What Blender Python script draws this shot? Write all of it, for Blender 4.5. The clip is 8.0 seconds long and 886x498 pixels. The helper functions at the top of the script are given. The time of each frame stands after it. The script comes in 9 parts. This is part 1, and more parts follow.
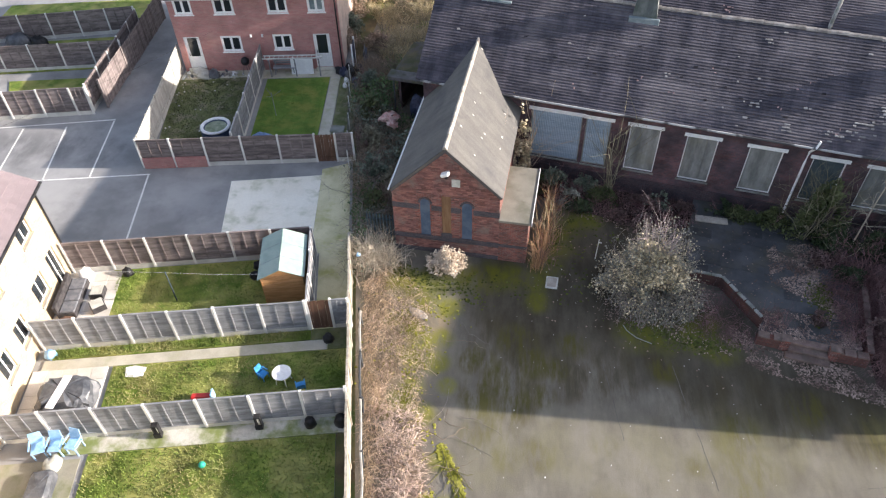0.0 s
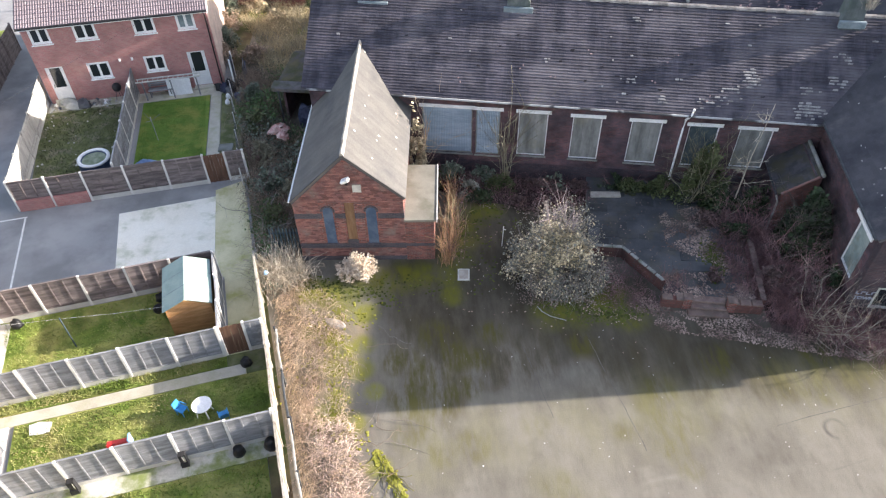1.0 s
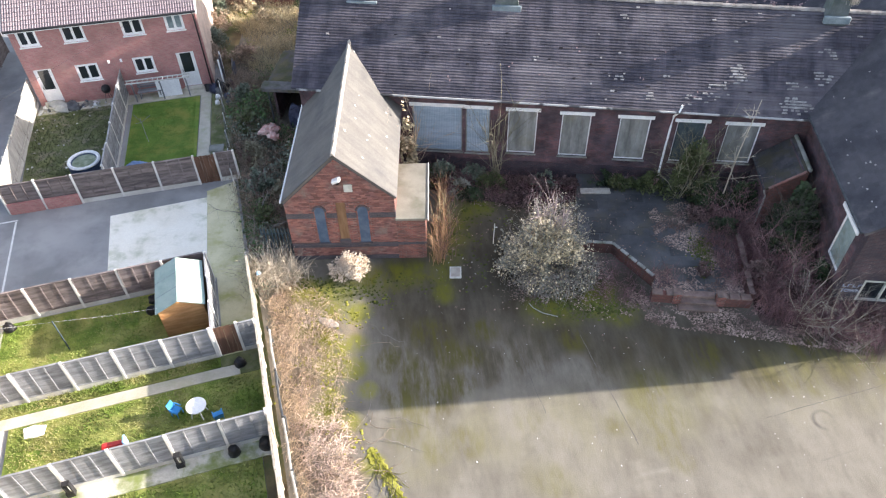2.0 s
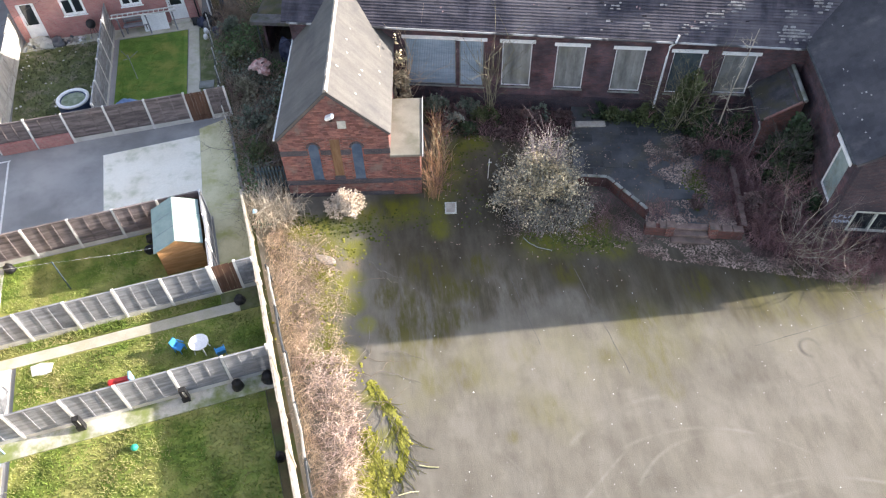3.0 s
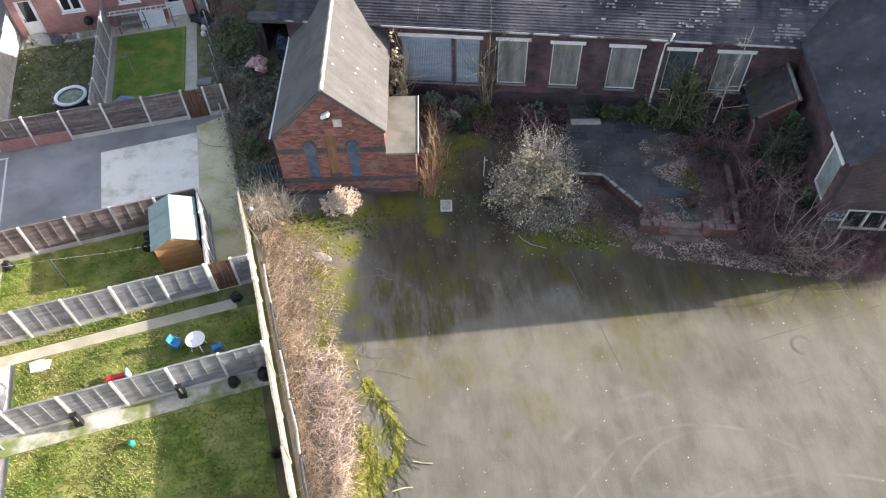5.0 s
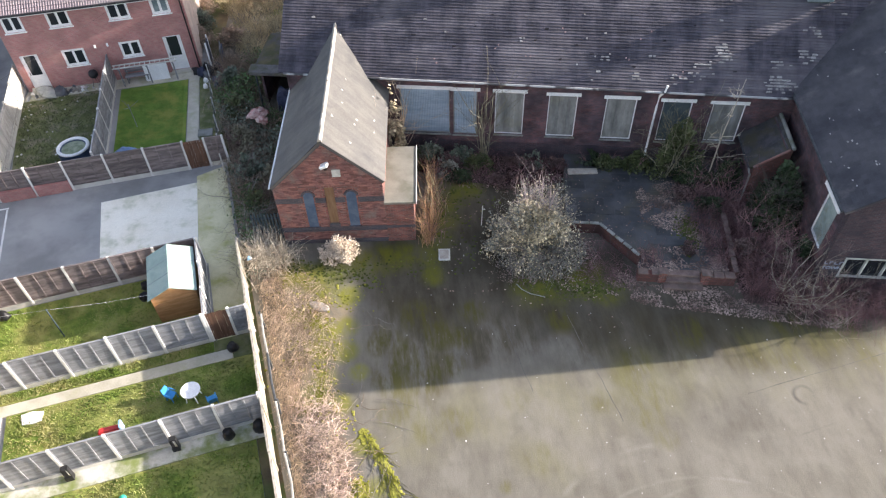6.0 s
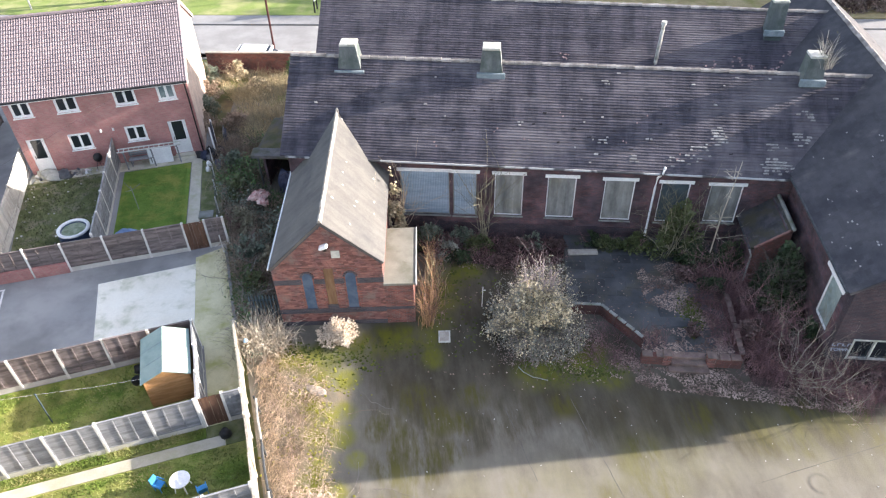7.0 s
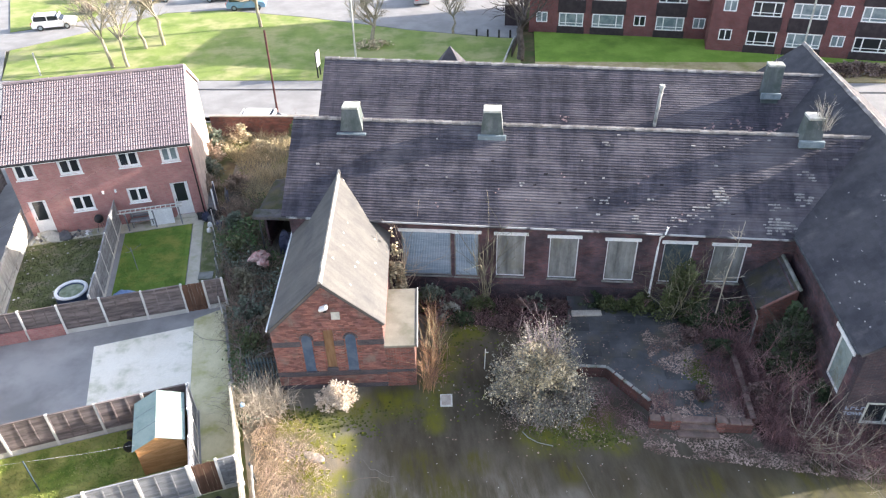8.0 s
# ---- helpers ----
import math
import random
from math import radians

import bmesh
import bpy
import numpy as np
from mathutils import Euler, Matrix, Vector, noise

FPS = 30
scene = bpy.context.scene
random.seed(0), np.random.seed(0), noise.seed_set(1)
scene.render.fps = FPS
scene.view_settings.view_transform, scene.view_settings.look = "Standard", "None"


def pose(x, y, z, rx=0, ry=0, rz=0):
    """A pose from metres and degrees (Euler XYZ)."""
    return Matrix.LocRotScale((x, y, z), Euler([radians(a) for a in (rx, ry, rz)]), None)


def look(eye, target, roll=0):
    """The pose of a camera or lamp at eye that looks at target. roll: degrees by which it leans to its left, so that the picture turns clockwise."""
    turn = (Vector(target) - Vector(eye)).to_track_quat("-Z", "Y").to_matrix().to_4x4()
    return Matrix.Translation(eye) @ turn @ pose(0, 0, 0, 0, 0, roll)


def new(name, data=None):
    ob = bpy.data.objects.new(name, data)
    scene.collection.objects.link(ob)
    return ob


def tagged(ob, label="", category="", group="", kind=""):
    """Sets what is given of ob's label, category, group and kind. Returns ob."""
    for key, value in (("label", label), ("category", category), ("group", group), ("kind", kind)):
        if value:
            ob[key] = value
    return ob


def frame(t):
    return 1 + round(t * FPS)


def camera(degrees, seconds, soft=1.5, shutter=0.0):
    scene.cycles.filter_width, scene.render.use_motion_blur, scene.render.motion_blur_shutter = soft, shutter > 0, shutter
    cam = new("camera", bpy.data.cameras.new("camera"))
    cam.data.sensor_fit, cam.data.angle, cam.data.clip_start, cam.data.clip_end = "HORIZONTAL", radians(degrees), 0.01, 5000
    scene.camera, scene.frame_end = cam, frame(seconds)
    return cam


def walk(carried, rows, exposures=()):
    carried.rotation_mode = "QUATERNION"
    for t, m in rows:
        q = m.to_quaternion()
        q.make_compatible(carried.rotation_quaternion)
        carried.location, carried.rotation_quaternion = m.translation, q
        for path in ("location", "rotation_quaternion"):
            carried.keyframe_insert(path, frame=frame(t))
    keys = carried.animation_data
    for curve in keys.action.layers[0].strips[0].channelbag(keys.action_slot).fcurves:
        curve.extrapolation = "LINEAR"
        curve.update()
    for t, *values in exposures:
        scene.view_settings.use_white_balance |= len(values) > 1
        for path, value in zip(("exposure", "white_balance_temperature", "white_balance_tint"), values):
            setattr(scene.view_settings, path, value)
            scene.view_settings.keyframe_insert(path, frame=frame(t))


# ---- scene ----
cam = camera(64.0, 8.0, soft=1.2)
PATH = [
    (0, (0.083, 0.11, 23.569), (-0.374, 1.458, 22.163), -1.5),
    (0.5, (-0.077, 0.059, 23.549), (-0.294, 1.461, 22.14), -1.5),
    (1, (-0.155, 0.039, 23.561), (-0.347, 1.447, 22.153), -1.2),
    (2.5, (-0.093, -0.074, 23.869), (-0.25, 1.314, 22.438), -1.4),
    (3, (-0.094, -0.087, 23.986), (-0.24, 1.178, 22.444), -1.8),
    (3.5, (-0.076, -0.067, 24.069), (-0.216, 1.126, 22.47), -1.9),
    (4, (-0.023, -0.121, 24.129), (-0.166, 1.079, 22.536), -1.9),
    (5.5, (0.209, -0.035, 24.255), (0.059, 1.263, 22.741), -1.8),
    (6, (0.223, -0.01, 24.251), (0.069, 1.343, 22.787), -1.8),
    (6.5, (0.219, 0.062, 24.204), (0.061, 1.474, 22.797), -1.7),
    (7, (0.203, 0.24, 24.04), (0.038, 1.751, 22.739), -1.7),
    (7.5, (0.199, 0.357, 23.9), (0.028, 1.93, 22.676), -1.7),
    (8, (0.127, 0.482, 23.791), (-0.046, 2.1, 22.627), -1.7),
]
walk(cam, [(t, look(eye, target, roll)) for t, eye, target, roll in PATH],
     exposures=[(0.0, 1.17, 6500, 15), (0.5, 1.39, 6500, 15), (1.0, 1.56, 6500, 15), (2.5, 1.77, 6500, 15), (3.5, 1.45, 6500, 15), (5.5, 1.35, 6500, 15), (6.5, 1.62, 6500, 15), (7.2, 1.78, 6500, 15), (8.0, 1.83, 6500, 15)])

# ---- world and sun ----
SUN_EL, SUN_AZ = 18.1, 16.0          # degrees: height, and turn from +x towards +y
world = bpy.data.worlds.new("sky")
scene.world = world
world.use_nodes = True
wn = world.node_tree.nodes
sky = wn.new("ShaderNodeTexSky")
sky.sky_type = "NISHITA"
sky.sun_disc = False
sky.sun_elevation = radians(SUN_EL)
sky.sun_rotation = radians(90 - SUN_AZ)
sky.air_density, sky.dust_density, sky.ozone_density = 1.0, 1.5, 1.0
wn["Background"].inputs["Strength"].default_value = 0.15
pale = wn.new("ShaderNodeHueSaturation")          # thin cloud pales the blue
pale.inputs["Saturation"].default_value = 0.76
world.node_tree.links.new(sky.outputs["Color"], pale.inputs["Color"])
world.node_tree.links.new(pale.outputs["Color"], wn["Background"].inputs["Color"])

sun_data = bpy.data.lights.new("sun", "SUN")
sun_data.energy, sun_data.angle, sun_data.color = 5.0, radians(0.6), (1.0, 0.93, 0.82)
sun = new("sun", sun_data)
ce = math.cos(radians(SUN_EL))
sun_way = Vector((math.cos(radians(SUN_AZ)) * ce, math.sin(radians(SUN_AZ)) * ce, math.sin(radians(SUN_EL))))
sun.matrix_world = look(sun_way * 100, (0, 0, 0))


# ---- materials ----
def mat(name, a, b, scale=3.0, rough=0.85, bump=0.3, fine=40.0, stain=None, stain_scale=0.6, stain_amount=0.5,
        island=0.0, obj=0.0, metal=0.0, spec=0.3, stretch=(1, 1, 1), ramp=(0.35, 0.65), bump_dist=0.02, turn=0.0):
    """Two tones mixed by coarse noise, fine grain, an optional stain colour, variation by island or by object."""
    m = bpy.data.materials.new(name)
    m.use_nodes = True
    nt = m.node_tree
    n, l = nt.nodes, nt.links
    bsdf = n["Principled BSDF"]
    bsdf.inputs["Roughness"].default_value = rough
    bsdf.inputs["Metallic"].default_value = metal
    bsdf.inputs["Specular IOR Level"].default_value = spec
    geo = n.new("ShaderNodeNewGeometry")
    mp = n.new("ShaderNodeMapping")
    mp.inputs["Scale"].default_value = stretch
    if turn:
        mr = n.new("ShaderNodeMapping")
        mr.inputs["Rotation"].default_value = (0, 0, radians(turn))
        l.new(geo.outputs["Position"], mr.inputs["Vector"])
        l.new(mr.outputs["Vector"], mp.inputs["Vector"])
    else:
        l.new(geo.outputs["Position"], mp.inputs["Vector"])

    def noise_tex(s, detail=4.0, vec=mp.outputs["Vector"]):
        t = n.new("ShaderNodeTexNoise")
        t.inputs["Scale"].default_value = s
        t.inputs["Detail"].default_value = detail
        t.inputs["Roughness"].default_value = 0.6
        l.new(vec, t.inputs["Vector"])
        return t.outputs["Fac"]

    def ramp_of(fac, lo, hi):
        r = n.new("ShaderNodeMapRange")
        r.interpolation_type = "SMOOTHSTEP"
        r.inputs["From Min"].default_value, r.inputs["From Max"].default_value = lo, hi
        l.new(fac, r.inputs["Value"])
        return r.outputs["Result"]

    def mix(fac, ca, cb, kind="MIX"):
        x = n.new("ShaderNodeMix")
        x.data_type, x.blend_type = "RGBA", kind
        for sock, v in ((x.inputs["Factor"], fac), (x.inputs["A"], ca), (x.inputs["B"], cb)):
            if isinstance(v, bpy.types.NodeSocket):
                l.new(v, sock)
            else:
                sock.default_value = v if isinstance(v, (int, float)) else (*v, 1.0)
        return x.outputs["Result"]

    col = mix(ramp_of(noise_tex(scale), *ramp), a, b)
    grain = noise_tex(fine, 3.0)
    gm = n.new("ShaderNodeMapRange")
    gm.inputs["To Min"].default_value, gm.inputs["To Max"].default_value = 0.72, 1.28
    l.new(grain, gm.inputs["Value"])
    hsv = n.new("ShaderNodeHueSaturation")
    l.new(gm.outputs["Result"], hsv.inputs["Value"])
    l.new(col, hsv.inputs["Color"])
    col = hsv.outputs["Color"]
    for amount, sock in ((island, geo.outputs["Random Per Island"]), (obj, None)):
        if amount:
            if sock is None:
                sock = n.new("ShaderNodeObjectInfo").outputs["Random"]
            r = n.new("ShaderNodeMapRange")
            r.inputs["To Min"].default_value, r.inputs["To Max"].default_value = 1 - amount, 1 + amount
            l.new(sock, r.inputs["Value"])
            h = n.new("ShaderNodeHueSaturation")
            l.new(r.outputs["Result"], h.inputs["Value"])
            l.new(col, h.inputs["Color"])
            col = h.outputs["Color"]
    if stain:
        lo = 1 - stain_amount
        col = mix(ramp_of(noise_tex(stain_scale, 6.0, geo.outputs["Position"]), lo - 0.12, lo + 0.12), col, stain)
    l.new(col, bsdf.inputs["Base Color"])
    if bump:
        bp = n.new("ShaderNodeBump")
        bp.inputs["Strength"].default_value, bp.inputs["Distance"].default_value = bump, bump_dist
        l.new(grain, bp.inputs["Height"])
        l.new(bp.outputs["Normal"], bsdf.inputs["Normal"])
    return m


def patches(m, colour, spots, scale=1.2, ragged=0.9, strength=0.85, floor=0.0, draw=0.42):
    """Growth or dirt of its own shape on the ground, or painted shade: soft-edged patches round the given (x, y,
    radius) places.
    """
    nt = m.node_tree
    n, l = nt.nodes, nt.links
    bsdf = n["Principled BSDF"]
    old = bsdf.inputs["Base Color"].links[0].from_socket
    geo = n.new("ShaderNodeNewGeometry")
    total = None
    for x, y, r in spots:
        d = n.new("ShaderNodeVectorMath")
        d.operation = "DISTANCE"
        d.inputs[1].default_value = (x, y, 0)
        l.new(geo.outputs["Position"], d.inputs[0])
        f = n.new("ShaderNodeMapRange")
        f.inputs["From Min"].default_value, f.inputs["From Max"].default_value = 0, r
        f.inputs["To Min"].default_value, f.inputs["To Max"].default_value = 1, 0
        l.new(d.outputs["Value"], f.inputs["Value"])
        if total is None:
            total = f.outputs["Result"]
        else:
            mx = n.new("ShaderNodeMath")
            mx.operation = "MAXIMUM"
            l.new(total, mx.inputs[0])
            l.new(f.outputs["Result"], mx.inputs[1])
            total = mx.outputs[0]
    t = n.new("ShaderNodeTexNoise")
    t.inputs["Scale"].default_value, t.inputs["Detail"].default_value, t.inputs["Roughness"].default_value = scale, 9.0, 0.72
    mr = n.new("ShaderNodeMapping")
    mr.inputs["Rotation"].default_value = (0, 0, radians(-12))
    mp = n.new("ShaderNodeMapping")
    mp.inputs["Scale"].default_value = (1, draw, 1)
    l.new(geo.outputs["Position"], mr.inputs["Vector"])
    l.new(mr.outputs["Vector"], mp.inputs["Vector"])
    l.new(mp.outputs["Vector"], t.inputs["Vector"])
    rg = n.new("ShaderNodeMapRange")
    rg.interpolation_type = "SMOOTHSTEP"
    rg.inputs["From Min"].default_value, rg.inputs["From Max"].default_value = 0.5 - ragged * 0.12, 0.5 + ragged * 0.12
    rg.inputs["To Min"].default_value = floor
    l.new(t.outputs["Fac"], rg.inputs["Value"])
    fo = n.new("ShaderNodeMapRange")
    fo.interpolation_type = "SMOOTHSTEP"
    fo.inputs["From Min"].default_value, fo.inputs["From Max"].default_value = 0.05, 0.7
    fo.inputs["To Max"].default_value = strength
    l.new(total, fo.inputs["Value"])
    r = n.new("ShaderNodeMath")
    r.operation = "MULTIPLY"
    l.new(rg.outputs["Result"], r.inputs[0])
    l.new(fo.outputs["Result"], r.inputs[1])
    x = n.new("ShaderNodeMix")
    x.data_type = "RGBA"
    l.new(r.outputs[0], x.inputs["Factor"])
    l.new(old, x.inputs["A"])
    x.inputs["B"].default_value = (*colour, 1)
    l.new(x.outputs["Result"], bsdf.inputs["Base Color"])
    return m


def streaks(m, stretch, turn=0.0, low=0.7, high=1.3, scale=1.0, detail=3.0):
    """Drawn-out bands that lighten and darken the surface, stretched along one direction."""
    nt = m.node_tree
    n, l = nt.nodes, nt.links
    bsdf = n["Principled BSDF"]
    old = bsdf.inputs["Base Color"].links[0].from_socket
    geo = n.new("ShaderNodeNewGeometry")
    mr, mp = n.new("ShaderNodeMapping"), n.new("ShaderNodeMapping")
    mr.inputs["Rotation"].default_value = (0, 0, radians(turn))
    mp.inputs["Scale"].default_value = stretch
    l.new(geo.outputs["Position"], mr.inputs["Vector"])
    l.new(mr.outputs["Vector"], mp.inputs["Vector"])
    t = n.new("ShaderNodeTexNoise")
    t.inputs["Scale"].default_value, t.inputs["Detail"].default_value, t.inputs["Roughness"].default_value = scale, detail, 0.6
    l.new(mp.outputs["Vector"], t.inputs["Vector"])
    r = n.new("ShaderNodeMapRange")
    r.inputs["From Min"].default_value, r.inputs["From Max"].default_value = 0.3, 0.7
    r.inputs["To Min"].default_value, r.inputs["To Max"].default_value = low, high
    l.new(t.outputs["Fac"], r.inputs["Value"])
    h = n.new("ShaderNodeHueSaturation")
    l.new(r.outputs["Result"], h.inputs["Value"])
    l.new(old, h.inputs["Color"])
    l.new(h.outputs["Color"], bsdf.inputs["Base Color"])
    return m


def tyre_arcs(m, colour, rings, strength=0.3):
    """Faint curved wheel marks: arcs (x, y, radius, width) round a place (px, py, reach), broken up by noise."""
    nt = m.node_tree
    n, l = nt.nodes, nt.links
    bsdf = n["Principled BSDF"]
    geo = n.new("ShaderNodeNewGeometry")
    t = n.new("ShaderNodeTexNoise")
    t.inputs["Scale"].default_value, t.inputs["Detail"].default_value = 0.7, 5.0
    l.new(geo.outputs["Position"], t.inputs["Vector"])
    for x, y, r, w, px, py, reach in rings:
        old = bsdf.inputs["Base Color"].links[0].from_socket
        d = n.new("ShaderNodeVectorMath")
        d.operation = "DISTANCE"
        d.inputs[1].default_value = (x, y, 0)
        l.new(geo.outputs["Position"], d.inputs[0])
        a = n.new("ShaderNodeMath")
        a.operation = "SUBTRACT"
        a.inputs[1].default_value = r
        l.new(d.outputs["Value"], a.inputs[0])
        b = n.new("ShaderNodeMath")
        b.operation = "ABSOLUTE"
        l.new(a.outputs[0], b.inputs[0])
        f = n.new("ShaderNodeMapRange")
        f.inputs["From Min"].default_value, f.inputs["From Max"].default_value = 0, w
        f.inputs["To Min"].default_value, f.inputs["To Max"].default_value = strength, 0
        l.new(b.outputs[0], f.inputs["Value"])
        k = n.new("ShaderNodeMapRange")
        k.inputs["From Min"].default_value, k.inputs["From Max"].default_value = 0.42, 0.6
        l.new(t.outputs["Fac"], k.inputs["Value"])
        near = n.new("ShaderNodeVectorMath")
        near.operation = "DISTANCE"
        near.inputs[1].default_value = (px, py, 0)
        l.new(geo.outputs["Position"], near.inputs[0])
        e = n.new("ShaderNodeMapRange")
        e.inputs["From Min"].default_value, e.inputs["From Max"].default_value = reach * 0.7, reach
        e.inputs["To Min"].default_value, e.inputs["To Max"].default_value = 1, 0
        l.new(near.outputs["Value"], e.inputs["Value"])
        me_ = n.new("ShaderNodeMath")
        me_.operation = "MULTIPLY"
        l.new(k.outputs["Result"], me_.inputs[0])
        l.new(e.outputs["Result"], me_.inputs[1])
        mu = n.new("ShaderNodeMath")
        mu.operation = "MULTIPLY"
        l.new(f.outputs["Result"], mu.inputs[0])
        l.new(me_.outputs[0], mu.inputs[1])
        q = n.new("ShaderNodeMix")
        q.data_type = "RGBA"
        l.new(mu.outputs[0], q.inputs["Factor"])
        l.new(old, q.inputs["A"])
        q.inputs["B"].default_value = (*colour, 1)
        l.new(q.outputs["Result"], bsdf.inputs["Base Color"])


def brick_mat(name, a, b, mortar, rough=0.9, bond=0.225, course=0.075, dirt=None, dirt_amount=0.4):
    """Brickwork in the wall's own plane: x + y runs along the wall, z up."""
    m = bpy.data.materials.new(name)
    m.use_nodes = True
    nt = m.node_tree
    n, l = nt.nodes, nt.links
    bsdf = n["Principled BSDF"]
    bsdf.inputs["Roughness"].default_value = rough
    bsdf.inputs["Specular IOR Level"].default_value = 0.25
    tc = n.new("ShaderNodeTexCoord")
    sp = n.new("ShaderNodeSeparateXYZ")
    l.new(tc.outputs["Object"], sp.inputs[0])
    ad = n.new("ShaderNodeMath")
    l.new(sp.outputs["X"], ad.inputs[0])
    l.new(sp.outputs["Y"], ad.inputs[1])
    cb = n.new("ShaderNodeCombineXYZ")
    l.new(ad.outputs[0], cb.inputs["X"])
    l.new(sp.outputs["Z"], cb.inputs["Y"])
    bt = n.new("ShaderNodeTexBrick")
    bt.inputs["Scale"].default_value = 1.0
    bt.inputs["Brick Width"].default_value, bt.inputs["Row Height"].default_value = bond, course
    bt.inputs["Mortar Size"].default_value = 0.008
    bt.inputs["Mortar Smooth"].default_value = 0.3
    bt.inputs["Color1"].default_value, bt.inputs["Color2"].default_value = (*a, 1), (*b, 1)
    bt.inputs["Mortar"].default_value = (*mortar, 1)
    l.new(cb.outputs[0], bt.inputs["Vector"])
    t = n.new("ShaderNodeTexNoise")
    t.inputs["Scale"].default_value, t.inputs["Detail"].default_value = 1.3, 6.0
    l.new(cb.outputs[0], t.inputs["Vector"])
    r = n.new("ShaderNodeMapRange")
    r.inputs["To Min"].default_value, r.inputs["To Max"].default_value = 0.6, 1.4
    l.new(t.outputs["Fac"], r.inputs["Value"])
    h = n.new("ShaderNodeHueSaturation")
    l.new(bt.outputs["Color"], h.inputs["Color"])
    l.new(r.outputs["Result"], h.inputs["Value"])
    col = h.outputs["Color"]
    if dirt:
        t2 = n.new("ShaderNodeTexNoise")
        t2.inputs["Scale"].default_value, t2.inputs["Detail"].default_value, t2.inputs["Roughness"].default_value = 0.7, 8.0, 0.7
        l.new(tc.outputs["Object"], t2.inputs["Vector"])
        r2 = n.new("ShaderNodeMapRange")
        r2.inputs["From Min"].default_value, r2.inputs["From Max"].default_value = 0.9 - dirt_amount, 1.1 - dirt_amount
        r2.inputs["To Max"].default_value = 0.75
        l.new(t2.outputs["Fac"], r2.inputs["Value"])
        x = n.new("ShaderNodeMix")
        x.data_type = "RGBA"
        l.new(r2.outputs["Result"], x.inputs["Factor"])
        l.new(col, x.inputs["A"])
        x.inputs["B"].default_value = (*dirt, 1)
        col = x.outputs["Result"]
    l.new(col, bsdf.inputs["Base Color"])
    bp = n.new("ShaderNodeBump")
    bp.inputs["Strength"].default_value, bp.inputs["Distance"].default_value = 0.5, 0.01
    bp.invert = True
    l.new(bt.outputs["Fac"], bp.inputs["Height"])
    l.new(bp.outputs["Normal"], bsdf.inputs["Normal"])
    return m


def glass_mat(name, tint=(0.02, 0.025, 0.03)):
    m = bpy.data.materials.new(name)
    m.use_nodes = True
    b = m.node_tree.nodes["Principled BSDF"]
    b.inputs["Base Color"].default_value = (*tint, 1)
    b.inputs["Roughness"].default_value = 0.06
    b.inputs["Specular IOR Level"].default_value = 0.7
    return m


M_EARTH = mat("scrub earth", (0.10, 0.075, 0.045), (0.17, 0.14, 0.07), 0.8, 0.95, 0.6, 18, stain=(0.07, 0.10, 0.03), stain_scale=0.5, stain_amount=0.5)
M_YARD = mat("worn yard tarmac", (0.136, 0.123, 0.099), (0.172, 0.157, 0.128), 1.1, 0.92, 0.45, 38, stain=(0.184, 0.169, 0.141), stain_scale=0.6, stain_amount=0.44, ramp=(0.3, 0.7), stretch=(1, 0.5, 1), turn=-12)
M_TARMAC = mat("parking tarmac", (0.225, 0.224, 0.225), (0.300, 0.299, 0.300), 0.5, 0.9, 0.25, 60, stain=(0.36, 0.355, 0.35), stain_scale=0.3, stain_amount=0.43)
M_ROAD = mat("road tarmac", (0.235, 0.232, 0.230), (0.295, 0.292, 0.290), 0.5, 0.9, 0.2, 40)
M_CONC = mat("pale concrete slab", (0.85, 0.80, 0.68), (0.90, 0.86, 0.75), 0.5, 0.9, 0.25, 30, stain=(0.55, 0.55, 0.39), stain_scale=0.9, stain_amount=0.40)
M_PATH = mat("mossy concrete path", (0.56, 0.52, 0.32), (0.68, 0.63, 0.42), 0.9, 0.92, 0.3, 30, stain=(0.40, 0.39, 0.15), stain_scale=0.8, stain_amount=0.42)
M_PATH2 = mat("garden path concrete", (0.44, 0.41, 0.33), (0.56, 0.53, 0.44), 0.9, 0.92, 0.3, 30, obj=0.08, stain=(0.36, 0.36, 0.24), stain_scale=0.7, stain_amount=0.4)
M_PATIO = mat("pale paving", (0.55, 0.52, 0.47), (0.68, 0.65, 0.6), 0.9, 0.85, 0.25, 30, obj=0.08)
M_LAWN = mat("lawn", (0.095, 0.155, 0.022), (0.200, 0.255, 0.050), 1.3, 0.95, 0.35, 26, stain=(0.31, 0.305, 0.095), stain_scale=0.6, stain_amount=0.49, bump_dist=0.04)
streaks(M_LAWN, (0.8, 0.8, 0.8), 0, 0.68, 1.25, 1.0, 4.0)
M_LAWN_NEAT = mat("neat lawn", (0.095, 0.175, 0.028), (0.150, 0.240, 0.044), 0.9, 0.95, 0.7, 26, stain=(0.24, 0.26, 0.06), stain_scale=0.7, stain_amount=0.45, bump_dist=0.04)
M_COPING = mat("dark worn coping", (0.135, 0.094, 0.082), (0.205, 0.148, 0.128), 2, 0.9, 0.35, 25, obj=0.22, stain=(0.10, 0.085, 0.07), stain_scale=1.5, stain_amount=0.4)
M_COPING_LT = mat("pale grey coping", (0.20, 0.21, 0.195), (0.29, 0.295, 0.275), 2, 0.9, 0.3, 25, obj=0.15, stain=(0.14, 0.155, 0.11), stain_scale=1.5, stain_amount=0.4)
M_BED = mat("pale gritty bed", (0.44, 0.42, 0.36), (0.62, 0.60, 0.54), 1.2, 0.95, 0.3, 20, stain=(0.20, 0.24, 0.08), stain_scale=0.9, stain_amount=0.5)
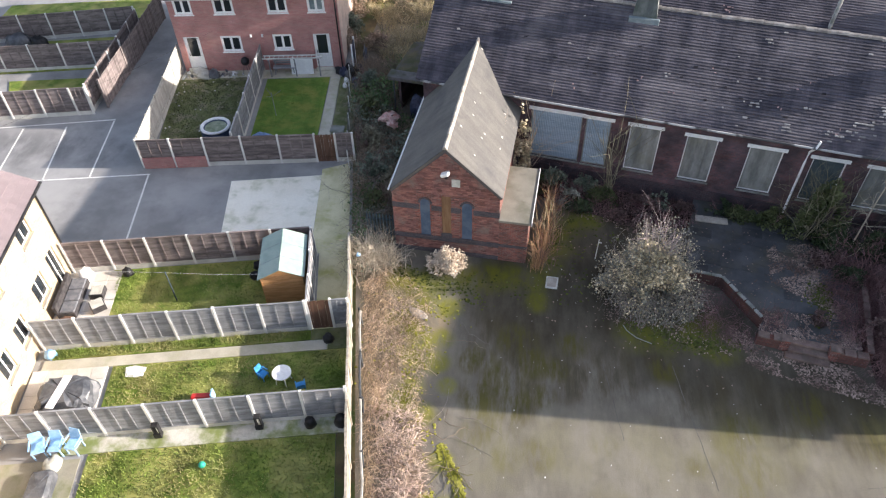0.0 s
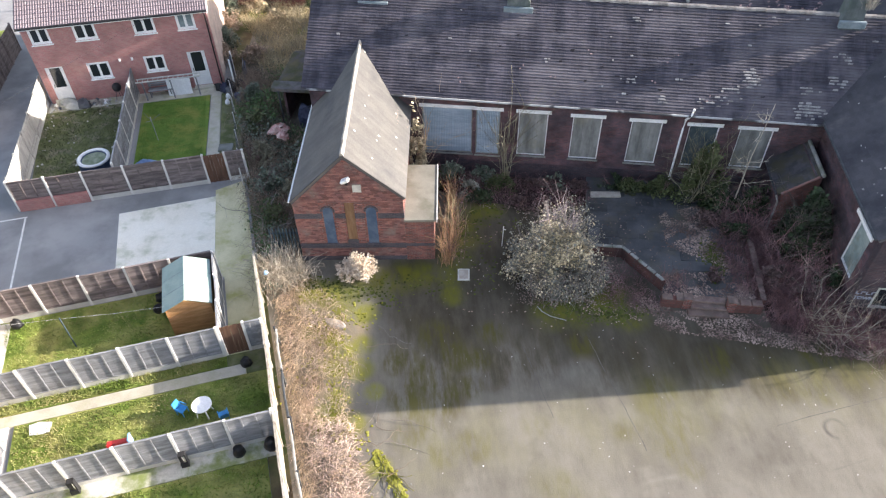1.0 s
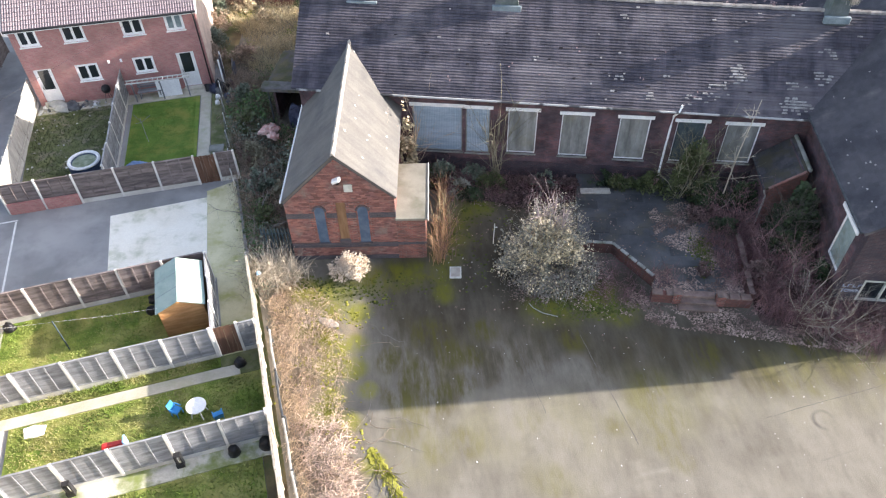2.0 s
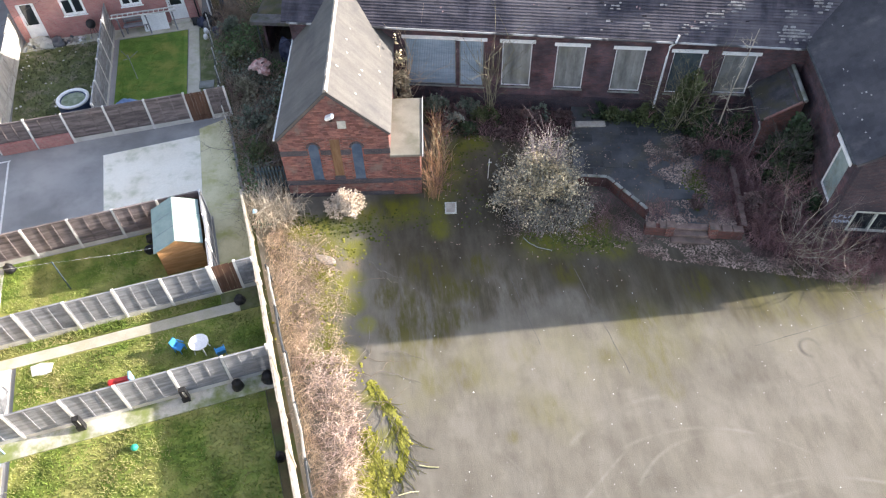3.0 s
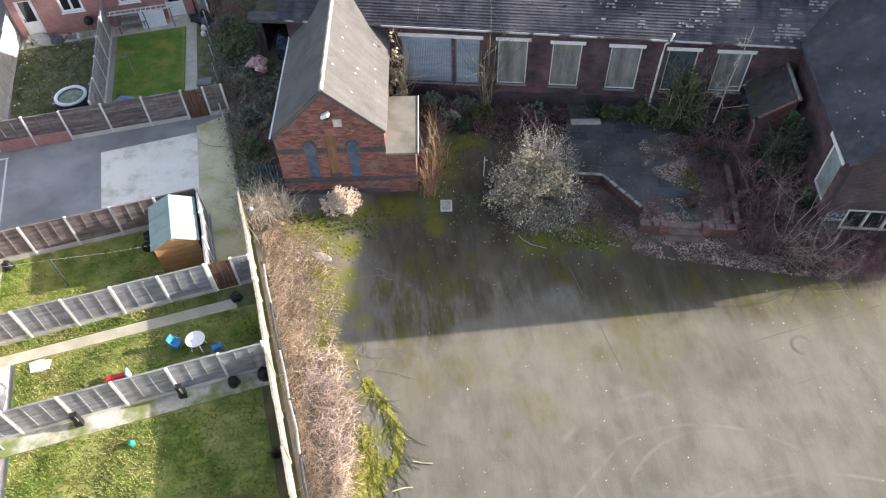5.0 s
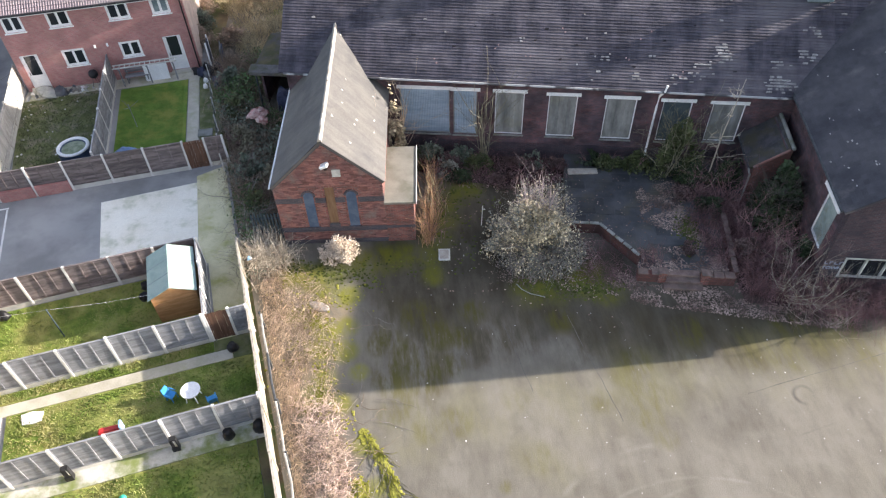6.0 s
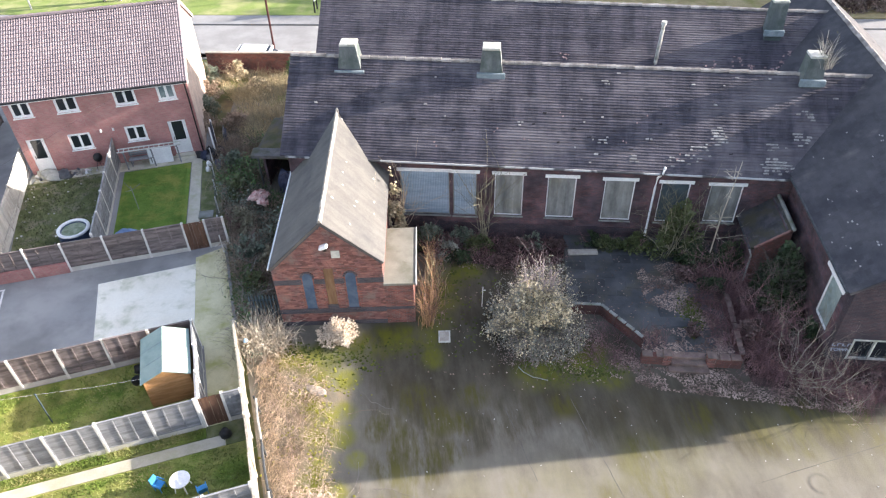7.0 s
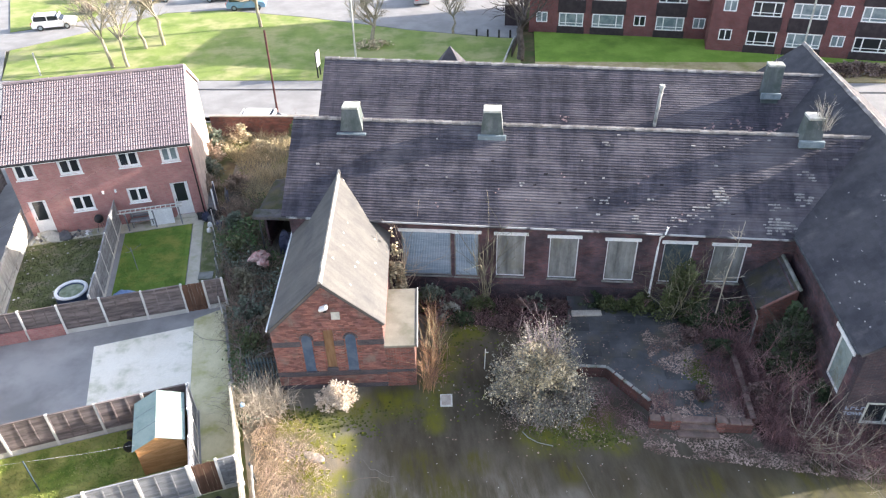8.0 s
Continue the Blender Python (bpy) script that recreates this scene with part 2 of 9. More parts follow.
M_GUTTER = mat("flaking pale gutter paint", (0.08, 0.08, 0.085), (0.42, 0.42, 0.42), 0.35, 0.7, 0.1, 20, ramp=(0.47, 0.53))
M_LAWN2 = mat("weedy lawn", (0.092, 0.112, 0.044), (0.165, 0.180, 0.080), 1.6, 0.95, 0.7, 20, stain=(0.23, 0.21, 0.15), stain_scale=1.3, stain_amount=0.42, bump_dist=0.05)
M_GREEN = mat("park grass", (0.150, 0.215, 0.05), (0.23, 0.29, 0.08), 0.3, 0.95, 0.6, 8, stain=(0.33, 0.33, 0.15), stain_scale=0.35, stain_amount=0.46)
M_GREEN2 = mat("bright mown grass", (0.155, 0.275, 0.035), (0.215, 0.345, 0.055), 0.4, 0.95, 0.6, 8, stain=(0.12, 0.21, 0.03), stain_scale=0.3, stain_amount=0.4)
M_LINE = mat("road marking paint", (0.62, 0.62, 0.6), (0.75, 0.75, 0.73), 3, 0.8, 0.1, 40)
M_TILE = mat("weathered plain roof tiles", (0.050, 0.048, 0.062), (0.097, 0.089, 0.105), 1.3, 0.85, 0.2, 30, stain=(0.145, 0.132, 0.144), stain_scale=0.42, stain_amount=0.42, island=0.16, stretch=(1, 0.14, 0.14), ramp=(0.34, 0.66))
streaks(M_TILE, (0.10, 4.2, 4.2), 0, 0.72, 1.28)
M_TILE2 = mat("grey slate roof", (0.050, 0.049, 0.058), (0.080, 0.077, 0.085), 0.6, 0.8, 0.25, 25, stain=(0.2, 0.185, 0.175), stain_scale=0.5, stain_amount=0.30, island=0.10)
M_LICHEN = mat("lichen patches on tiles", (0.24, 0.23, 0.225), (0.36, 0.345, 0.335), 4, 0.95, 0.4, 40, island=0.2)
M_PANTILE = mat("red-brown concrete pantiles", (0.205, 0.168, 0.178), (0.235, 0.195, 0.203), 0.5, 0.85, 0.15, 30, island=0.05)
M_CHROOF = streaks(mat("coated chapel slates", (0.108, 0.104, 0.100), (0.136, 0.129, 0.120), 0.7, 0.85, 0.2, 14, stain=(0.078, 0.078, 0.079), stain_scale=0.6, stain_amount=0.36, island=0.02), (0.35, 3.0, 0.35), 6.6, 0.86, 1.12)
M_RIDGE = mat("mortared ridge tiles", (0.22, 0.195, 0.18), (0.36, 0.33, 0.305), 2.5, 0.9, 0.3, 30, obj=0.25)
M_FELT = mat("felted flat roof", (0.20, 0.19, 0.155), (0.255, 0.245, 0.205), 0.8, 0.9, 0.2, 30, stain=(0.15, 0.145, 0.11), stain_scale=1.0, stain_amount=0.4)
M_BRICK_OLD = brick_mat("old red brick", (0.28, 0.098, 0.075), (0.12, 0.055, 0.050), (0.24, 0.205, 0.185), dirt=(0.095, 0.055, 0.052), dirt_amount=0.42)
M_BRICK_PIECE = mat("hand-made red bricks", (0.180, 0.092, 0.084), (0.260, 0.122, 0.102), 2.2, 0.9, 0.3, 30, stain=(0.215, 0.165, 0.150), stain_scale=1.4, stain_amount=0.40, island=0.36)
M_BRICK_PIER = brick_mat("crumbling orange-red brick", (0.190, 0.075, 0.062), (0.125, 0.055, 0.048), (0.12, 0.095, 0.086), dirt=(0.060, 0.040, 0.038), dirt_amount=0.46)
M_BRICK_SOOT = brick_mat("soot-blackened brick", (0.095, 0.058, 0.062), (0.058, 0.044, 0.052), (0.105, 0.098, 0.105), dirt=(0.045, 0.040, 0.050), dirt_amount=0.45)
M_BRICK_MAIN = brick_mat("sooty red brick", (0.165, 0.076, 0.076), (0.098, 0.055, 0.061), (0.125, 0.112, 0.115), dirt=(0.054, 0.047, 0.058), dirt_amount=0.52)
streaks(M_BRICK_MAIN, (0.9, 0.9, 1.6), 0, 0.55, 1.55, 1.0, 5.0)
M_BRICK_BLUE = brick_mat("blue engineering brick", (0.06, 0.06, 0.075), (0.09, 0.08, 0.09), (0.13, 0.12, 0.12))
M_BRICK_NEW = brick_mat("new red-brown brick", (0.46, 0.215, 0.200), (0.38, 0.172, 0.162), (0.40, 0.30, 0.275), dirt=(0.49, 0.30, 0.255), dirt_amount=0.36)
# pinkish brick paled so that the gables look fully sunlit
M_BRICK_SUNPALE = brick_mat("pinkish gable brick paled for sunlight", (0.66, 0.52, 0.44), (0.56, 0.43, 0.36), (0.62, 0.54, 0.47))
M_BRICK_FLAT = brick_mat("flats red brick", (0.21, 0.080, 0.078), (0.16, 0.063, 0.062), (0.18, 0.125, 0.12))
M_BRICK_BUFF = brick_mat("buff brick", (0.52, 0.41, 0.27), (0.45, 0.345, 0.225), (0.47, 0.41, 0.33))
M_PVC = mat("white plastic", (0.80, 0.80, 0.80), (0.88, 0.88, 0.87), 2, 0.4, 0.0, 20, spec=0.5)
M_WHITE = mat("white painted timber", (0.78, 0.78, 0.78), (0.87, 0.87, 0.86), 3, 0.7, 0.2, 30)
M_BLACK = mat("black plastic", (0.012, 0.012, 0.013), (0.03, 0.03, 0.032), 4, 0.5, 0.1, 30)
M_IRON = mat("dark painted iron", (0.04, 0.045, 0.05), (0.07, 0.075, 0.08), 5, 0.6, 0.2, 40)
M_LEADF = mat("lead flashing", (0.17, 0.215, 0.235), (0.26, 0.305, 0.325), 2, 0.6, 0.2, 20)
M_STACK = mat("rendered grey chimney", (0.095, 0.110, 0.115), (0.155, 0.170, 0.172), 1.5, 0.9, 0.3, 25, stain=(0.075, 0.095, 0.088), stain_scale=1.6, stain_amount=0.48, stretch=(1.5, 1.5, 0.35))
M_CAP = mat("pale concrete cap", (0.44, 0.44, 0.40), (0.56, 0.555, 0.51), 3, 0.9, 0.3, 30, stain=(0.28, 0.29, 0.24), stain_scale=2.0, stain_amount=0.42)
M_BOARD = mat("grey metal window sheeting", (0.205, 0.208, 0.200), (0.300, 0.300, 0.285), 1.4, 0.5, 0.15, 12, stain=(0.26, 0.25, 0.20), stain_scale=0.9, stain_amount=0.36, stretch=(1, 1, 0.5))
streaks(M_BOARD, (2.5, 2.5, 0.35), 0, 0.62, 1.30)
M_DECK = mat("worn patio concrete", (0.26, 0.245, 0.195), (0.37, 0.35, 0.285), 0.9, 0.92, 0.3, 30, stain=(0.20, 0.205, 0.12), stain_scale=0.9, stain_amount=0.45)
M_BOARD_BLUE = mat("blue-grey steel shutter", (0.27, 0.35, 0.43), (0.42, 0.51, 0.59), 0.8, 0.45, 0.15, 12, stretch=(0.4, 1, 2.2))
M_CHBLUE = mat("blue painted window board", (0.05, 0.085, 0.14), (0.085, 0.125, 0.185), 2, 0.6, 0.1, 20)
M_CHPLY = mat("weathered plywood board", (0.17, 0.10, 0.055), (0.24, 0.15, 0.085), 2, 0.8, 0.2, 20, stretch=(3, 3, 0.4))
M_POST = mat("concrete fence post", (0.62, 0.61, 0.58), (0.74, 0.73, 0.70), 2, 0.9, 0.25, 35, obj=0.08)
M_GRAVELB = mat("concrete gravel board", (0.50, 0.485, 0.44), (0.62, 0.605, 0.56), 1.2, 0.9, 0.25, 35, obj=0.1)
M_PANEL_BR = mat("brown lap fence panel", (0.140, 0.116, 0.112), (0.235, 0.196, 0.188), 1.5, 0.85, 0.4, 25, obj=0.28, stretch=(1, 1, 5))
M_PANEL_GR = mat("grey weathered lap fence panel", (0.205, 0.208, 0.218), (0.300, 0.304, 0.315), 1.5, 0.85, 0.4, 25, obj=0.15, stretch=(1, 1, 5))
# lighter fence boards: the sun on the side fence is put into the colour
M_PANEL_SUN = mat("fence boards paled for sunlight", (0.40, 0.38, 0.34), (0.52, 0.50, 0.46), 1.5, 0.85, 0.4, 25, obj=0.1, stretch=(4, 4, 1))
M_FENCE_TAN = mat("faded tan fence capping", (0.31, 0.275, 0.22), (0.43, 0.39, 0.325), 1.5, 0.85, 0.4, 25, obj=0.15, stretch=(4, 4, 1))
M_GATE = mat("brown timber gate", (0.105, 0.055, 0.036), (0.16, 0.09, 0.06), 2, 0.8, 0.3, 25, stretch=(4, 4, 0.6))
M_SHEDWOOD = mat("orange-brown shed boards", (0.50, 0.25, 0.095), (0.62, 0.34, 0.15), 1.5, 0.75, 0.3, 25, stretch=(1, 1, 6), obj=0.06)
M_SHEDFELT = mat("green mineral felt", (0.25, 0.345, 0.315), (0.32, 0.41, 0.375), 1.5, 0.85, 0.2, 40)
M_GLASS = glass_mat("dark window glass")
M_GLASS_LT = mat("pale curtained glass", (0.16, 0.21, 0.23), (0.30, 0.35, 0.36), 1.2, 0.12, 0.0, 10, spec=0.6)
M_RENDER_DK = mat("dark hung panels", (0.034, 0.026, 0.030), (0.055, 0.042, 0.046), 2, 0.7, 0.2, 30)
M_STONE = mat("worn coping stone", (0.30, 0.27, 0.235), (0.40, 0.37, 0.32), 2, 0.9, 0.35, 25, obj=0.15)
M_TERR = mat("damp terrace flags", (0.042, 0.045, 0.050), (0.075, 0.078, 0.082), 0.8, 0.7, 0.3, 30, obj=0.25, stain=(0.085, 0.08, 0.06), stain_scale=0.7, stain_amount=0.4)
M_MOSSROOF = mat("mossy lean-to roof", (0.055, 0.060, 0.025), (0.10, 0.09, 0.05), 1.2, 0.95, 0.5, 20, stain=(0.075, 0.07, 0.075), stain_scale=0.8, stain_amount=0.45)


# ---- mesh helpers ----
def part(name, bm, material, parent, label=""):
    """Links a bmesh as one mesh object under a thing or a part (or at top level)."""
    me = bpy.data.meshes.new(name)
    bm.to_mesh(me)
    bm.free()
    for m in material if isinstance(material, (list, tuple)) else [material]:
        me.materials.append(m)
    ob = new(name, me)
    ob.parent = parent
    return tagged(ob, label)


def share(name, me, parent, m, label=""):
    """Another object on the same mesh, at the local pose m under parent."""
    ob = new(name, me)
    ob.parent = parent
    ob.matrix_basis = m
    return tagged(ob, label)


def thing(name, m, label, category, group="", kind=""):
    ob = new(name)
    ob.empty_display_size = 0.2
    ob.matrix_basis = m
    return tagged(ob, label, category, group, kind)


def box(bm, x0, y0, z0, x1, y1, z1, mi=0):
    vs = [bm.verts.new(p) for p in ((x0, y0, z0), (x1, y0, z0), (x1, y1, z0), (x0, y1, z0), (x0, y0, z1), (x1, y0, z1), (x1, y1, z1), (x0, y1, z1))]
    for f in ((3, 2, 1, 0), (4, 5, 6, 7), (0, 1, 5, 4), (1, 2, 6, 5), (2, 3, 7, 6), (3, 0, 4, 7)):
        bm.faces.new([vs[i] for i in f]).material_index = mi
    return vs


def boxes(*bs, bevel=0.0):
    bm = bmesh.new()
    for b in bs:
        box(bm, *b)
    if bevel:
        bmesh.ops.bevel(bm, geom=bm.edges[:], offset=bevel, segments=1, affect="EDGES")
    return bm


def prism(bm, pts, z0, z1, mi=0):
    """An upright prism over a polygon of (x, y)."""
    if sum(a[0] * b[1] - b[0] * a[1] for a, b in zip(pts, pts[1:] + pts[:1])) < 0:
        pts = pts[::-1]
    lo = [bm.verts.new((x, y, z0)) for x, y in pts]
    hi = [bm.verts.new((x, y, z1)) for x, y in pts]
    bm.faces.new(hi).material_index = mi
    bm.faces.new(lo[::-1]).material_index = mi
    for i in range(len(pts)):
        j = (i + 1) % len(pts)
        bm.faces.new((lo[i], lo[j], hi[j], hi[i])).material_index = mi


def slab_of(name, pts, z0, z1, material, label="", category="", kind="structure"):
    bm = bmesh.new()
    prism(bm, list(pts), z0, z1)
    ob = part(name, bm, material, None)
    return tagged(ob, label, category, "", kind)


def extrude_y(bm, prof, y0, y1, mi=0):
    """A profile of (x, z), counter-clockwise seen from -y, run from y0 to y1."""
    a = [bm.verts.new((x, y0, z)) for x, z in prof]
    b = [bm.verts.new((x, y1, z)) for x, z in prof]
    bm.faces.new(a).material_index = mi
    bm.faces.new(b[::-1]).material_index = mi
    for i in range(len(prof)):
        j = (i + 1) % len(prof)
        bm.faces.new((a[j], a[i], b[i], b[j])).material_index = mi


def cyl(bm, x, y, z0, z1, r0, r1=None, n=12, mi=0):
    r1 = r0 if r1 is None else r1
    lo = [bm.verts.new((x + r0 * math.cos(2 * math.pi * i / n), y + r0 * math.sin(2 * math.pi * i / n), z0)) for i in range(n)]
    hi = [bm.verts.new((x + r1 * math.cos(2 * math.pi * i / n), y + r1 * math.sin(2 * math.pi * i / n), z1)) for i in range(n)]
    bm.faces.new(lo[::-1]).material_index = mi
    bm.faces.new(hi).material_index = mi
    for i in range(n):
        j = (i + 1) % n
        bm.faces.new((lo[i], lo[j], hi[j], hi[i])).material_index = mi


def tube(bm, pts, r, n=6):
    """A round bar through the points."""
    pts = [Vector(p) for p in pts]
    rings = []
    for i, p in enumerate(pts):
        d = (pts[min(i + 1, len(pts) - 1)] - pts[max(i - 1, 0)]).normalized()
        u = d.orthogonal().normalized()
        if abs(d.z) < 0.99:
            u = d.cross(Vector((0, 0, 1))).normalized()
        w = d.cross(u)
        rings.append([bm.verts.new(p + (u * math.cos(2 * math.pi * k / n) + w * math.sin(2 * math.pi * k / n)) * r) for k in range(n)])
    for a, b in zip(rings, rings[1:]):
        for k in range(n):
            j = (k + 1) % n
            bm.faces.new((a[k], a[j], b[j], b[k]))
    bm.faces.new(rings[0][::-1])
    bm.faces.new(rings[-1])


def mesh_of(name, verts, faces, material, parent=None, label="", smooth=False):
    me = bpy.data.meshes.new(name)
    me.from_pydata(verts, [], faces)
    for m in material if isinstance(material, (list, tuple)) else [material]:
        me.materials.append(m)
    if smooth:
        me.shade_smooth()
    ob = new(name, me)
    ob.parent = parent
    return tagged(ob, label)


class Soup:
    """Loose geometry gathered for one mesh."""

    def __init__(self):
        self.v, self.f = [], []

    def add(self, verts, faces):
        k = len(self.v)
        self.v.extend(verts)
        self.f.extend([tuple(i + k for i in f) for f in faces])

    def stem(self, pts, r0, r1, n=3):
        """A tapered stem through the points."""
        k, last = len(self.v), len(pts) - 1
        for i, p in enumerate(pts):
            a, b = pts[max(i - 1, 0)], pts[min(i + 1, last)]
            dx, dy, dz = b[0] - a[0], b[1] - a[1], b[2] - a[2]
            ln = math.sqrt(dx * dx + dy * dy + dz * dz) or 1
            dx, dy, dz = dx / ln, dy / ln, dz / ln
            ux, uy, uz = (dy, -dx, 0) if abs(dz) < 0.95 else (1, 0, 0)
            ul = math.sqrt(ux * ux + uy * uy) or 1
            ux, uy = ux / ul, uy / ul
            wx, wy, wz = dy * uz - dz * uy, dz * ux - dx * uz, dx * uy - dy * ux
            r = r0 + (r1 - r0) * i / last
            for q in range(n):
                c, s = math.cos(2 * math.pi * q / n) * r, math.sin(2 * math.pi * q / n) * r
                self.v.append((p[0] + ux * c + wx * s, p[1] + uy * c + wy * s, p[2] + uz * c + wz * s))
        for i in range(last):
            for q in range(n):
                j = (q + 1) % n
                self.f.append((k + i * n + q, k + i * n + j, k + (i + 1) * n + j, k + (i + 1) * n + q))

    def leaf(self, p, size, rng, flat=0.0):
        """A folded leaf of four points at a random turn."""
        a = rng.uniform(0, 6.283)
        t = rng.uniform(-1, 1) * (1 - flat)
        ca, sa, ct, st = math.cos(a), math.sin(a), math.cos(t), math.sin(t)
        d = (ca * ct, sa * ct, st)
        s = (-sa, ca, rng.uniform(-0.5, 0.5) * (1 - flat))
        x, y, z = p
        h, w = size, size * 0.45
        self.add([(x, y, z), (x + d[0] * h * 0.5 + s[0] * w, y + d[1] * h * 0.5 + s[1] * w, z + d[2] * h * 0.5 + s[2] * w),
                  (x + d[0] * h, y + d[1] * h, z + d[2] * h - 0.1 * h),
                  (x + d[0] * h * 0.5 - s[0] * w, y + d[1] * h * 0.5 - s[1] * w, z + d[2] * h * 0.5 - s[2] * w)], [(0, 1, 2, 3)])

    def mesh(self, name, material, parent=None, label="", smooth=False):
        return mesh_of(name, self.v, self.f, material, parent, label, smooth)


def tiles(soup, a, b, c, d, across, gauge, lip=0.025, rng=random, ripple=0.012, cover=0.96):
    """Courses of single tiles on the slope a (eave start), b (eave end), c (ridge end), d (ridge start)."""
    a, b, c, d = (Vector(p) for p in (a, b, c, d))
    up = (d - a)
    nrm = (b - a).cross(d - a).normalized()
    rows = max(1, int(up.length / gauge))
    for i in range(rows):
        s0, s1 = i / rows, min((i + 1.25) / rows, 1.0)
        l0, r0 = a.lerp(d, s0), b.lerp(c, s0)
        l1, r1 = a.lerp(d, s1), b.lerp(c, s1)
        cols = max(1, int((r0 - l0).length / across))
        for j in range(-(i % 2), cols):
            shift = 0.5 * (i % 2)
            t0, t1 = max(0, (j + shift) / cols), min(1, (j + shift + cover) / cols)
            if t0 >= t1:
                continue
            h = lip + rng.uniform(-1, 1) * ripple
            p = [l0.lerp(r0, t0) + nrm * h, l0.lerp(r0, t1) + nrm * (h + rng.uniform(-1, 1) * ripple * 0.4), l1.lerp(r1, t1) + nrm * 0.004, l1.lerp(r1, t0) + nrm * 0.004,
                 l0.lerp(r0, t0) - nrm * 0.01, l0.lerp(r0, t1) - nrm * 0.01]
            soup.add([tuple(q) for q in p], [(0, 1, 2, 3), (4, 5, 1, 0)])


def sheet(bm, a, b, c, d, thick, mi=0):
    """A sloping board between four corners, counter-clockwise from above, thick downwards."""
    a, b, c, d = (Vector(p) for p in (a, b, c, d))
    nrm = (b - a).cross(d - a).normalized() * thick
    hi = [bm.verts.new(p) for p in (a, b, c, d)]
    lo = [bm.verts.new(p - nrm) for p in (a, b, c, d)]
    bm.faces.new(hi).material_index = mi
    bm.faces.new(lo[::-1]).material_index = mi
    for i in range(4):
        j = (i + 1) % 4
        bm.faces.new((lo[i], lo[j], hi[j], hi[i])).material_index = mi


GA = radians(22.5)                     # turn of the estate's gardens


def uv(u, v):
    """Garden coordinates (along the fences, across them) to the world's x, y."""
    return (u * math.cos(GA) - v * math.sin(GA), u * math.sin(GA) + v * math.cos(GA))


def guv(u, v, z=0.0, turn=0.0):
    x, y = uv(u, v)
    return pose(x, y, z, 0, 0, 22.5 + turn)


# ---- ground ----
slab_of("ground", [(-700, -600), (700, -600), (700, 900), (-700, 900)], -0.6, -0.06, M_EARTH, "rough earth and scrub ground", "ground")
# damp, algae-black ground along the old buildings, with their shade painted in
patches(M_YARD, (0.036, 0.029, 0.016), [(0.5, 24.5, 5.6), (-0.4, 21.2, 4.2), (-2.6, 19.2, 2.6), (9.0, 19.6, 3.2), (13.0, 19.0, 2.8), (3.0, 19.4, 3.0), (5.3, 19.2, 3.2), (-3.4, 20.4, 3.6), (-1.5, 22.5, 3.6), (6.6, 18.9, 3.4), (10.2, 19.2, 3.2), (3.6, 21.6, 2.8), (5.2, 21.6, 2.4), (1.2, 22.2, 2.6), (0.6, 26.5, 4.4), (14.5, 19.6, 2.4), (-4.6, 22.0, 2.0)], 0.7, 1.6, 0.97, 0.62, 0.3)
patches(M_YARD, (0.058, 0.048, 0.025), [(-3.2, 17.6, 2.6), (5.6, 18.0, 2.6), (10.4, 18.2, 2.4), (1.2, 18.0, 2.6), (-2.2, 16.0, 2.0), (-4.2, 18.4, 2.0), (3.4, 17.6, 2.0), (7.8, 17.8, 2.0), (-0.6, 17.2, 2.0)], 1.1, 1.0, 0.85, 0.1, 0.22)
streaks(M_YARD, (0.9, 0.2, 1), -12, 0.85, 1.15, 1.0, 6.0)
streaks(M_YARD, (4.0, 0.9, 1), -12, 0.94, 1.06, 1.0, 3.0)
# moss in the joints and hollows: darkened for shade first, then paler for sun
patches(M_YARD, (0.074, 0.067, 0.014), [(-3.17, 16.25, 1.5), (-3.76, 15.4, 1.3), (-4.3, 16.9, 1.2), (-2.11, 17.5, 1.3), (-2.25, 15.4, 1.2), (-1.4, 16.0, 0.9), (-1.2, 17.4, 0.9), (-0.76, 18.8, 1.0), (-3.0, 18.4, 1.3), (8.4, 18.4, 1.2), (12.4, 19.0, 1.2), (3.0, 18.6, 1.0), (6.0, 16.8, 1.0)], 2.0, 0.9, 0.95, 0.0, 0.22)
patches(M_YARD, (0.115, 0.105, 0.030), [(-2.75, 14.1, 1.2), (-0.98, 13.5, 1.1), (-2.15, 13.1, 1.0), (-3.4, 13.6, 1.0), (-3.3, 14.6, 1.0), (6.2, 15.2, 1.7), (5.7, 16.0, 1.2), (6.2, 14.3, 1.1), (6.8, 13.4, 0.7), (4.6, 14.9, 0.9), (0.96, 11.06, 0.4), (10.85, 17.7, 1.5), (12.1, 17.5, 1.3), (13.7, 18.4, 1.3), (15.6, 18.0, 1.4),
                                       (14.6, 18.9, 1.3), (2.2, 12.2, 1.0), (11.0, 4.6, 1.4), (17.5, 11.2, 1.2), (1.2, 14.6, 0.8)], 2.0, 1.0, 0.62, 0.05, 0.22)
patches(M_YARD, (0.108, 0.112, 0.010), [(4.4, 20.6, 1.2), (3.6, 20.7, 1.0), (-2.5, 27.0, 1.2), (-2.8, 23.0, 1.3), (-2.6, 24.4, 1.4), (-2.4, 26.0, 1.5), (-3.0, 22.0, 1.3), (-3.8, 22.0, 1.4), (-4.9, 21.6, 1.5), (-6.0, 21.2, 1.5), (4.2, 21.0, 1.7), (3.0, 20.5, 1.5), (1.8, 20.2, 1.4), (5.0, 20.4, 1.3), (-7.2, 20.7, 1.5), (-1.4, 26.8, 1.3), (-2.6, 20.8, 1.0), (-2.7, 25.2, 1.3)], 1.4, 1.4, 1.0, 0.1, 0.5)
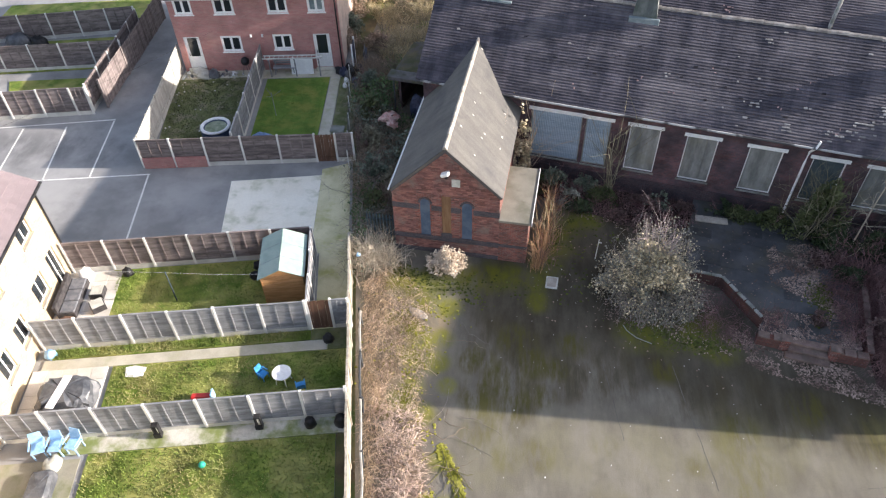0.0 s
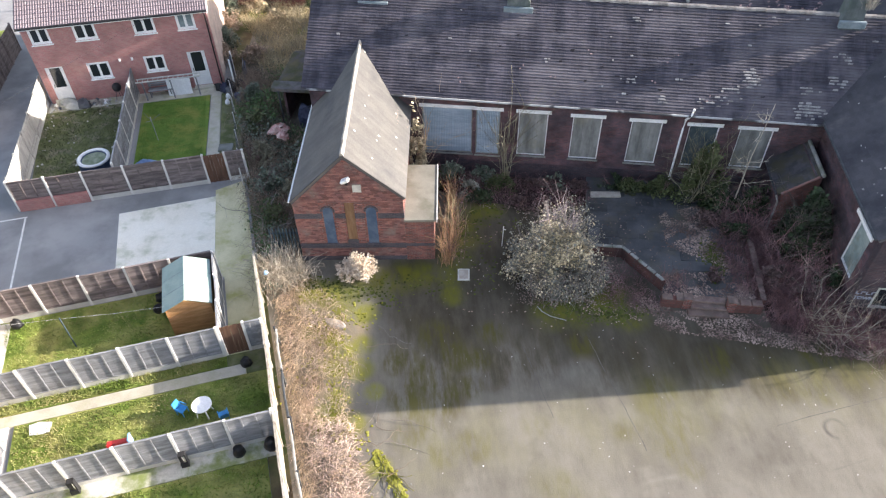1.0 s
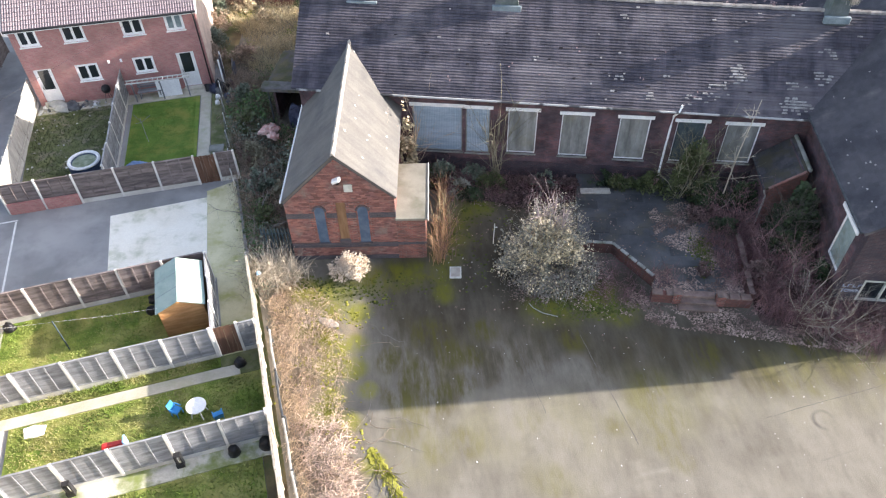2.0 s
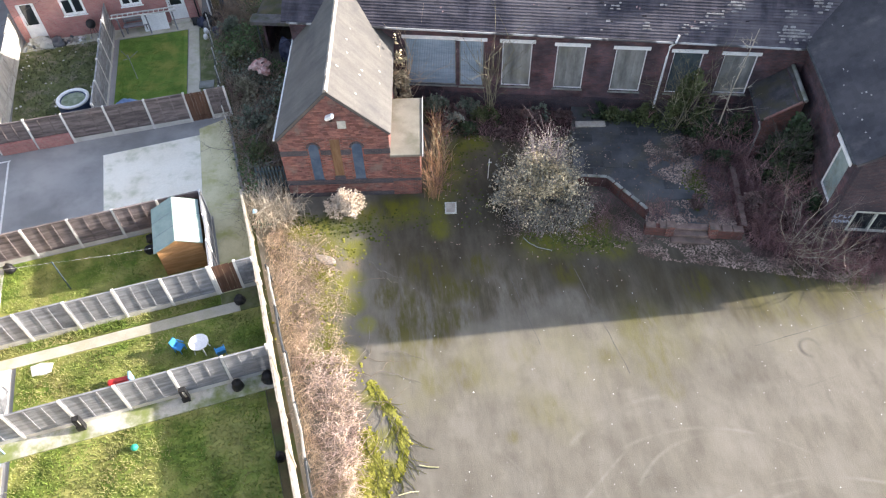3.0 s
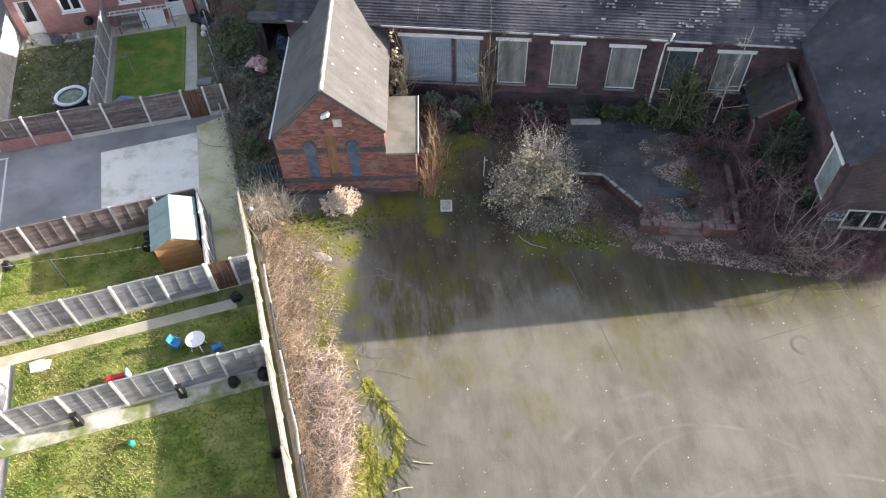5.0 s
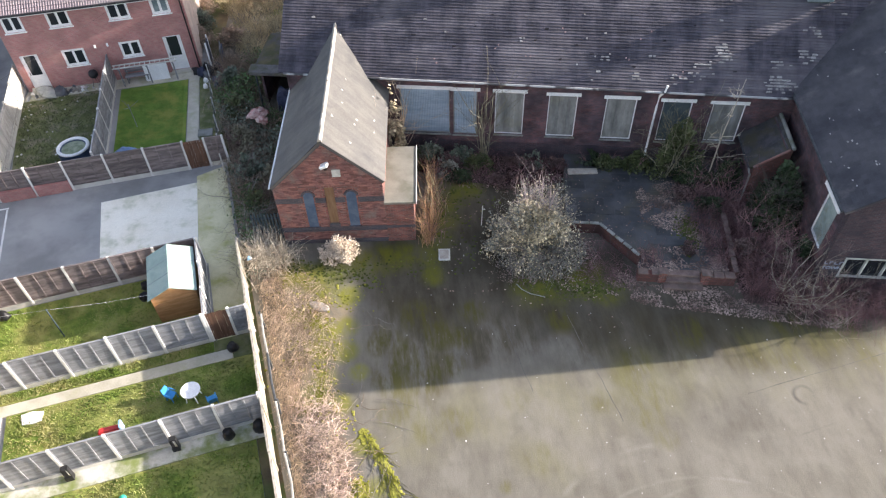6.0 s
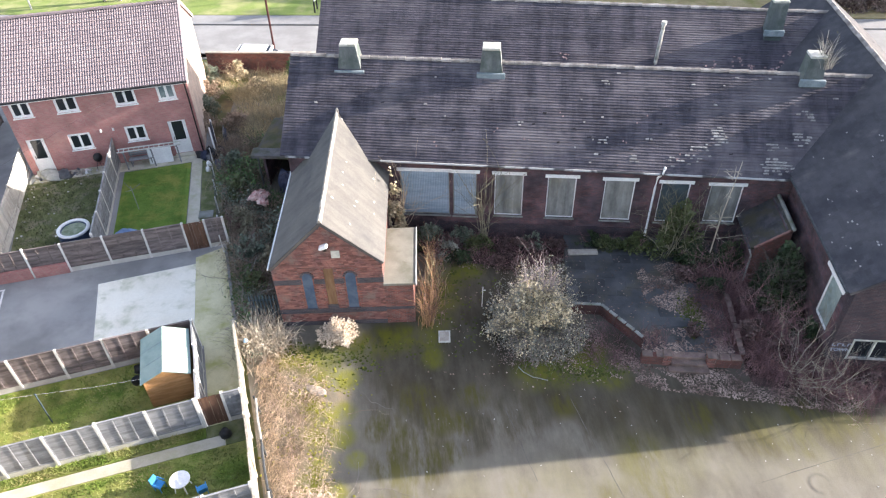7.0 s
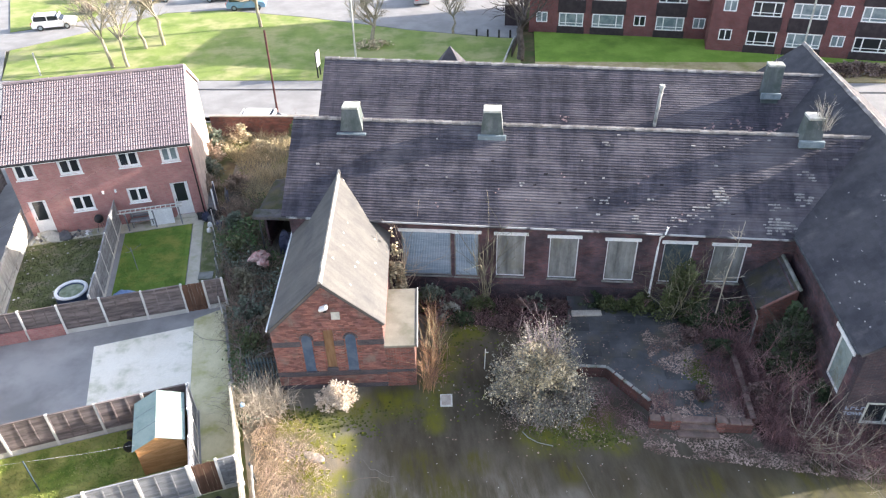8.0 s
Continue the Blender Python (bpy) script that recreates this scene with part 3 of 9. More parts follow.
patches(M_YARD, (0.060, 0.046, 0.032), [(-12.2, 24.5, 2.2), (-12.5, 26.6, 2.6), (-13.5, 29, 2.8), (-14, 32, 2.8), (-15, 35, 3.0), (-15.5, 38, 3.0), (-11.6, 29.5, 2.4)], 1.6, 3.0, 1.0)
patches(M_TARMAC, (0.125, 0.125, 0.13), [(-33.0, 23.4, 2.8), (-30.4, 24.6, 2.6), (-28.0, 24.6, 2.0), (-35.5, 22.4, 2.2)], 0.5, 1.2, 0.75)
# brown earth painted darker for shade, straw below the brambles, bright moss in its gaps
patches(M_YARD, (0.215, 0.150, 0.108), [(-5.9, 13.2, 1.5), (-5.4, 11.7, 1.5), (-5.1, 10.1, 1.4), (-4.6, 8.6, 1.3), (-4.2, 7.1, 1.3), (-3.5, 5.4, 1.3), (-2.9, 3.8, 1.2)], 1.6, 2.6, 0.95)
patches(M_YARD, (0.27, 0.205, 0.125), [(-8.2, 18.6, 2.0), (-7.4, 16.8, 2.0), (-7.8, 15.2, 1.9), (-9.2, 20.2, 1.6), (-6.6, 18.2, 1.3), (-9.0, 17.4, 1.6)], 1.6, 2.2, 0.9)
patches(M_YARD, (0.185, 0.185, 0.022), [(-8.5, 18.0, 0.7), (-7.45, 17.8, 0.7), (-6.8, 17.3, 0.9), (-6.9, 16.3, 0.9), (-6.65, 14.2, 0.9), (-7.05, 13.75, 0.7), (-8.8, 20.3, 1.2), (-7.8, 20.3, 1.0), (-5.6, 13.9, 0.8), (-6.4, 15.0, 0.8), (-6.2, 19.3, 0.9), (-4.0, 8.9, 1.0), (-3.7, 7.6, 0.9), (-4.2, 10.2, 0.7), (-4.3, 12.2, 0.7), (-5.1, 15.4, 0.6), (-4.25, 9.1, 1.2), (-4.4, 8.2, 1.1), (-3.9, 7.6, 1.1), (-3.6, 10.6, 0.7), (-3.4, 9.4, 0.7), (-8.0, 20.0, 1.0), (-7.2, 19.4, 0.9), (-5.9, 16.4, 0.9), (-6.0, 17.6, 0.8)], 1.6, 1.2, 0.95, 0.35)
# paler worn and dusty ground
patches(M_YARD, (0.205, 0.192, 0.098), [(6.0, 15.6, 3.0), (3.0, 14.6, 2.4), (0.0, 14.2, 2.4), (11.5, 17.2, 2.8), (14.5, 17.9, 3.0), (17.0, 18.6, 2.4), (8.4, 16.4, 2.0), (-2.4, 12.6, 1.8), (1.9, 12.5, 1.4), (2.9, 11.9, 1.4), (15.0, 9.6, 2.4)], 0.9, 1.6, 0.36)
patches(M_YARD, (0.27, 0.250, 0.212), [(12.5, 14.2, 3.0), (9.0, 12.0, 2.2), (2.5, 13.6, 2.0), (0.7, 14.6, 1.2), (2.9, 12.4, 1.5), (18.0, 15.4, 4.0), (15.5, 14.6, 3.0), (3.1, 17.2, 1.2)], 0.8, 1.4, 0.4)
tyre_arcs(M_YARD, (0.05, 0.048, 0.042), [(12.32, 15.7, 0.38, 0.12, 12.32, 15.7, 0.9)], 0.75)
tyre_arcs(M_YARD, (0.30, 0.285, 0.25), [(7.55, 7.52, 5.7, 0.16, 4.6, 12.2, 3.2), (3.18, 28.75, 20.26, 0.14, 7.0, 8.9, 4.2), (8.4, 5.4, 6.6, 0.10, 8.4, 11.8, 4.0), (12.5, 1.5, 9.0, 0.10, 11.0, 10.4, 4.0),
                                       (202.2, 239.3, 305.0, 0.08, 0.6, 9.5, 1.0), (-233.4, 201.2, 305.0, 0.08, 3.3, 9.6, 2.2), (8.6, 8.2, 3.6, 0.10, 6.6, 9.0, 3.4), (9.2, 10.6, 3.0, 0.09, 9.0, 9.4, 3.2), (6.6, 10.2, 2.6, 0.09, 6.0, 9.2, 2.6)], 0.36)
tyre_arcs(M_YARD, (0.075, 0.07, 0.06), [(-139.6, 272.5, 300.0, 0.05, 6.2, 10.1, 1.0), (-108.0, 289.0, 300.0, 0.05, 12.5, 14.1, 1.0), (-110.4, 284.0, 300.0, 0.06, 10.5, 9.2, 0.7), (160.0, 270.0, 300.0, 0.05, 8.8, 8.0, 2.0)], 0.4)
M_CRACK = mat("dark tarmac seam", (0.100, 0.094, 0.081), (0.135, 0.126, 0.108), 2, 0.95, 0.1, 30)


def seam(p, q, w=0.035):
    """An old joint in the tarmac, standing a hair proud with its filler."""
    d = Vector((q[0] - p[0], q[1] - p[1]))
    s = Vector((-d.y, d.x)).normalized()
    bm, n, g = bmesh.new(), 14, random.Random(int(p[0] * 100))
    pts = [(p[0] + d.x * i / n + s.x * g.gauss(0, 0.012), p[1] + d.y * i / n + s.y * g.gauss(0, 0.012)) for i in range(n + 1)]
    ws = [w * g.uniform(0.25, 1.0) for _ in pts]
    a = [bm.verts.new((x + s.x * k / 2, y + s.y * k / 2, 0.004)) for (x, y), k in zip(pts, ws)]
    b = [bm.verts.new((x - s.x * k / 2, y - s.y * k / 2, 0.004)) for (x, y), k in zip(pts, ws)]
    c = [bm.verts.new((v.co.x, v.co.y, -0.01)) for v in a]
    e = [bm.verts.new((v.co.x, v.co.y, -0.01)) for v in b]
    for i in range(n):
        bm.faces.new((b[i], b[i + 1], a[i + 1], a[i]))
        bm.faces.new((a[i], a[i + 1], c[i + 1], c[i]))
        bm.faces.new((e[i], e[i + 1], b[i + 1], b[i]))
    tagged(part("tarmac_seam", bm, M_CRACK, None), "thin dark seam in the yard tarmac", "seam", "tarmac seams", "structure")


for p, q in (((3.3, 18.95), (5.3, 14.0)), ((0.6, 18.3), (1.9, 15.0)), ((10.2, 15.6), (16.2, 18.0))):
    seam(p, q)
yl = [uv(-2.42, v) for v in (-30, 40.5)]
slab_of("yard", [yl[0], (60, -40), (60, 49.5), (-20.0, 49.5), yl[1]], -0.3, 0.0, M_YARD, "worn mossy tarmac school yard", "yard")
el = [uv(-2.62, v) for v in (-30, 41.5)]
slab_of("estate_ground", [el[0], el[1], (-24.5, 49.5), (-90, 49.5), (-90, -40)], -0.3, 0.0, M_TARMAC, "dark grey tarmac parking court", "tarmac")
slab_of("verge", [(-20.05, 49.5), el[1], yl[1]], -0.3, -0.01, M_EARTH, "strip of bare earth between plots", "earth")

# parking court
slab_of("concrete_pad", [uv(-9.0, 24.2), uv(-4.6, 24.2), uv(-4.25, 30.1), uv(-9.0, 30.1)], -0.2, 0.012, M_CONC, "pale stained concrete parking pad", "concrete")
slab_of("alley_path", [uv(-4.15, 16.4), uv(-2.75, 16.4), uv(-2.75, 31.0), uv(-4.23, 30.6), uv(-4.58, 24.2), uv(-4.15, 24.19)], -0.2, 0.008, M_PATH, "green-stained concrete alley path", "path")


def marking(p, q, w=0.09):
    d = Vector((q[0] - p[0], q[1] - p[1]))
    s = Vector((-d.y, d.x)).normalized() * w / 2
    bm = bmesh.new()
    prism(bm, [(p[0] + s.x, p[1] + s.y), (q[0] + s.x, q[1] + s.y), (q[0] - s.x, q[1] - s.y), (p[0] - s.x, p[1] - s.y)], 0.001, 0.006)
    tagged(part("bay_marking", bm, M_LINE, None), "white painted parking bay line on tarmac", "marking", "parking bay lines", "structure")


for p, q in (((-37.0, 24.2), (-29.35, 27.53)), ((-31.68, 26.08), (-29.63, 21.54)), ((-29.35, 27.4), (-27.35, 22.46)), ((-34.0, 25.2), (-32.1, 20.6)),
             ((-36.4, 24.2), (-34.5, 19.6)), ((-32.1, 20.6), (-24.35, 23.65)), ((-24.40, 23.55), (-22.30, 18.45))):
    marking(p, q)

# lawns, paths and patios
slab_of("lawn_1", [(-28.2, 32.3), (-24.75, 24.35), (-20.35, 25.85), (-23.2, 34.2)], -0.1, 0.05, M_LAWN2, "patchy weedy back lawn with litter", "lawn")
slab_of("lawn_2", [(-22.75, 34.0), (-20.05, 26.0), (-16.5, 27.25), (-19.05, 35.3)], -0.1, 0.05, M_LAWN_NEAT, "neat green back lawn", "lawn")
slab_of("lawn_3", [(-18.4, 35.5), (-15.75, 27.5), (-14.5, 27.95), (-17.4, 35.85)], -0.1, 0.05, M_LAWN2, "narrow strip of dark grass", "lawn")
slab_of("house_patio", [(-28.3, 33.6), (-28.15, 32.35), (-18.9, 35.45), (-17.5, 35.95), (-18.0, 37.0)], -0.1, 0.03, M_PATH2, "grey concrete strip along the house", "patio")
slab_of("garden_path_1", [(-19.0, 35.35), (-16.45, 27.3), (-15.8, 27.5), (-18.45, 35.55)], -0.1, 0.06, M_PATH2, "narrow concrete garden path", "path")
slab_of("lawn_4", [uv(-12.9, 19.72), uv(-4.35, 19.72), uv(-4.35, 24.0), uv(-13.6, 24.0), uv(-13.6, 22.2)], -0.1, 0.05, M_LAWN, "green back lawn with bare shaded patches", "lawn")
slab_of("lawn_5", [uv(-12.3, 15.35), uv(-2.75, 15.35), uv(-2.75, 18.42), uv(-12.3, 18.42)], -0.1, 0.05, M_LAWN, "green back lawn with toys on it", "lawn")
slab_of("grass_strip", [uv(-15.0, 18.98), uv(-4.3, 19.02), uv(-4.3, 19.52), uv(-15.0, 19.5)], -0.1, 0.05, M_LAWN, "narrow strip of rough grass along the fence", "lawn")
slab_of("garden_path_2", [uv(-15.2, 18.44), uv(-3.6, 18.44), uv(-3.6, 18.96), uv(-15.2, 18.95)], -0.1, 0.055, M_PATH2, "pale concrete garden path", "path")
slab_of("path_end", [uv(-3.58, 18.44), uv(-2.75, 18.44), uv(-2.75, 19.55), uv(-4.28, 19.55), uv(-4.28, 18.98), uv(-3.58, 18.98)], -0.1, 0.05, M_LAWN2, "dark weedy ground at the path end", "lawn")
slab_of("lawn_6", [uv(-12.25, 3.0), uv(-3.15, 3.0), uv(-3.15, 14.45), uv(-12.25, 14.45)], -0.1, 0.05, M_LAWN, "large green and yellow back lawn", "lawn")
slab_of("fence_bed", [uv(-13.4, 14.48), uv(-2.7, 14.48), uv(-2.7, 15.2), uv(-13.4, 15.2)], -0.1, 0.04, M_BED, "pale bare strip below the fence", "bed")
slab_of("side_bed", [uv(-3.13, 3.0), uv(-2.7, 3.0), uv(-2.7, 14.46), uv(-3.13, 14.46)], -0.1, 0.04, M_EARTH, "dark earth bed by the boundary", "bed")


def paving(u0, v0, nu, nv, size, material, label, z=0.06):
    t = thing("patio", guv(u0, v0), label, "patio", kind="structure")
    bm = boxes((0.006, 0.006, -0.05, size - 0.006, size - 0.006, z), bevel=0.004)
    first = part("paving_slab", bm, material, t)
    for i in range(nu):
        for j in range(nv):
            if i or j:
                share("paving_slab", first.data, t, pose(i * size, j * size, random.uniform(-0.004, 0.004)))
    return t


paving(-15.55, 19.75, 4, 7, 0.6, M_PATIO, "pale square paving slabs by the house")
paving(-15.5, 15.45, 5, 5, 0.6, M_PATIO, "white square paving slabs by the house")
slab_of("rear_deck", [uv(-16.0, 3.0), uv(-12.5, 3.0), uv(-12.5, 14.3), uv(-16.0, 14.3)], -0.1, 0.03, M_DECK, "worn green-stained concrete patio", "patio")

# road, pavements and the green beyond
slab_of("road", [(-200, 44.5), (-45, 50.2), (-24, 50.9), (200, 55.0), (200, 60.0), (-16, 56.0), (-45, 55.2), (-200, 49.5)], -0.3, -0.02, M_ROAD, "pale grey two-lane road", "road")
slab_of("near_pavement", [(-90, 49.52), (60, 49.52), (200, 53.0), (200, 54.9), (-24, 50.85), (-90, 48.6)], -0.3, 0.05, M_ROAD, "grey tarmac pavement with a kerb", "pavement")
slab_of("far_pavement", [(-46, 55.25), (-16, 56.1), (200, 60.1), (200, 61.9), (-16, 57.9), (-46, 57.0)], -0.3, 0.08, M_ROAD, "grey pavement with a dark kerb", "pavement")
slab_of("green", [(-45.2, 57.1), (-16, 58.0), (0.9, 58.5), (1.2, 69.0), (-1.3, 69.2), (-10, 71.2), (-22, 75.2), (-32, 77.5), (-38, 76.4), (-45.6, 68.0), (-49, 64.5)], -0.3, 0.09, M_GREEN, "sunlit open grass with shaded patches", "grass")
slab_of("car_park", [(-49.5, 64.5), (-45.8, 68.3), (-38, 76.7), (-32, 77.8), (-22, 75.5), (-10, 71.5), (-1.3, 69.5), (1.2, 69.3), (2.0, 130), (-130, 130), (-130, 57), (-45.4, 57.3)], -0.3, 0.03, M_ROAD, "pale grey tarmac car park", "tarmac")
slab_of("dry_verge", [(2.4, 58.6), (200, 62.0), (200, 66.4), (2.35, 62.95)], -0.3, 0.055, mat("dry tan verge grass", (0.36, 0.29, 0.15), (0.48, 0.40, 0.23), 0.8, 0.95, 0.6, 10, stain=(0.24, 0.26, 0.08), stain_scale=0.5, stain_amount=0.4), "dry tan verge along the road", "verge")
slab_of("far_bank", [(-52.3, 69.9), (-58.8, 80.4), (-70, 100), (-46, 100), (-47.2, 81.2), (-45.4, 74.6), (-49.5, 71.6)], -0.3, 0.1, M_GREEN, "rough grass bank beside the side road", "grass")
slab_of("flats_lawn", [(2.35, 62.97), (200, 66.42), (200, 130), (2.2, 130)], -0.3, 0.06, M_GREEN2, "mown grass before the flats", "lawn")


# ---- buildings ----
def wall_run(bm, x0, x1, z0, z1, y0, y1, holes, swap=False, mi=0):
    """One welded wall along x (or along y when swapped) with its openings (a, b, low, high) cut through."""
    xs = sorted({x0, x1, *[h[0] for h in holes], *[h[1] for h in holes]})
    zs = sorted({z0, z1, *[h[2] for h in holes], *[h[3] for h in holes]})

    def solid(i, k):
        if not (0 <= i < len(xs) - 1 and 0 <= k < len(zs) - 1):
            return False
        cx, cz = (xs[i] + xs[i + 1]) / 2, (zs[k] + zs[k + 1]) / 2
        return not any(h[0] < cx < h[1] and h[2] < cz < h[3] for h in holes)

    grid = {}

    def v(i, k, s):
        if (i, k, s) not in grid:
            y = y1 if s else y0
            grid[i, k, s] = bm.verts.new((y, xs[i], zs[k]) if swap else (xs[i], y, zs[k]))
        return grid[i, k, s]

    def face(*q):
        bm.faces.new(q[::-1] if swap else q).material_index = mi

    for i in range(len(xs) - 1):
        for k in range(len(zs) - 1):
            if not solid(i, k):
                continue
            face(v(i, k, 0), v(i + 1, k, 0), v(i + 1, k + 1, 0), v(i, k + 1, 0))
            face(v(i + 1, k, 1), v(i, k, 1), v(i, k + 1, 1), v(i + 1, k + 1, 1))
            if not solid(i - 1, k):
                face(v(i, k, 1), v(i, k, 0), v(i, k + 1, 0), v(i, k + 1, 1))
            if not solid(i + 1, k):
                face(v(i + 1, k, 0), v(i + 1, k, 1), v(i + 1, k + 1, 1), v(i + 1, k + 1, 0))
            if not solid(i, k - 1):
                face(v(i, k, 1), v(i + 1, k, 1), v(i + 1, k, 0), v(i, k, 0))
            if not solid(i, k + 1):
                face(v(i, k + 1, 0), v(i + 1, k + 1, 0), v(i + 1, k + 1, 1), v(i, k + 1, 1))


def casement(parent, x0, x1, z0, z1, y, lights, glass=None, frame=0.1, out=1, label="white plastic casement window"):
    """A white window of upright lights in an opening that faces -y at y."""
    glass = glass or M_GLASS
    bm = bmesh.new()
    d = 0.07
    box(bm, x0, y, z0, x1, y + d, z0 + frame)
    box(bm, x0, y, z1 - frame, x1, y + d, z1)
    w = (x1 - x0) / lights
    for i in range(lights + 1):
        c = x0 + i * w
        box(bm, max(x0, c - frame / 2 if 0 < i < lights else (c if i == 0 else c - frame)), y + 0.001, z0 + frame, min(x1, c + frame / 2 if 0 < i < lights else (c + frame if i == 0 else c)), y + d - 0.001, z1 - frame)
    win = part("window", bm, M_PVC, parent, label)
    part("window_sill", boxes((x0 - 0.05, y - 0.09, z0 - 0.06, x1 + 0.05, y + 0.05, z0 - 0.002)), M_PVC, win)
    for i in range(lights):
        part("pane", boxes((x0 + i * w + frame * 0.4, y + 0.03, z0 + frame * 0.8, x0 + (i + 1) * w - frame * 0.4, y + 0.045, z1 - frame * 0.8)), glass, win)
    return win


def ridge_tiles(parent, a, b, size=0.45, r=0.13, material=None):
    """Half-round ridge tiles from a to b, each a part."""
    a, b = Vector(a), Vector(b)
    n = max(1, int((b - a).length / size))
    d = (b - a) / n
    bm = bmesh.new()
    prof = [(-r, -0.09), (-r * 0.72, 0.0), (0, 0.05), (r * 0.72, 0.0), (r, -0.09)]
    rows = []
    for y in (0.0, d.length * 0.985):
        rows.append([bm.verts.new((y, px, pz + (0.012 if y else 0))) for px, pz in prof])
    for i in range(4):
        bm.faces.new((rows[0][i], rows[0][i + 1], rows[1][i + 1], rows[1][i])[::-1])
    bm.faces.new(rows[0])
    bm.faces.new(rows[1][::-1])
    first = part("ridge_tile", bm, material or M_RIDGE, parent)
    ang = math.degrees(math.atan2(d.y, d.x))
    first.matrix_basis = pose(*a, 0, 0, ang)
    for i in range(1, n):
        p = a + d * i
        share("ridge_tile", first.data, parent, pose(p.x, p.y, p.z + random.uniform(-0.015, 0.015), 0, 0, ang + random.uniform(-1.5, 1.5)))


def gable(bm, x0, x1, z0, z1, peak_x, peak_z, y0, y1, mi=0):
    extrude_y(bm, [(x0, z0), (x1, z0), (x1, z1), (peak_x, peak_z), (x0, z1)], y0, y1, mi)


def gable_x(bm, y0, y1, z0, z1, peak_y, peak_z, x0, x1, mi=0):
    """The same, with its face across x."""
    prof = [(y0, z0), (y1, z0), (y1, z1), (peak_y, peak_z), (y0, z1)]
    a = [bm.verts.new((x0, y, z)) for y, z in prof]
    b = [bm.verts.new((x1, y, z)) for y, z in prof]
    bm.faces.new(a[::-1]).material_index = mi
    bm.faces.new(b).material_index = mi
    for i in range(5):
        j = (i + 1) % 5
        bm.faces.new((a[i], a[j], b[j], b[i])).material_index = mi


# the old school: front range, rear range and a cross wing
OX, OY = 0.0, 29.35
school = thing("school_building", pose(OX, OY, 0), "disused red-brick school with dark tiled roofs and boarded windows", "building")
E_Z, R1_Y, R1_Z, R2_Y, R2_Z = 4.65, 4.0, 7.85, 11.45, 8.1
W_X0, W_X1, W_R, W_S, W_N = 13.95, 22.35, 18.15, -8.05, 15.45
LX = -10.65
openings = [(-5.05, -2.55, 1.35, 4.05), (-2.38, -1.17, 1.33, 4.02), (-0.28, 1.15, 1.45, 4.0), (2.34, 3.75, 1.43, 3.92), (5.13, 6.6, 1.4, 3.86), (7.85, 9.25, 1.4, 3.8), (10.2, 11.75, 1.5, 3.76)]
bm = bmesh.new()
wall_run(bm, LX, W_X0, 0, E_Z - 0.1, 0, 0.35, openings)
part("front_wall", bm, M_BRICK_MAIN, school, "soot-darkened red brick wall")
part("plinth", boxes((LX - 0.03, -0.04, 0, W_X0 - 0.002, -0.002, 0.95), bevel=0.012), M_BRICK_SOOT, school, "dark sooty brick plinth")
bm = bmesh.new()
gable_x(bm, 0.355, 7.95, 0, 5.0, R1_Y, R1_Z + 0.2, LX, LX + 0.35)
gable_x(bm, 7.955, 15.0, 0, 5.4, R2_Y, R2_Z + 0.3, LX, LX + 0.35)
part("gable_wall", bm, M_BRICK_MAIN, school)
bm = bmesh.new()
box(bm, LX + 0.355, 14.65, 0, W_X0, 15.0, 5.2)
part("rear_wall", bm, M_BRICK_MAIN, school)
bm = bmesh.new()
wall_run(bm, W_S + 0.36, 15.44, 0, 4.75, W_X0, W_X0 + 0.35, [(-7.25, -5.95, 1.5, 3.8)], swap=True)
box(bm, W_X1 - 0.35, W_S + 0.36, 0, W_X1, 15.44, 4.75)
part("wing_wall", bm, M_BRICK_MAIN, school)
bm = bmesh.new()
wall_run(bm, W_X0, W_X1, 0, 4.64, W_S, W_S + 0.355, [(14.75, 17.4, 0.75, 1.95), (18.4, 21.2, 0.75, 2.6)])
gable(bm, W_X0, W_X1, 4.645, 4.7, W_R, R2_Z - 0.12, W_S, W_S + 0.355)
part("wing_end_wall", bm, M_BRICK_SOOT, school, "dark red brick gable wall")
bm = bmesh.new()
gable(bm, W_X0 + .001, W_X1 - .001, 0, 4.7, W_R, R2_Z - 0.12, W_N, W_N + 0.35)
part("wing_gable_wall", bm, M_BRICK_MAIN, school)


def roof_slope(parent, a, b, c, d, across, gauge, material, name="roof", under=0.1, **kw):
    bm = bmesh.new()
    off = (Vector(b) - Vector(a)).cross(Vector(d) - Vector(a)).normalized() * 0.02
    sheet(bm, *[Vector(p) - off for p in (a, b, c, d)], under)
    ob = part(name, bm, material, parent)
    s = Soup()
    tiles(s, a, b, c, d, across, gauge, rng=random.Random(len(bpy.data.objects)), **kw)
    tagged(s.mesh("roof_tiling", material, ob), kind="stuff")
    return ob


EL = LX - 0.28


def e_z(x):
    """Height of the front eave, tilted along the range to fit the camera's view."""
    return E_Z - 0.0195 * (x - 3.0)


def r1_z(x):
    return R1_Z - 0.0205 * (x - 7.5)


def r2_z(x):
    return R2_Z - 0.027 * (x - 6.5)


def tilted(bm):
    for v in bm.verts:
        v.co.z += e_z(v.co.x) - E_Z
    return bm


roof_slope(school, (EL, -0.3, e_z(EL)), (18.0, -0.3, e_z(18)), (18.0, R1_Y, r1_z(18)), (EL, R1_Y, r1_z(EL)), 0.33, 0.145, M_TILE, lip=0.045, ripple=0.005)
roof_slope(school, (18.0, 8.0, e_z(18) + 0.22), (EL, 8.0, e_z(EL) + 0.22), (EL, R1_Y, r1_z(EL)), (18.0, R1_Y, r1_z(18)), 0.3, 0.3, M_TILE)
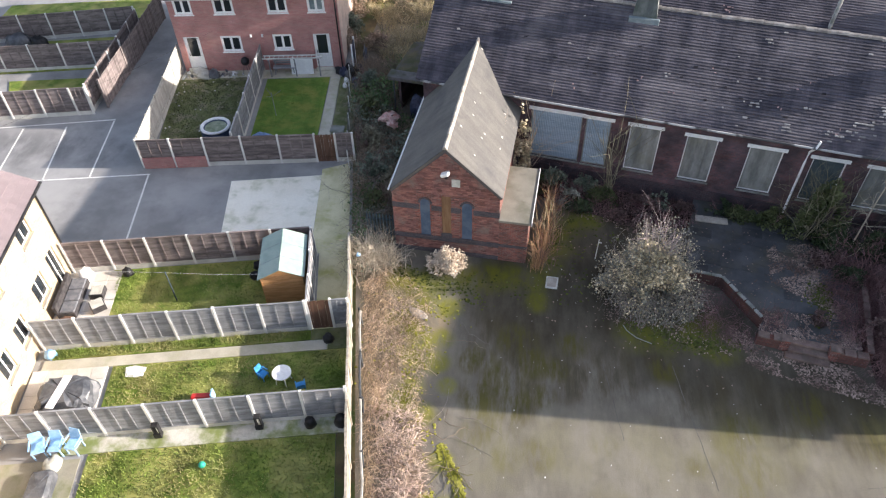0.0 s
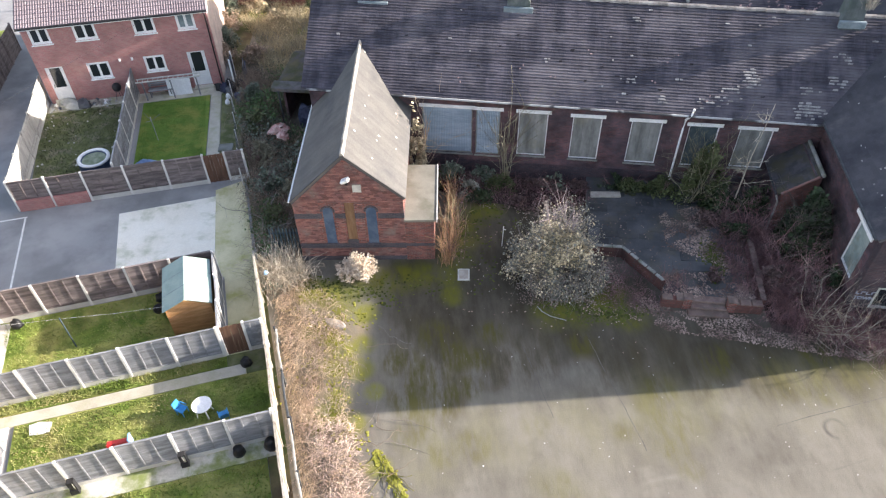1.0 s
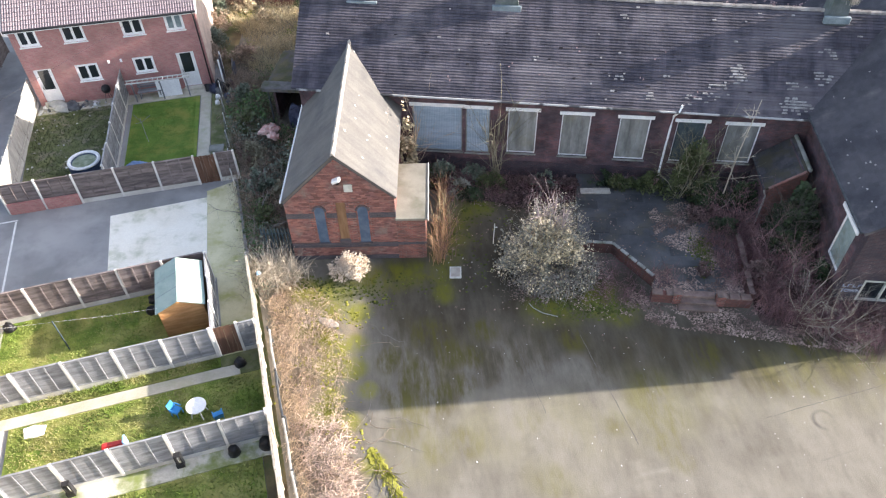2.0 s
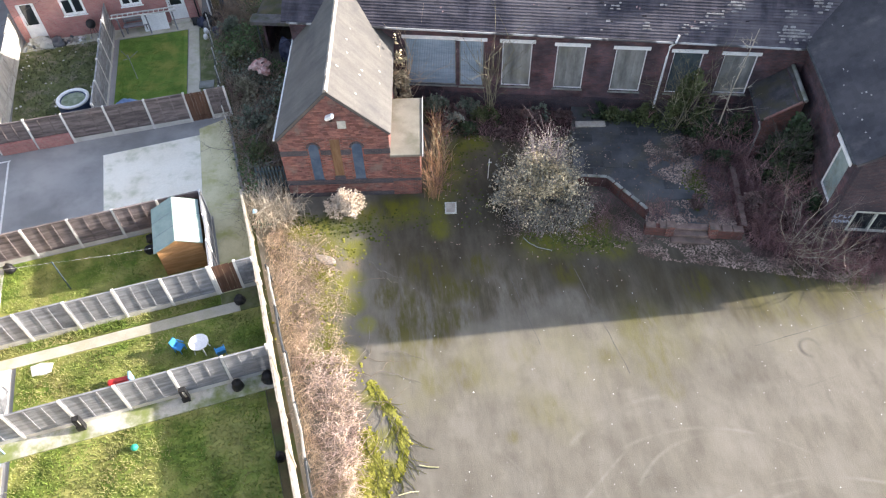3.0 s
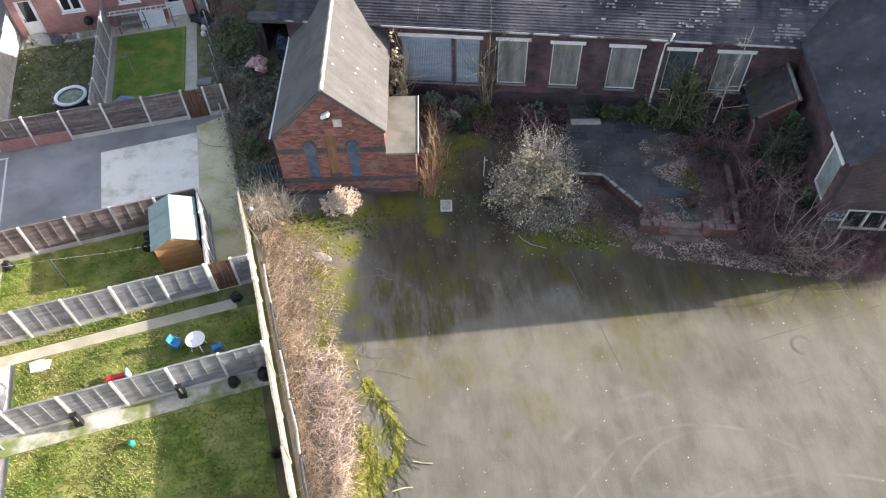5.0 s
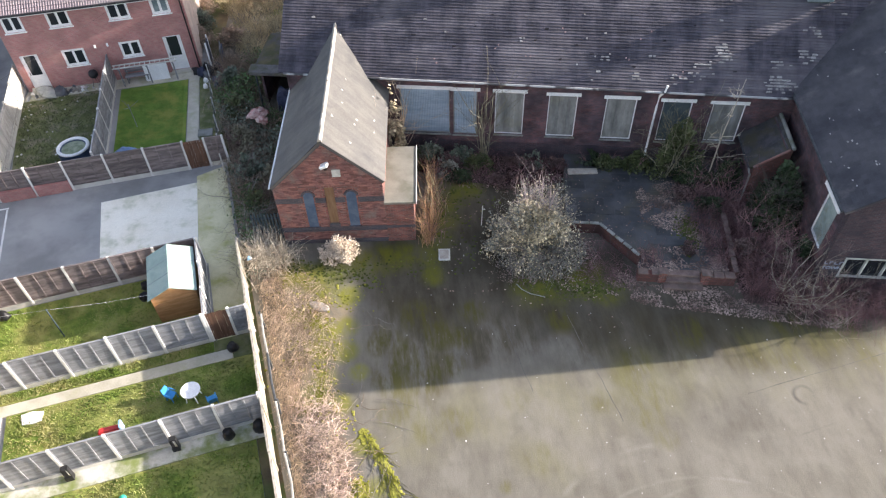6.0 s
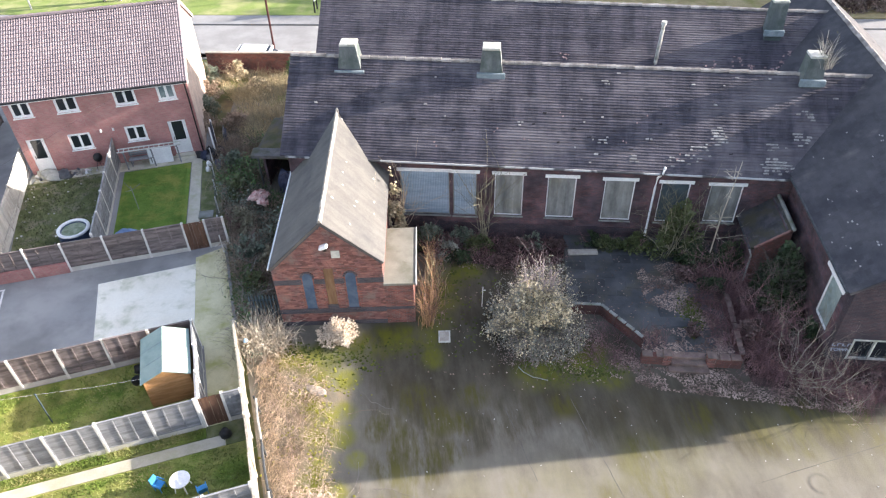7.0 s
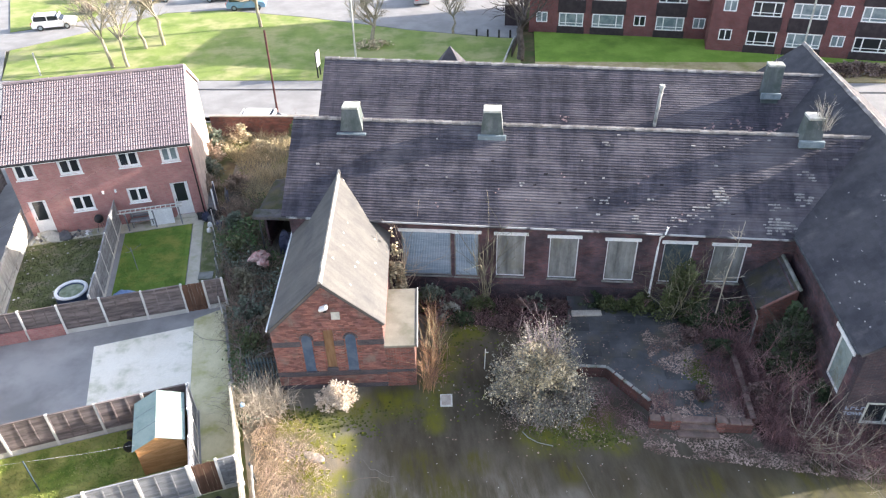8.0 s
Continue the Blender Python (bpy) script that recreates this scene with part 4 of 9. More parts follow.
roof_slope(school, (EL, 7.4, e_z(EL) + 0.43), (18.1, 7.4, e_z(18) + 0.43), (18.1, R2_Y, r2_z(18)), (EL, R2_Y, r2_z(EL)), 0.33, 0.145, M_TILE, lip=0.045, ripple=0.005)
roof_slope(school, (18.1, 15.4, e_z(18) + 0.5), (EL, 15.4, e_z(EL) + 0.5), (EL, R2_Y, r2_z(EL)), (18.1, R2_Y, r2_z(18)), 0.4, 0.4, M_TILE)
roof_slope(school, (W_X0 - 0.35, W_N + 0.5, E_Z), (W_X0 - 0.35, W_S - 0.2, E_Z), (W_R, W_S - 0.2, R2_Z), (W_R, W_N + 0.5, R2_Z), 0.28, 0.2, M_TILE2, lip=0.012, ripple=0.004)
roof_slope(school, (W_X1 + 0.35, W_S - 0.2, E_Z), (W_X1 + 0.35, W_N + 0.5, E_Z), (W_R, W_N + 0.5, R2_Z), (W_R, W_S - 0.2, R2_Z), 0.4, 0.4, M_TILE2, lip=0.012, ripple=0.004)
ridge_tiles(school, (EL, R1_Y, r1_z(EL) + 0.05), (17.75, R1_Y, r1_z(17.75) + 0.05))
ridge_tiles(school, (EL, R2_Y, r2_z(EL) + 0.05), (18.0, R2_Y, r2_z(18) + 0.05))
ridge_tiles(school, (W_R, W_S - 0.2, R2_Z + 0.05), (W_R, W_N + 0.5, R2_Z + 0.05))

M_DARKBOARD = mat("dark blue-green board", (0.045, 0.065, 0.075), (0.075, 0.10, 0.11), 2, 0.6, 0.1, 20)
# gutters, lintels, sheeting
bm = bmesh.new()
tube(bm, [(LX, -0.36, e_z(LX) - 0.03), (13.6, -0.36, e_z(13.6) - 0.03)], 0.055)
part("gutter", bm, M_GUTTER, school, "gutter with flaking pale paint")
bm = bmesh.new()
tube(bm, [(13.55, -0.4, E_Z - 0.03), (13.55, W_S - 0.1, E_Z - 0.03)], 0.06)
part("gutter", bm, M_IRON, school, "dark iron gutter")
part("fascia", tilted(boxes((LX, -0.10, E_Z - 0.14, W_X0, -0.004, E_Z + 0.04))), M_IRON, school, "dark weathered fascia")
for i, (a, b, z0, z1) in enumerate(openings):
    bx = boxes((a - 0.14, -0.035, z1 - 0.02, b + 0.14, 0.2, z1 + 0.17), bevel=0.012)
    part("lintel", bx, M_WHITE, school, "white painted lintel")
    part("window_sill", boxes((a - 0.06, -0.05, z0 - 0.09, b + 0.06, 0.2, z0 - 0.003), bevel=0.012), M_COPING_LT, school)
    mt = M_BOARD_BLUE if i < 2 else (M_DARKBOARD if i == 5 else M_BOARD)
    bm = bmesh.new()
    pitch = 0.085 if i < 2 else 0.42
    nr = int((b - a - 0.14) / pitch)
    prof = [(a + 0.05, 0.105)]
    for k in range(nr):                                   # shallow upright ribs of the sheet
        x = a + 0.09 + k * pitch
        prof += [(x, 0.105), (x + 0.008, 0.085), (x + 0.026, 0.085), (x + 0.034, 0.105)]
    prof += [(b - 0.05, 0.105), (b - 0.05, 0.13), (a + 0.05, 0.13)]
    prism(bm, prof, z0 + 0.05, z1 - 0.05)
    sh = part("window_sheeting", bm, mt, school, "blue-grey ribbed steel shutter" if i < 2 else "grey metal sheet over the window")
    part("frame", boxes((a, 0.06, z0, a + 0.05, 0.16, z1 - 0.02), (b - 0.05, 0.06, z0, b, 0.16, z1 - 0.02), (a + 0.05, 0.075, z0, b - 0.05, 0.16, z0 + 0.03)), M_WHITE if i > 1 else M_COPING_LT, sh)
part("lintel", boxes((W_X0 - 0.06, -7.4, 3.78, W_X0 + 0.2, -5.5, 3.98), bevel=0.012), M_WHITE, school, "white painted lintel")
sh = part("window_sheeting", boxes((W_X0 + 0.1, -7.2, 1.55, W_X0 + 0.13, -6.0, 3.75)), mat("pale blue-green sheet", (0.24, 0.30, 0.29), (0.33, 0.385, 0.36), 1.4, 0.55, 0.15, 12, stain=(0.20, 0.22, 0.17), stain_scale=1.5, stain_amount=0.4), school, "pale grey-green sheet over the window")
part("frame", boxes((W_X0 + 0.04, -7.25, 1.5, W_X0 + 0.14, -7.2, 3.78), (W_X0 + 0.04, -6.0, 1.5, W_X0 + 0.14, -5.95, 3.78), (W_X0 + 0.03, -7.2, 1.5, W_X0 + 0.14, -6.0, 1.55)), M_WHITE, sh)
bm = boxes((14.75, W_S - 0.02, 1.87, 17.4, W_S + 0.08, 1.95), (14.75, W_S - 0.02, 0.75, 17.4, W_S + 0.08, 0.82), *[(14.75 + k * 0.857, W_S - 0.019, 0.82, 14.83 + k * 0.857, W_S + 0.08, 1.87) for k in range(4)])
wf = part("window", bm, M_CAP, school, "low window with a pale weathered frame")
part("pane", boxes((14.8, W_S + 0.09, 0.78, 17.35, W_S + 0.1, 1.92)), M_GLASS, wf)
part("window_sheeting", boxes((18.4, W_S + 0.1, 0.75, 21.2, W_S + 0.14, 2.6)), M_BOARD, school)
bm = bmesh.new()
for i in range(4):                                        # upper line: a scrawl that cannot be read
    x, z = 14.0 + i * 0.2, 1.50
    box(bm, x, W_S - 0.006, z, x + 0.04, W_S - 0.002, z + 0.17)
    box(bm, x + 0.045, W_S - 0.006, z + (0.13 if i % 2 else 0.0), x + 0.15, W_S - 0.002, z + (0.17 if i % 2 else 0.04))
part("painted_scrawl", bm, mat("pale blue spray paint", (0.20, 0.25, 0.36), (0.32, 0.37, 0.46), 6, 0.7, 0.0), school, "unreadable pale blue spray-painted scrawl")
word = bpy.data.curves.new("painted_word", "FONT")
word.body, word.size, word.extrude, word.offset = "TOWN", 0.25, 0.001, 0.008
letters = new("lettering", word)
bpy.context.view_layer.update()
word_mesh = bpy.data.meshes.new_from_object(letters.evaluated_get(bpy.context.evaluated_depsgraph_get()))
bpy.data.objects.remove(letters)
word_mesh.materials.clear()
word_mesh.materials.append(bpy.data.materials["pale blue spray paint"])
share("painted_word", word_mesh, school, pose(13.99, W_S - 0.005, 1.2, 90, 0, 0), "pale blue spray-painted word on the brick")
bm = bmesh.new()
tube(bm, [(7.78, -0.3, 4.9), (7.7, -0.36, 4.55), (7.55, -0.16, 4.2), (7.53, -0.12, 3.6), (7.5, -0.12, 0.1)], 0.055, 8)
part("drainpipe", bm, M_WHITE, school, "white plastic drainpipe")


def chimney(x0, x1, y0, y1, z0, z1, taper=0.21):
    bm = bmesh.new()
    lo, hi = [(x0, y0), (x1, y0), (x1, y1), (x0, y1)], [(x0 + taper, y0 + 0.1), (x1 - taper, y0 + 0.1), (x1 - taper, y1 - 0.05), (x0 + taper, y1 - 0.05)]
    a = [bm.verts.new((x, y, z0)) for x, y in lo]
    b = [bm.verts.new((x, y, z1 - 0.12)) for x, y in hi]
    bm.faces.new(a[::-1])
    bm.faces.new(b)
    for i in range(4):
        bm.faces.new((a[i], a[(i + 1) % 4], b[(i + 1) % 4], b[i]))
    st = part("chimney", bm, M_STACK, school, "grey rendered chimney stack")
    part("cap", boxes((x0 + taper - 0.012, y0 + 0.085, z1 - 0.12, x1 - taper + 0.012, y1 - 0.035, z1), bevel=0.02), M_CAP, st, "pale concrete chimney cap")
    part("flashing", boxes((x0 - 0.07, y0 - 0.12, z0 + 0.28, x1 + 0.07, y0 + 0.06, z0 + 0.62), bevel=0.02), M_LEADF, st, "lead flashing")


chimney(-8.52, -7.14, 3.38, 4.25, 7.1, 9.05, 0.29)
chimney(-1.33, -0.05, 3.38, 4.25, 7.1, 8.98)
chimney(14.2, 15.25, 3.38, 4.25, 7.1, 8.85, 0.16)
chimney(14.24, 15.16, 9.9, 10.6, 6.75, 8.95, 0.05)
bm = bmesh.new()
tube(bm, [(8.3, 8.6, 5.6), (8.4, 8.6, 8.15)], 0.1, 8)
fl = part("flue", bm, M_CAP, school, "pale metal flue pipe")
bm = bmesh.new()
cyl(bm, 8.4, 8.6, 8.15, 8.32, 0.15, 0.15, 10)
part("cowl", bm, M_CAP, fl)

# pyramid roof of the street porch behind the rear range
bm = bmesh.new()
apex = bm.verts.new((-3.9, 16.9, 7.45))
base = [bm.verts.new(p) for p in ((-5.6, 15.0, 4.9), (-2.2, 15.0, 4.9), (-2.2, 18.8, 4.9), (-5.6, 18.8, 4.9))]
for i in range(4):
    bm.faces.new((base[i], base[(i + 1) % 4], apex))
bm.faces.new(base[::-1])
part("porch_roof", bm, M_TILE2, school, "grey pyramid porch roof")
part("porch_wall", boxes((-5.4, 15.02, 0, -2.4, 18.6, 4.9)), M_BRICK_MAIN, school)

# lichen blotches on the front tiles: thin irregular crusts
ls, lr = Soup(), random.Random(5)
def crust(cx, t, r, n):
    for _ in range(n):
        x, s = cx + lr.gauss(0, r), t + lr.gauss(0, r * 0.16)
        if not 0.02 < s < 0.97:
            continue
        y, z = -0.3 + (R1_Y + 0.3) * s, e_z(x) + (r1_z(x) - e_z(x)) * s
        s = (math.floor(s * 37) + 0.45) / 37              # each crust keeps to one course
        y, z = -0.3 + (R1_Y + 0.3) * s, e_z(x) + (r1_z(x) - e_z(x)) * s
        w, h = lr.uniform(0.035, 0.12), lr.uniform(0.02, 0.05)
        k = [(x + a * w * lr.uniform(0.8, 1.1), b * h * lr.uniform(0.8, 1.1)) for a, b in ((-1, -1), (1, -1), (1.05, 0.2), (0.8, 1), (-0.95, 0.9))]
        ls.add([(a, y + 0.8 * b - 0.03, z + 0.6 * b + 0.055) for a, b in k] + [(a, y + 0.8 * b - 0.02, z + 0.6 * b + 0.02) for a, b in k],
               [(0, 1, 2, 3, 4)] + [(q, (q + 5), (q + 1) % 5 + 5, (q + 1) % 5) for q in range(5)])
for cx, t, r, n in ((12.8, 0.12, 0.24, 46), (13.3, 0.10, 0.2, 22), (12.9, 0.30, 0.2, 12), (10.4, 0.33, 0.17, 26), (10.3, 0.42, 0.14, 18), (9.2, 0.2, 0.3, 12), (9.6, 0.26, 0.15, 9), (14.2, 0.36, 0.25, 16), (14.6, 0.6, 0.2, 10),
                    (6.3, 0.12, 0.12, 8), (4.9, 0.27, 0.12, 6), (5.0, 0.84, 0.12, 8), (7.0, 0.3, 0.1, 4), (0.9, 0.42, 0.07, 3), (8.2, 0.1, 0.2, 6), (3.2, 0.5, 4.0, 10), (9.0, 0.5, 4.0, 14), (-4, 0.6, 3.0, 4)):
    crust(cx, t, r, n)
wup = Vector((W_R - W_X0 + 0.35, 0, R2_Z - E_Z)).normalized()
wnm = Vector((-wup.z, 0, wup.x))
for _ in range(26):                                       # scattered specks on the wing's slope
    c = Vector((W_X0 - 0.35, lr.uniform(-7.5, 6.0), E_Z)) + wup * lr.uniform(0.2, 4.6) + wnm * 0.03
    for _ in range(lr.choice((1, 1, 2, 4))):
        d = c + Vector((0, lr.gauss(0, 0.14), 0)) + wup * lr.gauss(0, 0.10)
        w, h = lr.uniform(0.015, 0.055), lr.uniform(0.015, 0.035)
        q = [d + Vector((0, a * w, 0)) + wup * b * h for a, b in ((1, -1), (-1, -0.8), (-1, 0.9), (0.2, 1.1), (0.9, 0.7))]
        ls.add([tuple(v) for v in q] + [tuple(v - wnm * 0.04) for v in q], [(0, 1, 2, 3, 4)] + [(k, k + 5, (k + 1) % 5 + 5, (k + 1) % 5) for k in range(5)])
tagged(ls.mesh("lichen", M_LICHEN, school, "pale grey lichen crusts"), kind="stuff")


def slipped(name, material, label, places, ya, low, yb, high, w, k):
    """Slipped tiles, and dark marks for missing ones: single small pieces lying on the courses."""
    s, g = Soup(), random.Random(len(places))
    for px, t in places:
        za, zb = low(px), high(px)
        up = Vector((0, yb - ya, zb - za)).normalized()
        nrm = Vector((0, -up.z, up.y))
        for _ in range(k):
            c = Vector((px + g.gauss(0, 0.16 * (k > 1)), ya + (yb - ya) * t, za + (zb - za) * t)) + up * g.gauss(0, 0.14 * (k > 1)) + nrm * 0.045
            a, h = g.uniform(0.5, 1.0) * w, g.uniform(0.05, 0.1)
            q = [Vector((-a, 0, 0)), Vector((a * g.uniform(0.4, 1), 0, 0)), Vector((a, 0, 0)) + up * h, Vector((-a * 0.8, 0, 0)) + up * h * g.uniform(0.5, 1.1)]
            s.add([tuple(c + v + nrm * 0.012) for v in q] + [tuple(c + v - nrm * 0.03) for v in q], [(0, 1, 2, 3)] + [(i, i + 4, (i + 1) % 4 + 4, (i + 1) % 4) for i in range(4)])
    tagged(s.mesh(name, material, school, label), kind="stuff")


M_TILEHOLE = mat("dark tone of tile holes", (0.018, 0.017, 0.020), (0.035, 0.032, 0.036), 4, 0.9, 0.1, 20)
M_TILEPK = mat("pink bared tile backs", (0.30, 0.20, 0.195), (0.42, 0.30, 0.29), 5, 0.9, 0.1, 20, island=0.25)
# dark pieces laid on the courses paint the shade inside missing-tile holes
slipped("broken_tiles", M_TILEHOLE, "dark pieces standing in for gaps of missing tiles", ((-2.39, 0.31), (-1.41, 0.506), (2.03, 0.506), (3.47, 0.375), (2.72, 0.235), (5.39, 0.368), (-0.6, 0.62), (4.2, 0.3), (6.2, 0.2), (1.5, 0.4), (7.6, 0.45), (9.0, 0.6), (-4.4, 0.4), (10.9, 0.2), (4.7, 0.14), (-6.0, 0.55)), -0.3, e_z, R1_Y, r1_z, 0.13, 1)
slipped("slipped_tiles", M_TILEPK, "pink backs of slipped tiles", ((3.33, 0.34), (12.85, 0.36), (13.55, 0.28), (15.18, 0.34), (15.6, 0.46), (11.45, 0.27), (14.6, 0.26)), 7.4, lambda x: e_z(x) + 0.43, R2_Y, r2_z, 0.07, 9)
slipped("slipped_tiles", M_TILEPK, "pink backs of slipped tiles", ((1.12, 0.24), (3.05, 0.5), (-0.3, 0.33), (5.9, 0.3), (8.4, 0.15), (-3.4, 0.2), (6.8, 0.52)), -0.3, e_z, R1_Y, r1_z, 0.05, 2)

# the small chapel
CH = pose(-9.73, 22.19, 0, 0, 0, 6.6)
chapel = thing("chapel_building", CH, "small red-brick chapel with a steep pale roof and boarded lancets", "building")
CW, CE, CA = 4.82, 3.6, 2.46                             # width, wall height, place of the ridge
ZL, ZR, ZA = 3.68, 3.92, 6.18                            # roof heights: one eave, the other eave, the ridge in front
lanc = [(1.27, 1.71, 1.12), (3.16, 3.61, 1.12)]
bm = bmesh.new()
wall_run(bm, 0, CW, 0, CE, 0, 0.33, [(a, b, z, 3.0) for a, b, z in lanc] + [(2.24, 2.66, 1.18, 3.5)])
extrude_y(bm, [(0, CE), (CW, CE), (CW, ZR - 0.06), (CA, ZA - 0.12), (0, ZL - 0.04)], 0.0, 0.33)
box(bm, 0, 0.335, 0, 0.33, 7.9, CE)
box(bm, CW - 0.33, 0.335, 0, CW, 7.0, CE)
part("brick_wall", bm, M_BRICK_OLD, chapel, "old red brick wall")
# single bricks of the gable front, a little proud of the mortar
cb, gb = Soup(), random.Random(8)
for row in range(68):
    z0 = 0.27 + row * 0.0795
    z1 = z0 + 0.068
    if 0.78 < z1 and z0 < 1.09 or z1 > 2.6 and z0 < 2.88 or z1 > ZA - 0.38:
        continue
    lo_x = max(0.0, (z1 - ZL) / (ZA - ZL) * CA + 0.1) if z1 > ZL - 0.1 else 0.0
    hi_x = min(CW, CW - (z1 - ZR) / (ZA - ZR) * (CW - CA) - 0.1) if z1 > ZR - 0.1 else CW
    x = lo_x - (0.1125 if row % 2 else 0.0)
    while x < hi_x:
        xa, xb = max(x, lo_x), min(x + 0.214, hi_x)
        x += 0.225
        if xb - xa < 0.05 or any(xb > a - 0.05 and xa < b + 0.05 and z1 > z - 0.12 and z0 < 3.55 - 0.01 * (a < 0) for a, b, z in lanc + [(2.24, 2.66, 1.18)]):
            continue
        d = -0.007 - gb.uniform(0, 0.006)
        cb.add([(xa, d, z0), (xb, d, z0), (xb, d, z1), (xa, d, z1), (xa, 0.004, z0), (xb, 0.004, z0), (xb, 0.004, z1), (xa, 0.004, z1)],
               [(0, 1, 2, 3), (4, 5, 1, 0), (1, 5, 6, 2), (3, 2, 6, 7), (4, 0, 3, 7)])
tagged(cb.mesh("facing_bricks", M_BRICK_PIECE, chapel, "weathered red facing bricks"), kind="stuff")
bm = boxes((-0.025, -0.025, 0.80, CW + 0.02, 0.2, 0.88), (-0.04, -0.04, 0.2, CW + 0.02, 0.2, 0.27), bevel=0.01)
part("string_course", bm, M_BRICK_BLUE, chapel, "dark chamfered plinth course")
bm = bmesh.new()
wall_run(bm, -0.012, CW + 0.01, 0.885, 1.08, -0.012, 0.15, [])
wall_run(bm, -0.012, CW + 0.01, 2.62, 2.86, -0.012, 0.15, [(a - 0.06, b + 0.06, 2.6, 2.9) for a, b, z in lanc] + [(2.24, 2.66, 2.6, 2.9)])
wall_run(bm, -0.02, CW + 0.01, 0.02, 0.195, -0.02, 0.15, [])
wall_run(bm, CW + 0.012, 6.13, 0.885, 1.04, -0.012, 0.15, [])
part("brick_band", bm, M_BRICK_BLUE, chapel, "dark blue brick bands")
for a, b, z in lanc:
    bm = bmesh.new()
    c, r = (a + b) / 2, (b - a) / 2
    extrude_y(bm, [(a, z), (b, z), (b, 3.0)] + [(c + r * math.cos(k * math.pi / 8), 3.0 + r * 1.1 * math.sin(k * math.pi / 8)) for k in range(1, 8)] + [(a, 3.0)], 0.05 - 0.065, 0.09)
    w = part("lancet_window", bm, M_CHBLUE, chapel, "blue boarded lancet window")
    bm = bmesh.new()
    n = 9
    for k in range(n):
        t0, t1 = k * math.pi / n + 0.03, (k + 1) * math.pi / n - 0.03
        ring = [(c + (r + 0.012) * math.cos(t), 3.0 + (r * 1.1 + 0.012) * math.sin(t)) for t in (t0, t1)] + [(c + (r + 0.10) * math.cos(t), 3.0 + (r * 1.1 + 0.10) * math.sin(t)) for t in (t1, t0)]
        extrude_y(bm, ring[::-1], -0.03, 0.05)
    part("arch", bm, M_BRICK_BLUE, w, "dark brick arch")
    part("window_sill", boxes((a - 0.07, -0.08, z - 0.1, b + 0.07, 0.06, z - 0.003), bevel=0.02), M_BRICK_BLUE, w)
part("door_board", boxes((2.24, 0.05, 1.28, 2.66, 0.09, 3.5)), M_CHPLY, chapel, "weathered brown board in a tall niche")
part("niche_sill", boxes((2.2, -0.05, 1.12, 2.70, 0.1, 1.28)), M_BRICK_BLUE, chapel)
part("plaque", boxes((2.71, -0.045, 4.12, 3.08, -0.002, 4.52), bevel=0.008), M_CAP, chapel, "small square cream plaque")
lampb = part("floodlight", boxes((-0.22, -0.26, -0.08, 0.22, 0.0, 0.08), bevel=0.04), M_PVC, chapel, "white security floodlight")
lampb.matrix_basis = pose(2.5, -0.1, 4.94, 10, -32, -15)
part("bracket", boxes((2.42, -0.1, 4.55, 2.54, -0.016, 4.86)), M_BLACK, chapel)
ZB = ZA + 0.3                                            # the ridge climbs a little towards the school, to fit the camera's view
roof_slope(chapel, (-0.05, 11.6, ZL), (-0.05, -0.14, ZL), (CA, -0.14, ZA), (CA, 11.6, ZB), 0.5, 0.3, M_CHROOF, lip=0.006, ripple=0.002, cover=1.0)
roof_slope(chapel, (CW + 0.13, -0.14, ZR - 0.065), (CW + 0.13, 11.6, ZR - 0.065), (CA, 11.6, ZB), (CA, -0.14, ZA), 0.5, 0.3, M_CHROOF, lip=0.006, ripple=0.002, cover=1.0)
ridge_tiles(chapel, (CA, -0.14, ZA + 0.03), (CA, 9.4, ZA + 0.27), 0.45, 0.1, M_STONE)
bm = bmesh.new()
tube(bm, [(-0.11, -0.1, ZL - 0.05), (-0.11, 8.0, ZL - 0.05)], 0.045)
part("gutter", bm, M_PVC, chapel, "white plastic gutter")
rs, rr = Soup(), random.Random(77)
for _ in range(13):                                       # bird droppings and scraps on the sunlit slope
    f, y, r = rr.uniform(0.08, 0.9), rr.uniform(0.4, 9.0), rr.uniform(0.025, 0.07)
    zt = ZA + (ZB - ZA) * (y + 0.14) / 11.74
    sl = (zt - ZR) / (CW + 0.06 - CA)
    x, z = CW + 0.06 - (CW + 0.06 - CA) * f, ZR + (zt - ZR) * f + 0.01
    k = [(r * math.cos(q * 1.2566) * rr.uniform(0.6, 1.3), r * math.sin(q * 1.2566) * rr.uniform(0.6, 1.3)) for q in range(5)]
    rs.add([(x + a, y + b, z - a * sl + 0.012) for a, b in k] + [(x + a, y + b, z - a * sl - 0.02) for a, b in k], [(0, 1, 2, 3, 4)] + [(q, q + 5, (q + 1) % 5 + 5, (q + 1) % 5) for q in range(5)])
tagged(rs.mesh("roof_scraps", M_CAP, chapel, "pale droppings and scraps on the slates"), kind="stuff")
# verge: brick corbel course below the slates
bm = bmesh.new()
for sx, sz in ((-0.02, ZL), (CW + 0.03, ZR)):
    p0, p1 = Vector((sx, -0.06, sz - 0.06)), Vector((CA, -0.06, ZA - 0.12))
    nz = Vector((0, 0, -0.16))
    q = [p0, p1, p1 + nz, p0 + nz]
    a = [bm.verts.new(v) for v in q]
    b = [bm.verts.new(v + Vector((0, 0.055, 0))) for v in q]
    bm.faces.new(a), bm.faces.new(b[::-1])
    for i in range(4):
        bm.faces.new((a[i], b[i], b[(i + 1) % 4], a[(i + 1) % 4]))
bmesh.ops.recalc_face_normals(bm, faces=bm.faces[:])
part("verge_course", bm, M_BRICK_BLUE, chapel, "dark brick verge course")
# flat-roofed side porch
bm = boxes((CW + 0.002, 0.0, 0, 6.12, 3.7, 2.42))
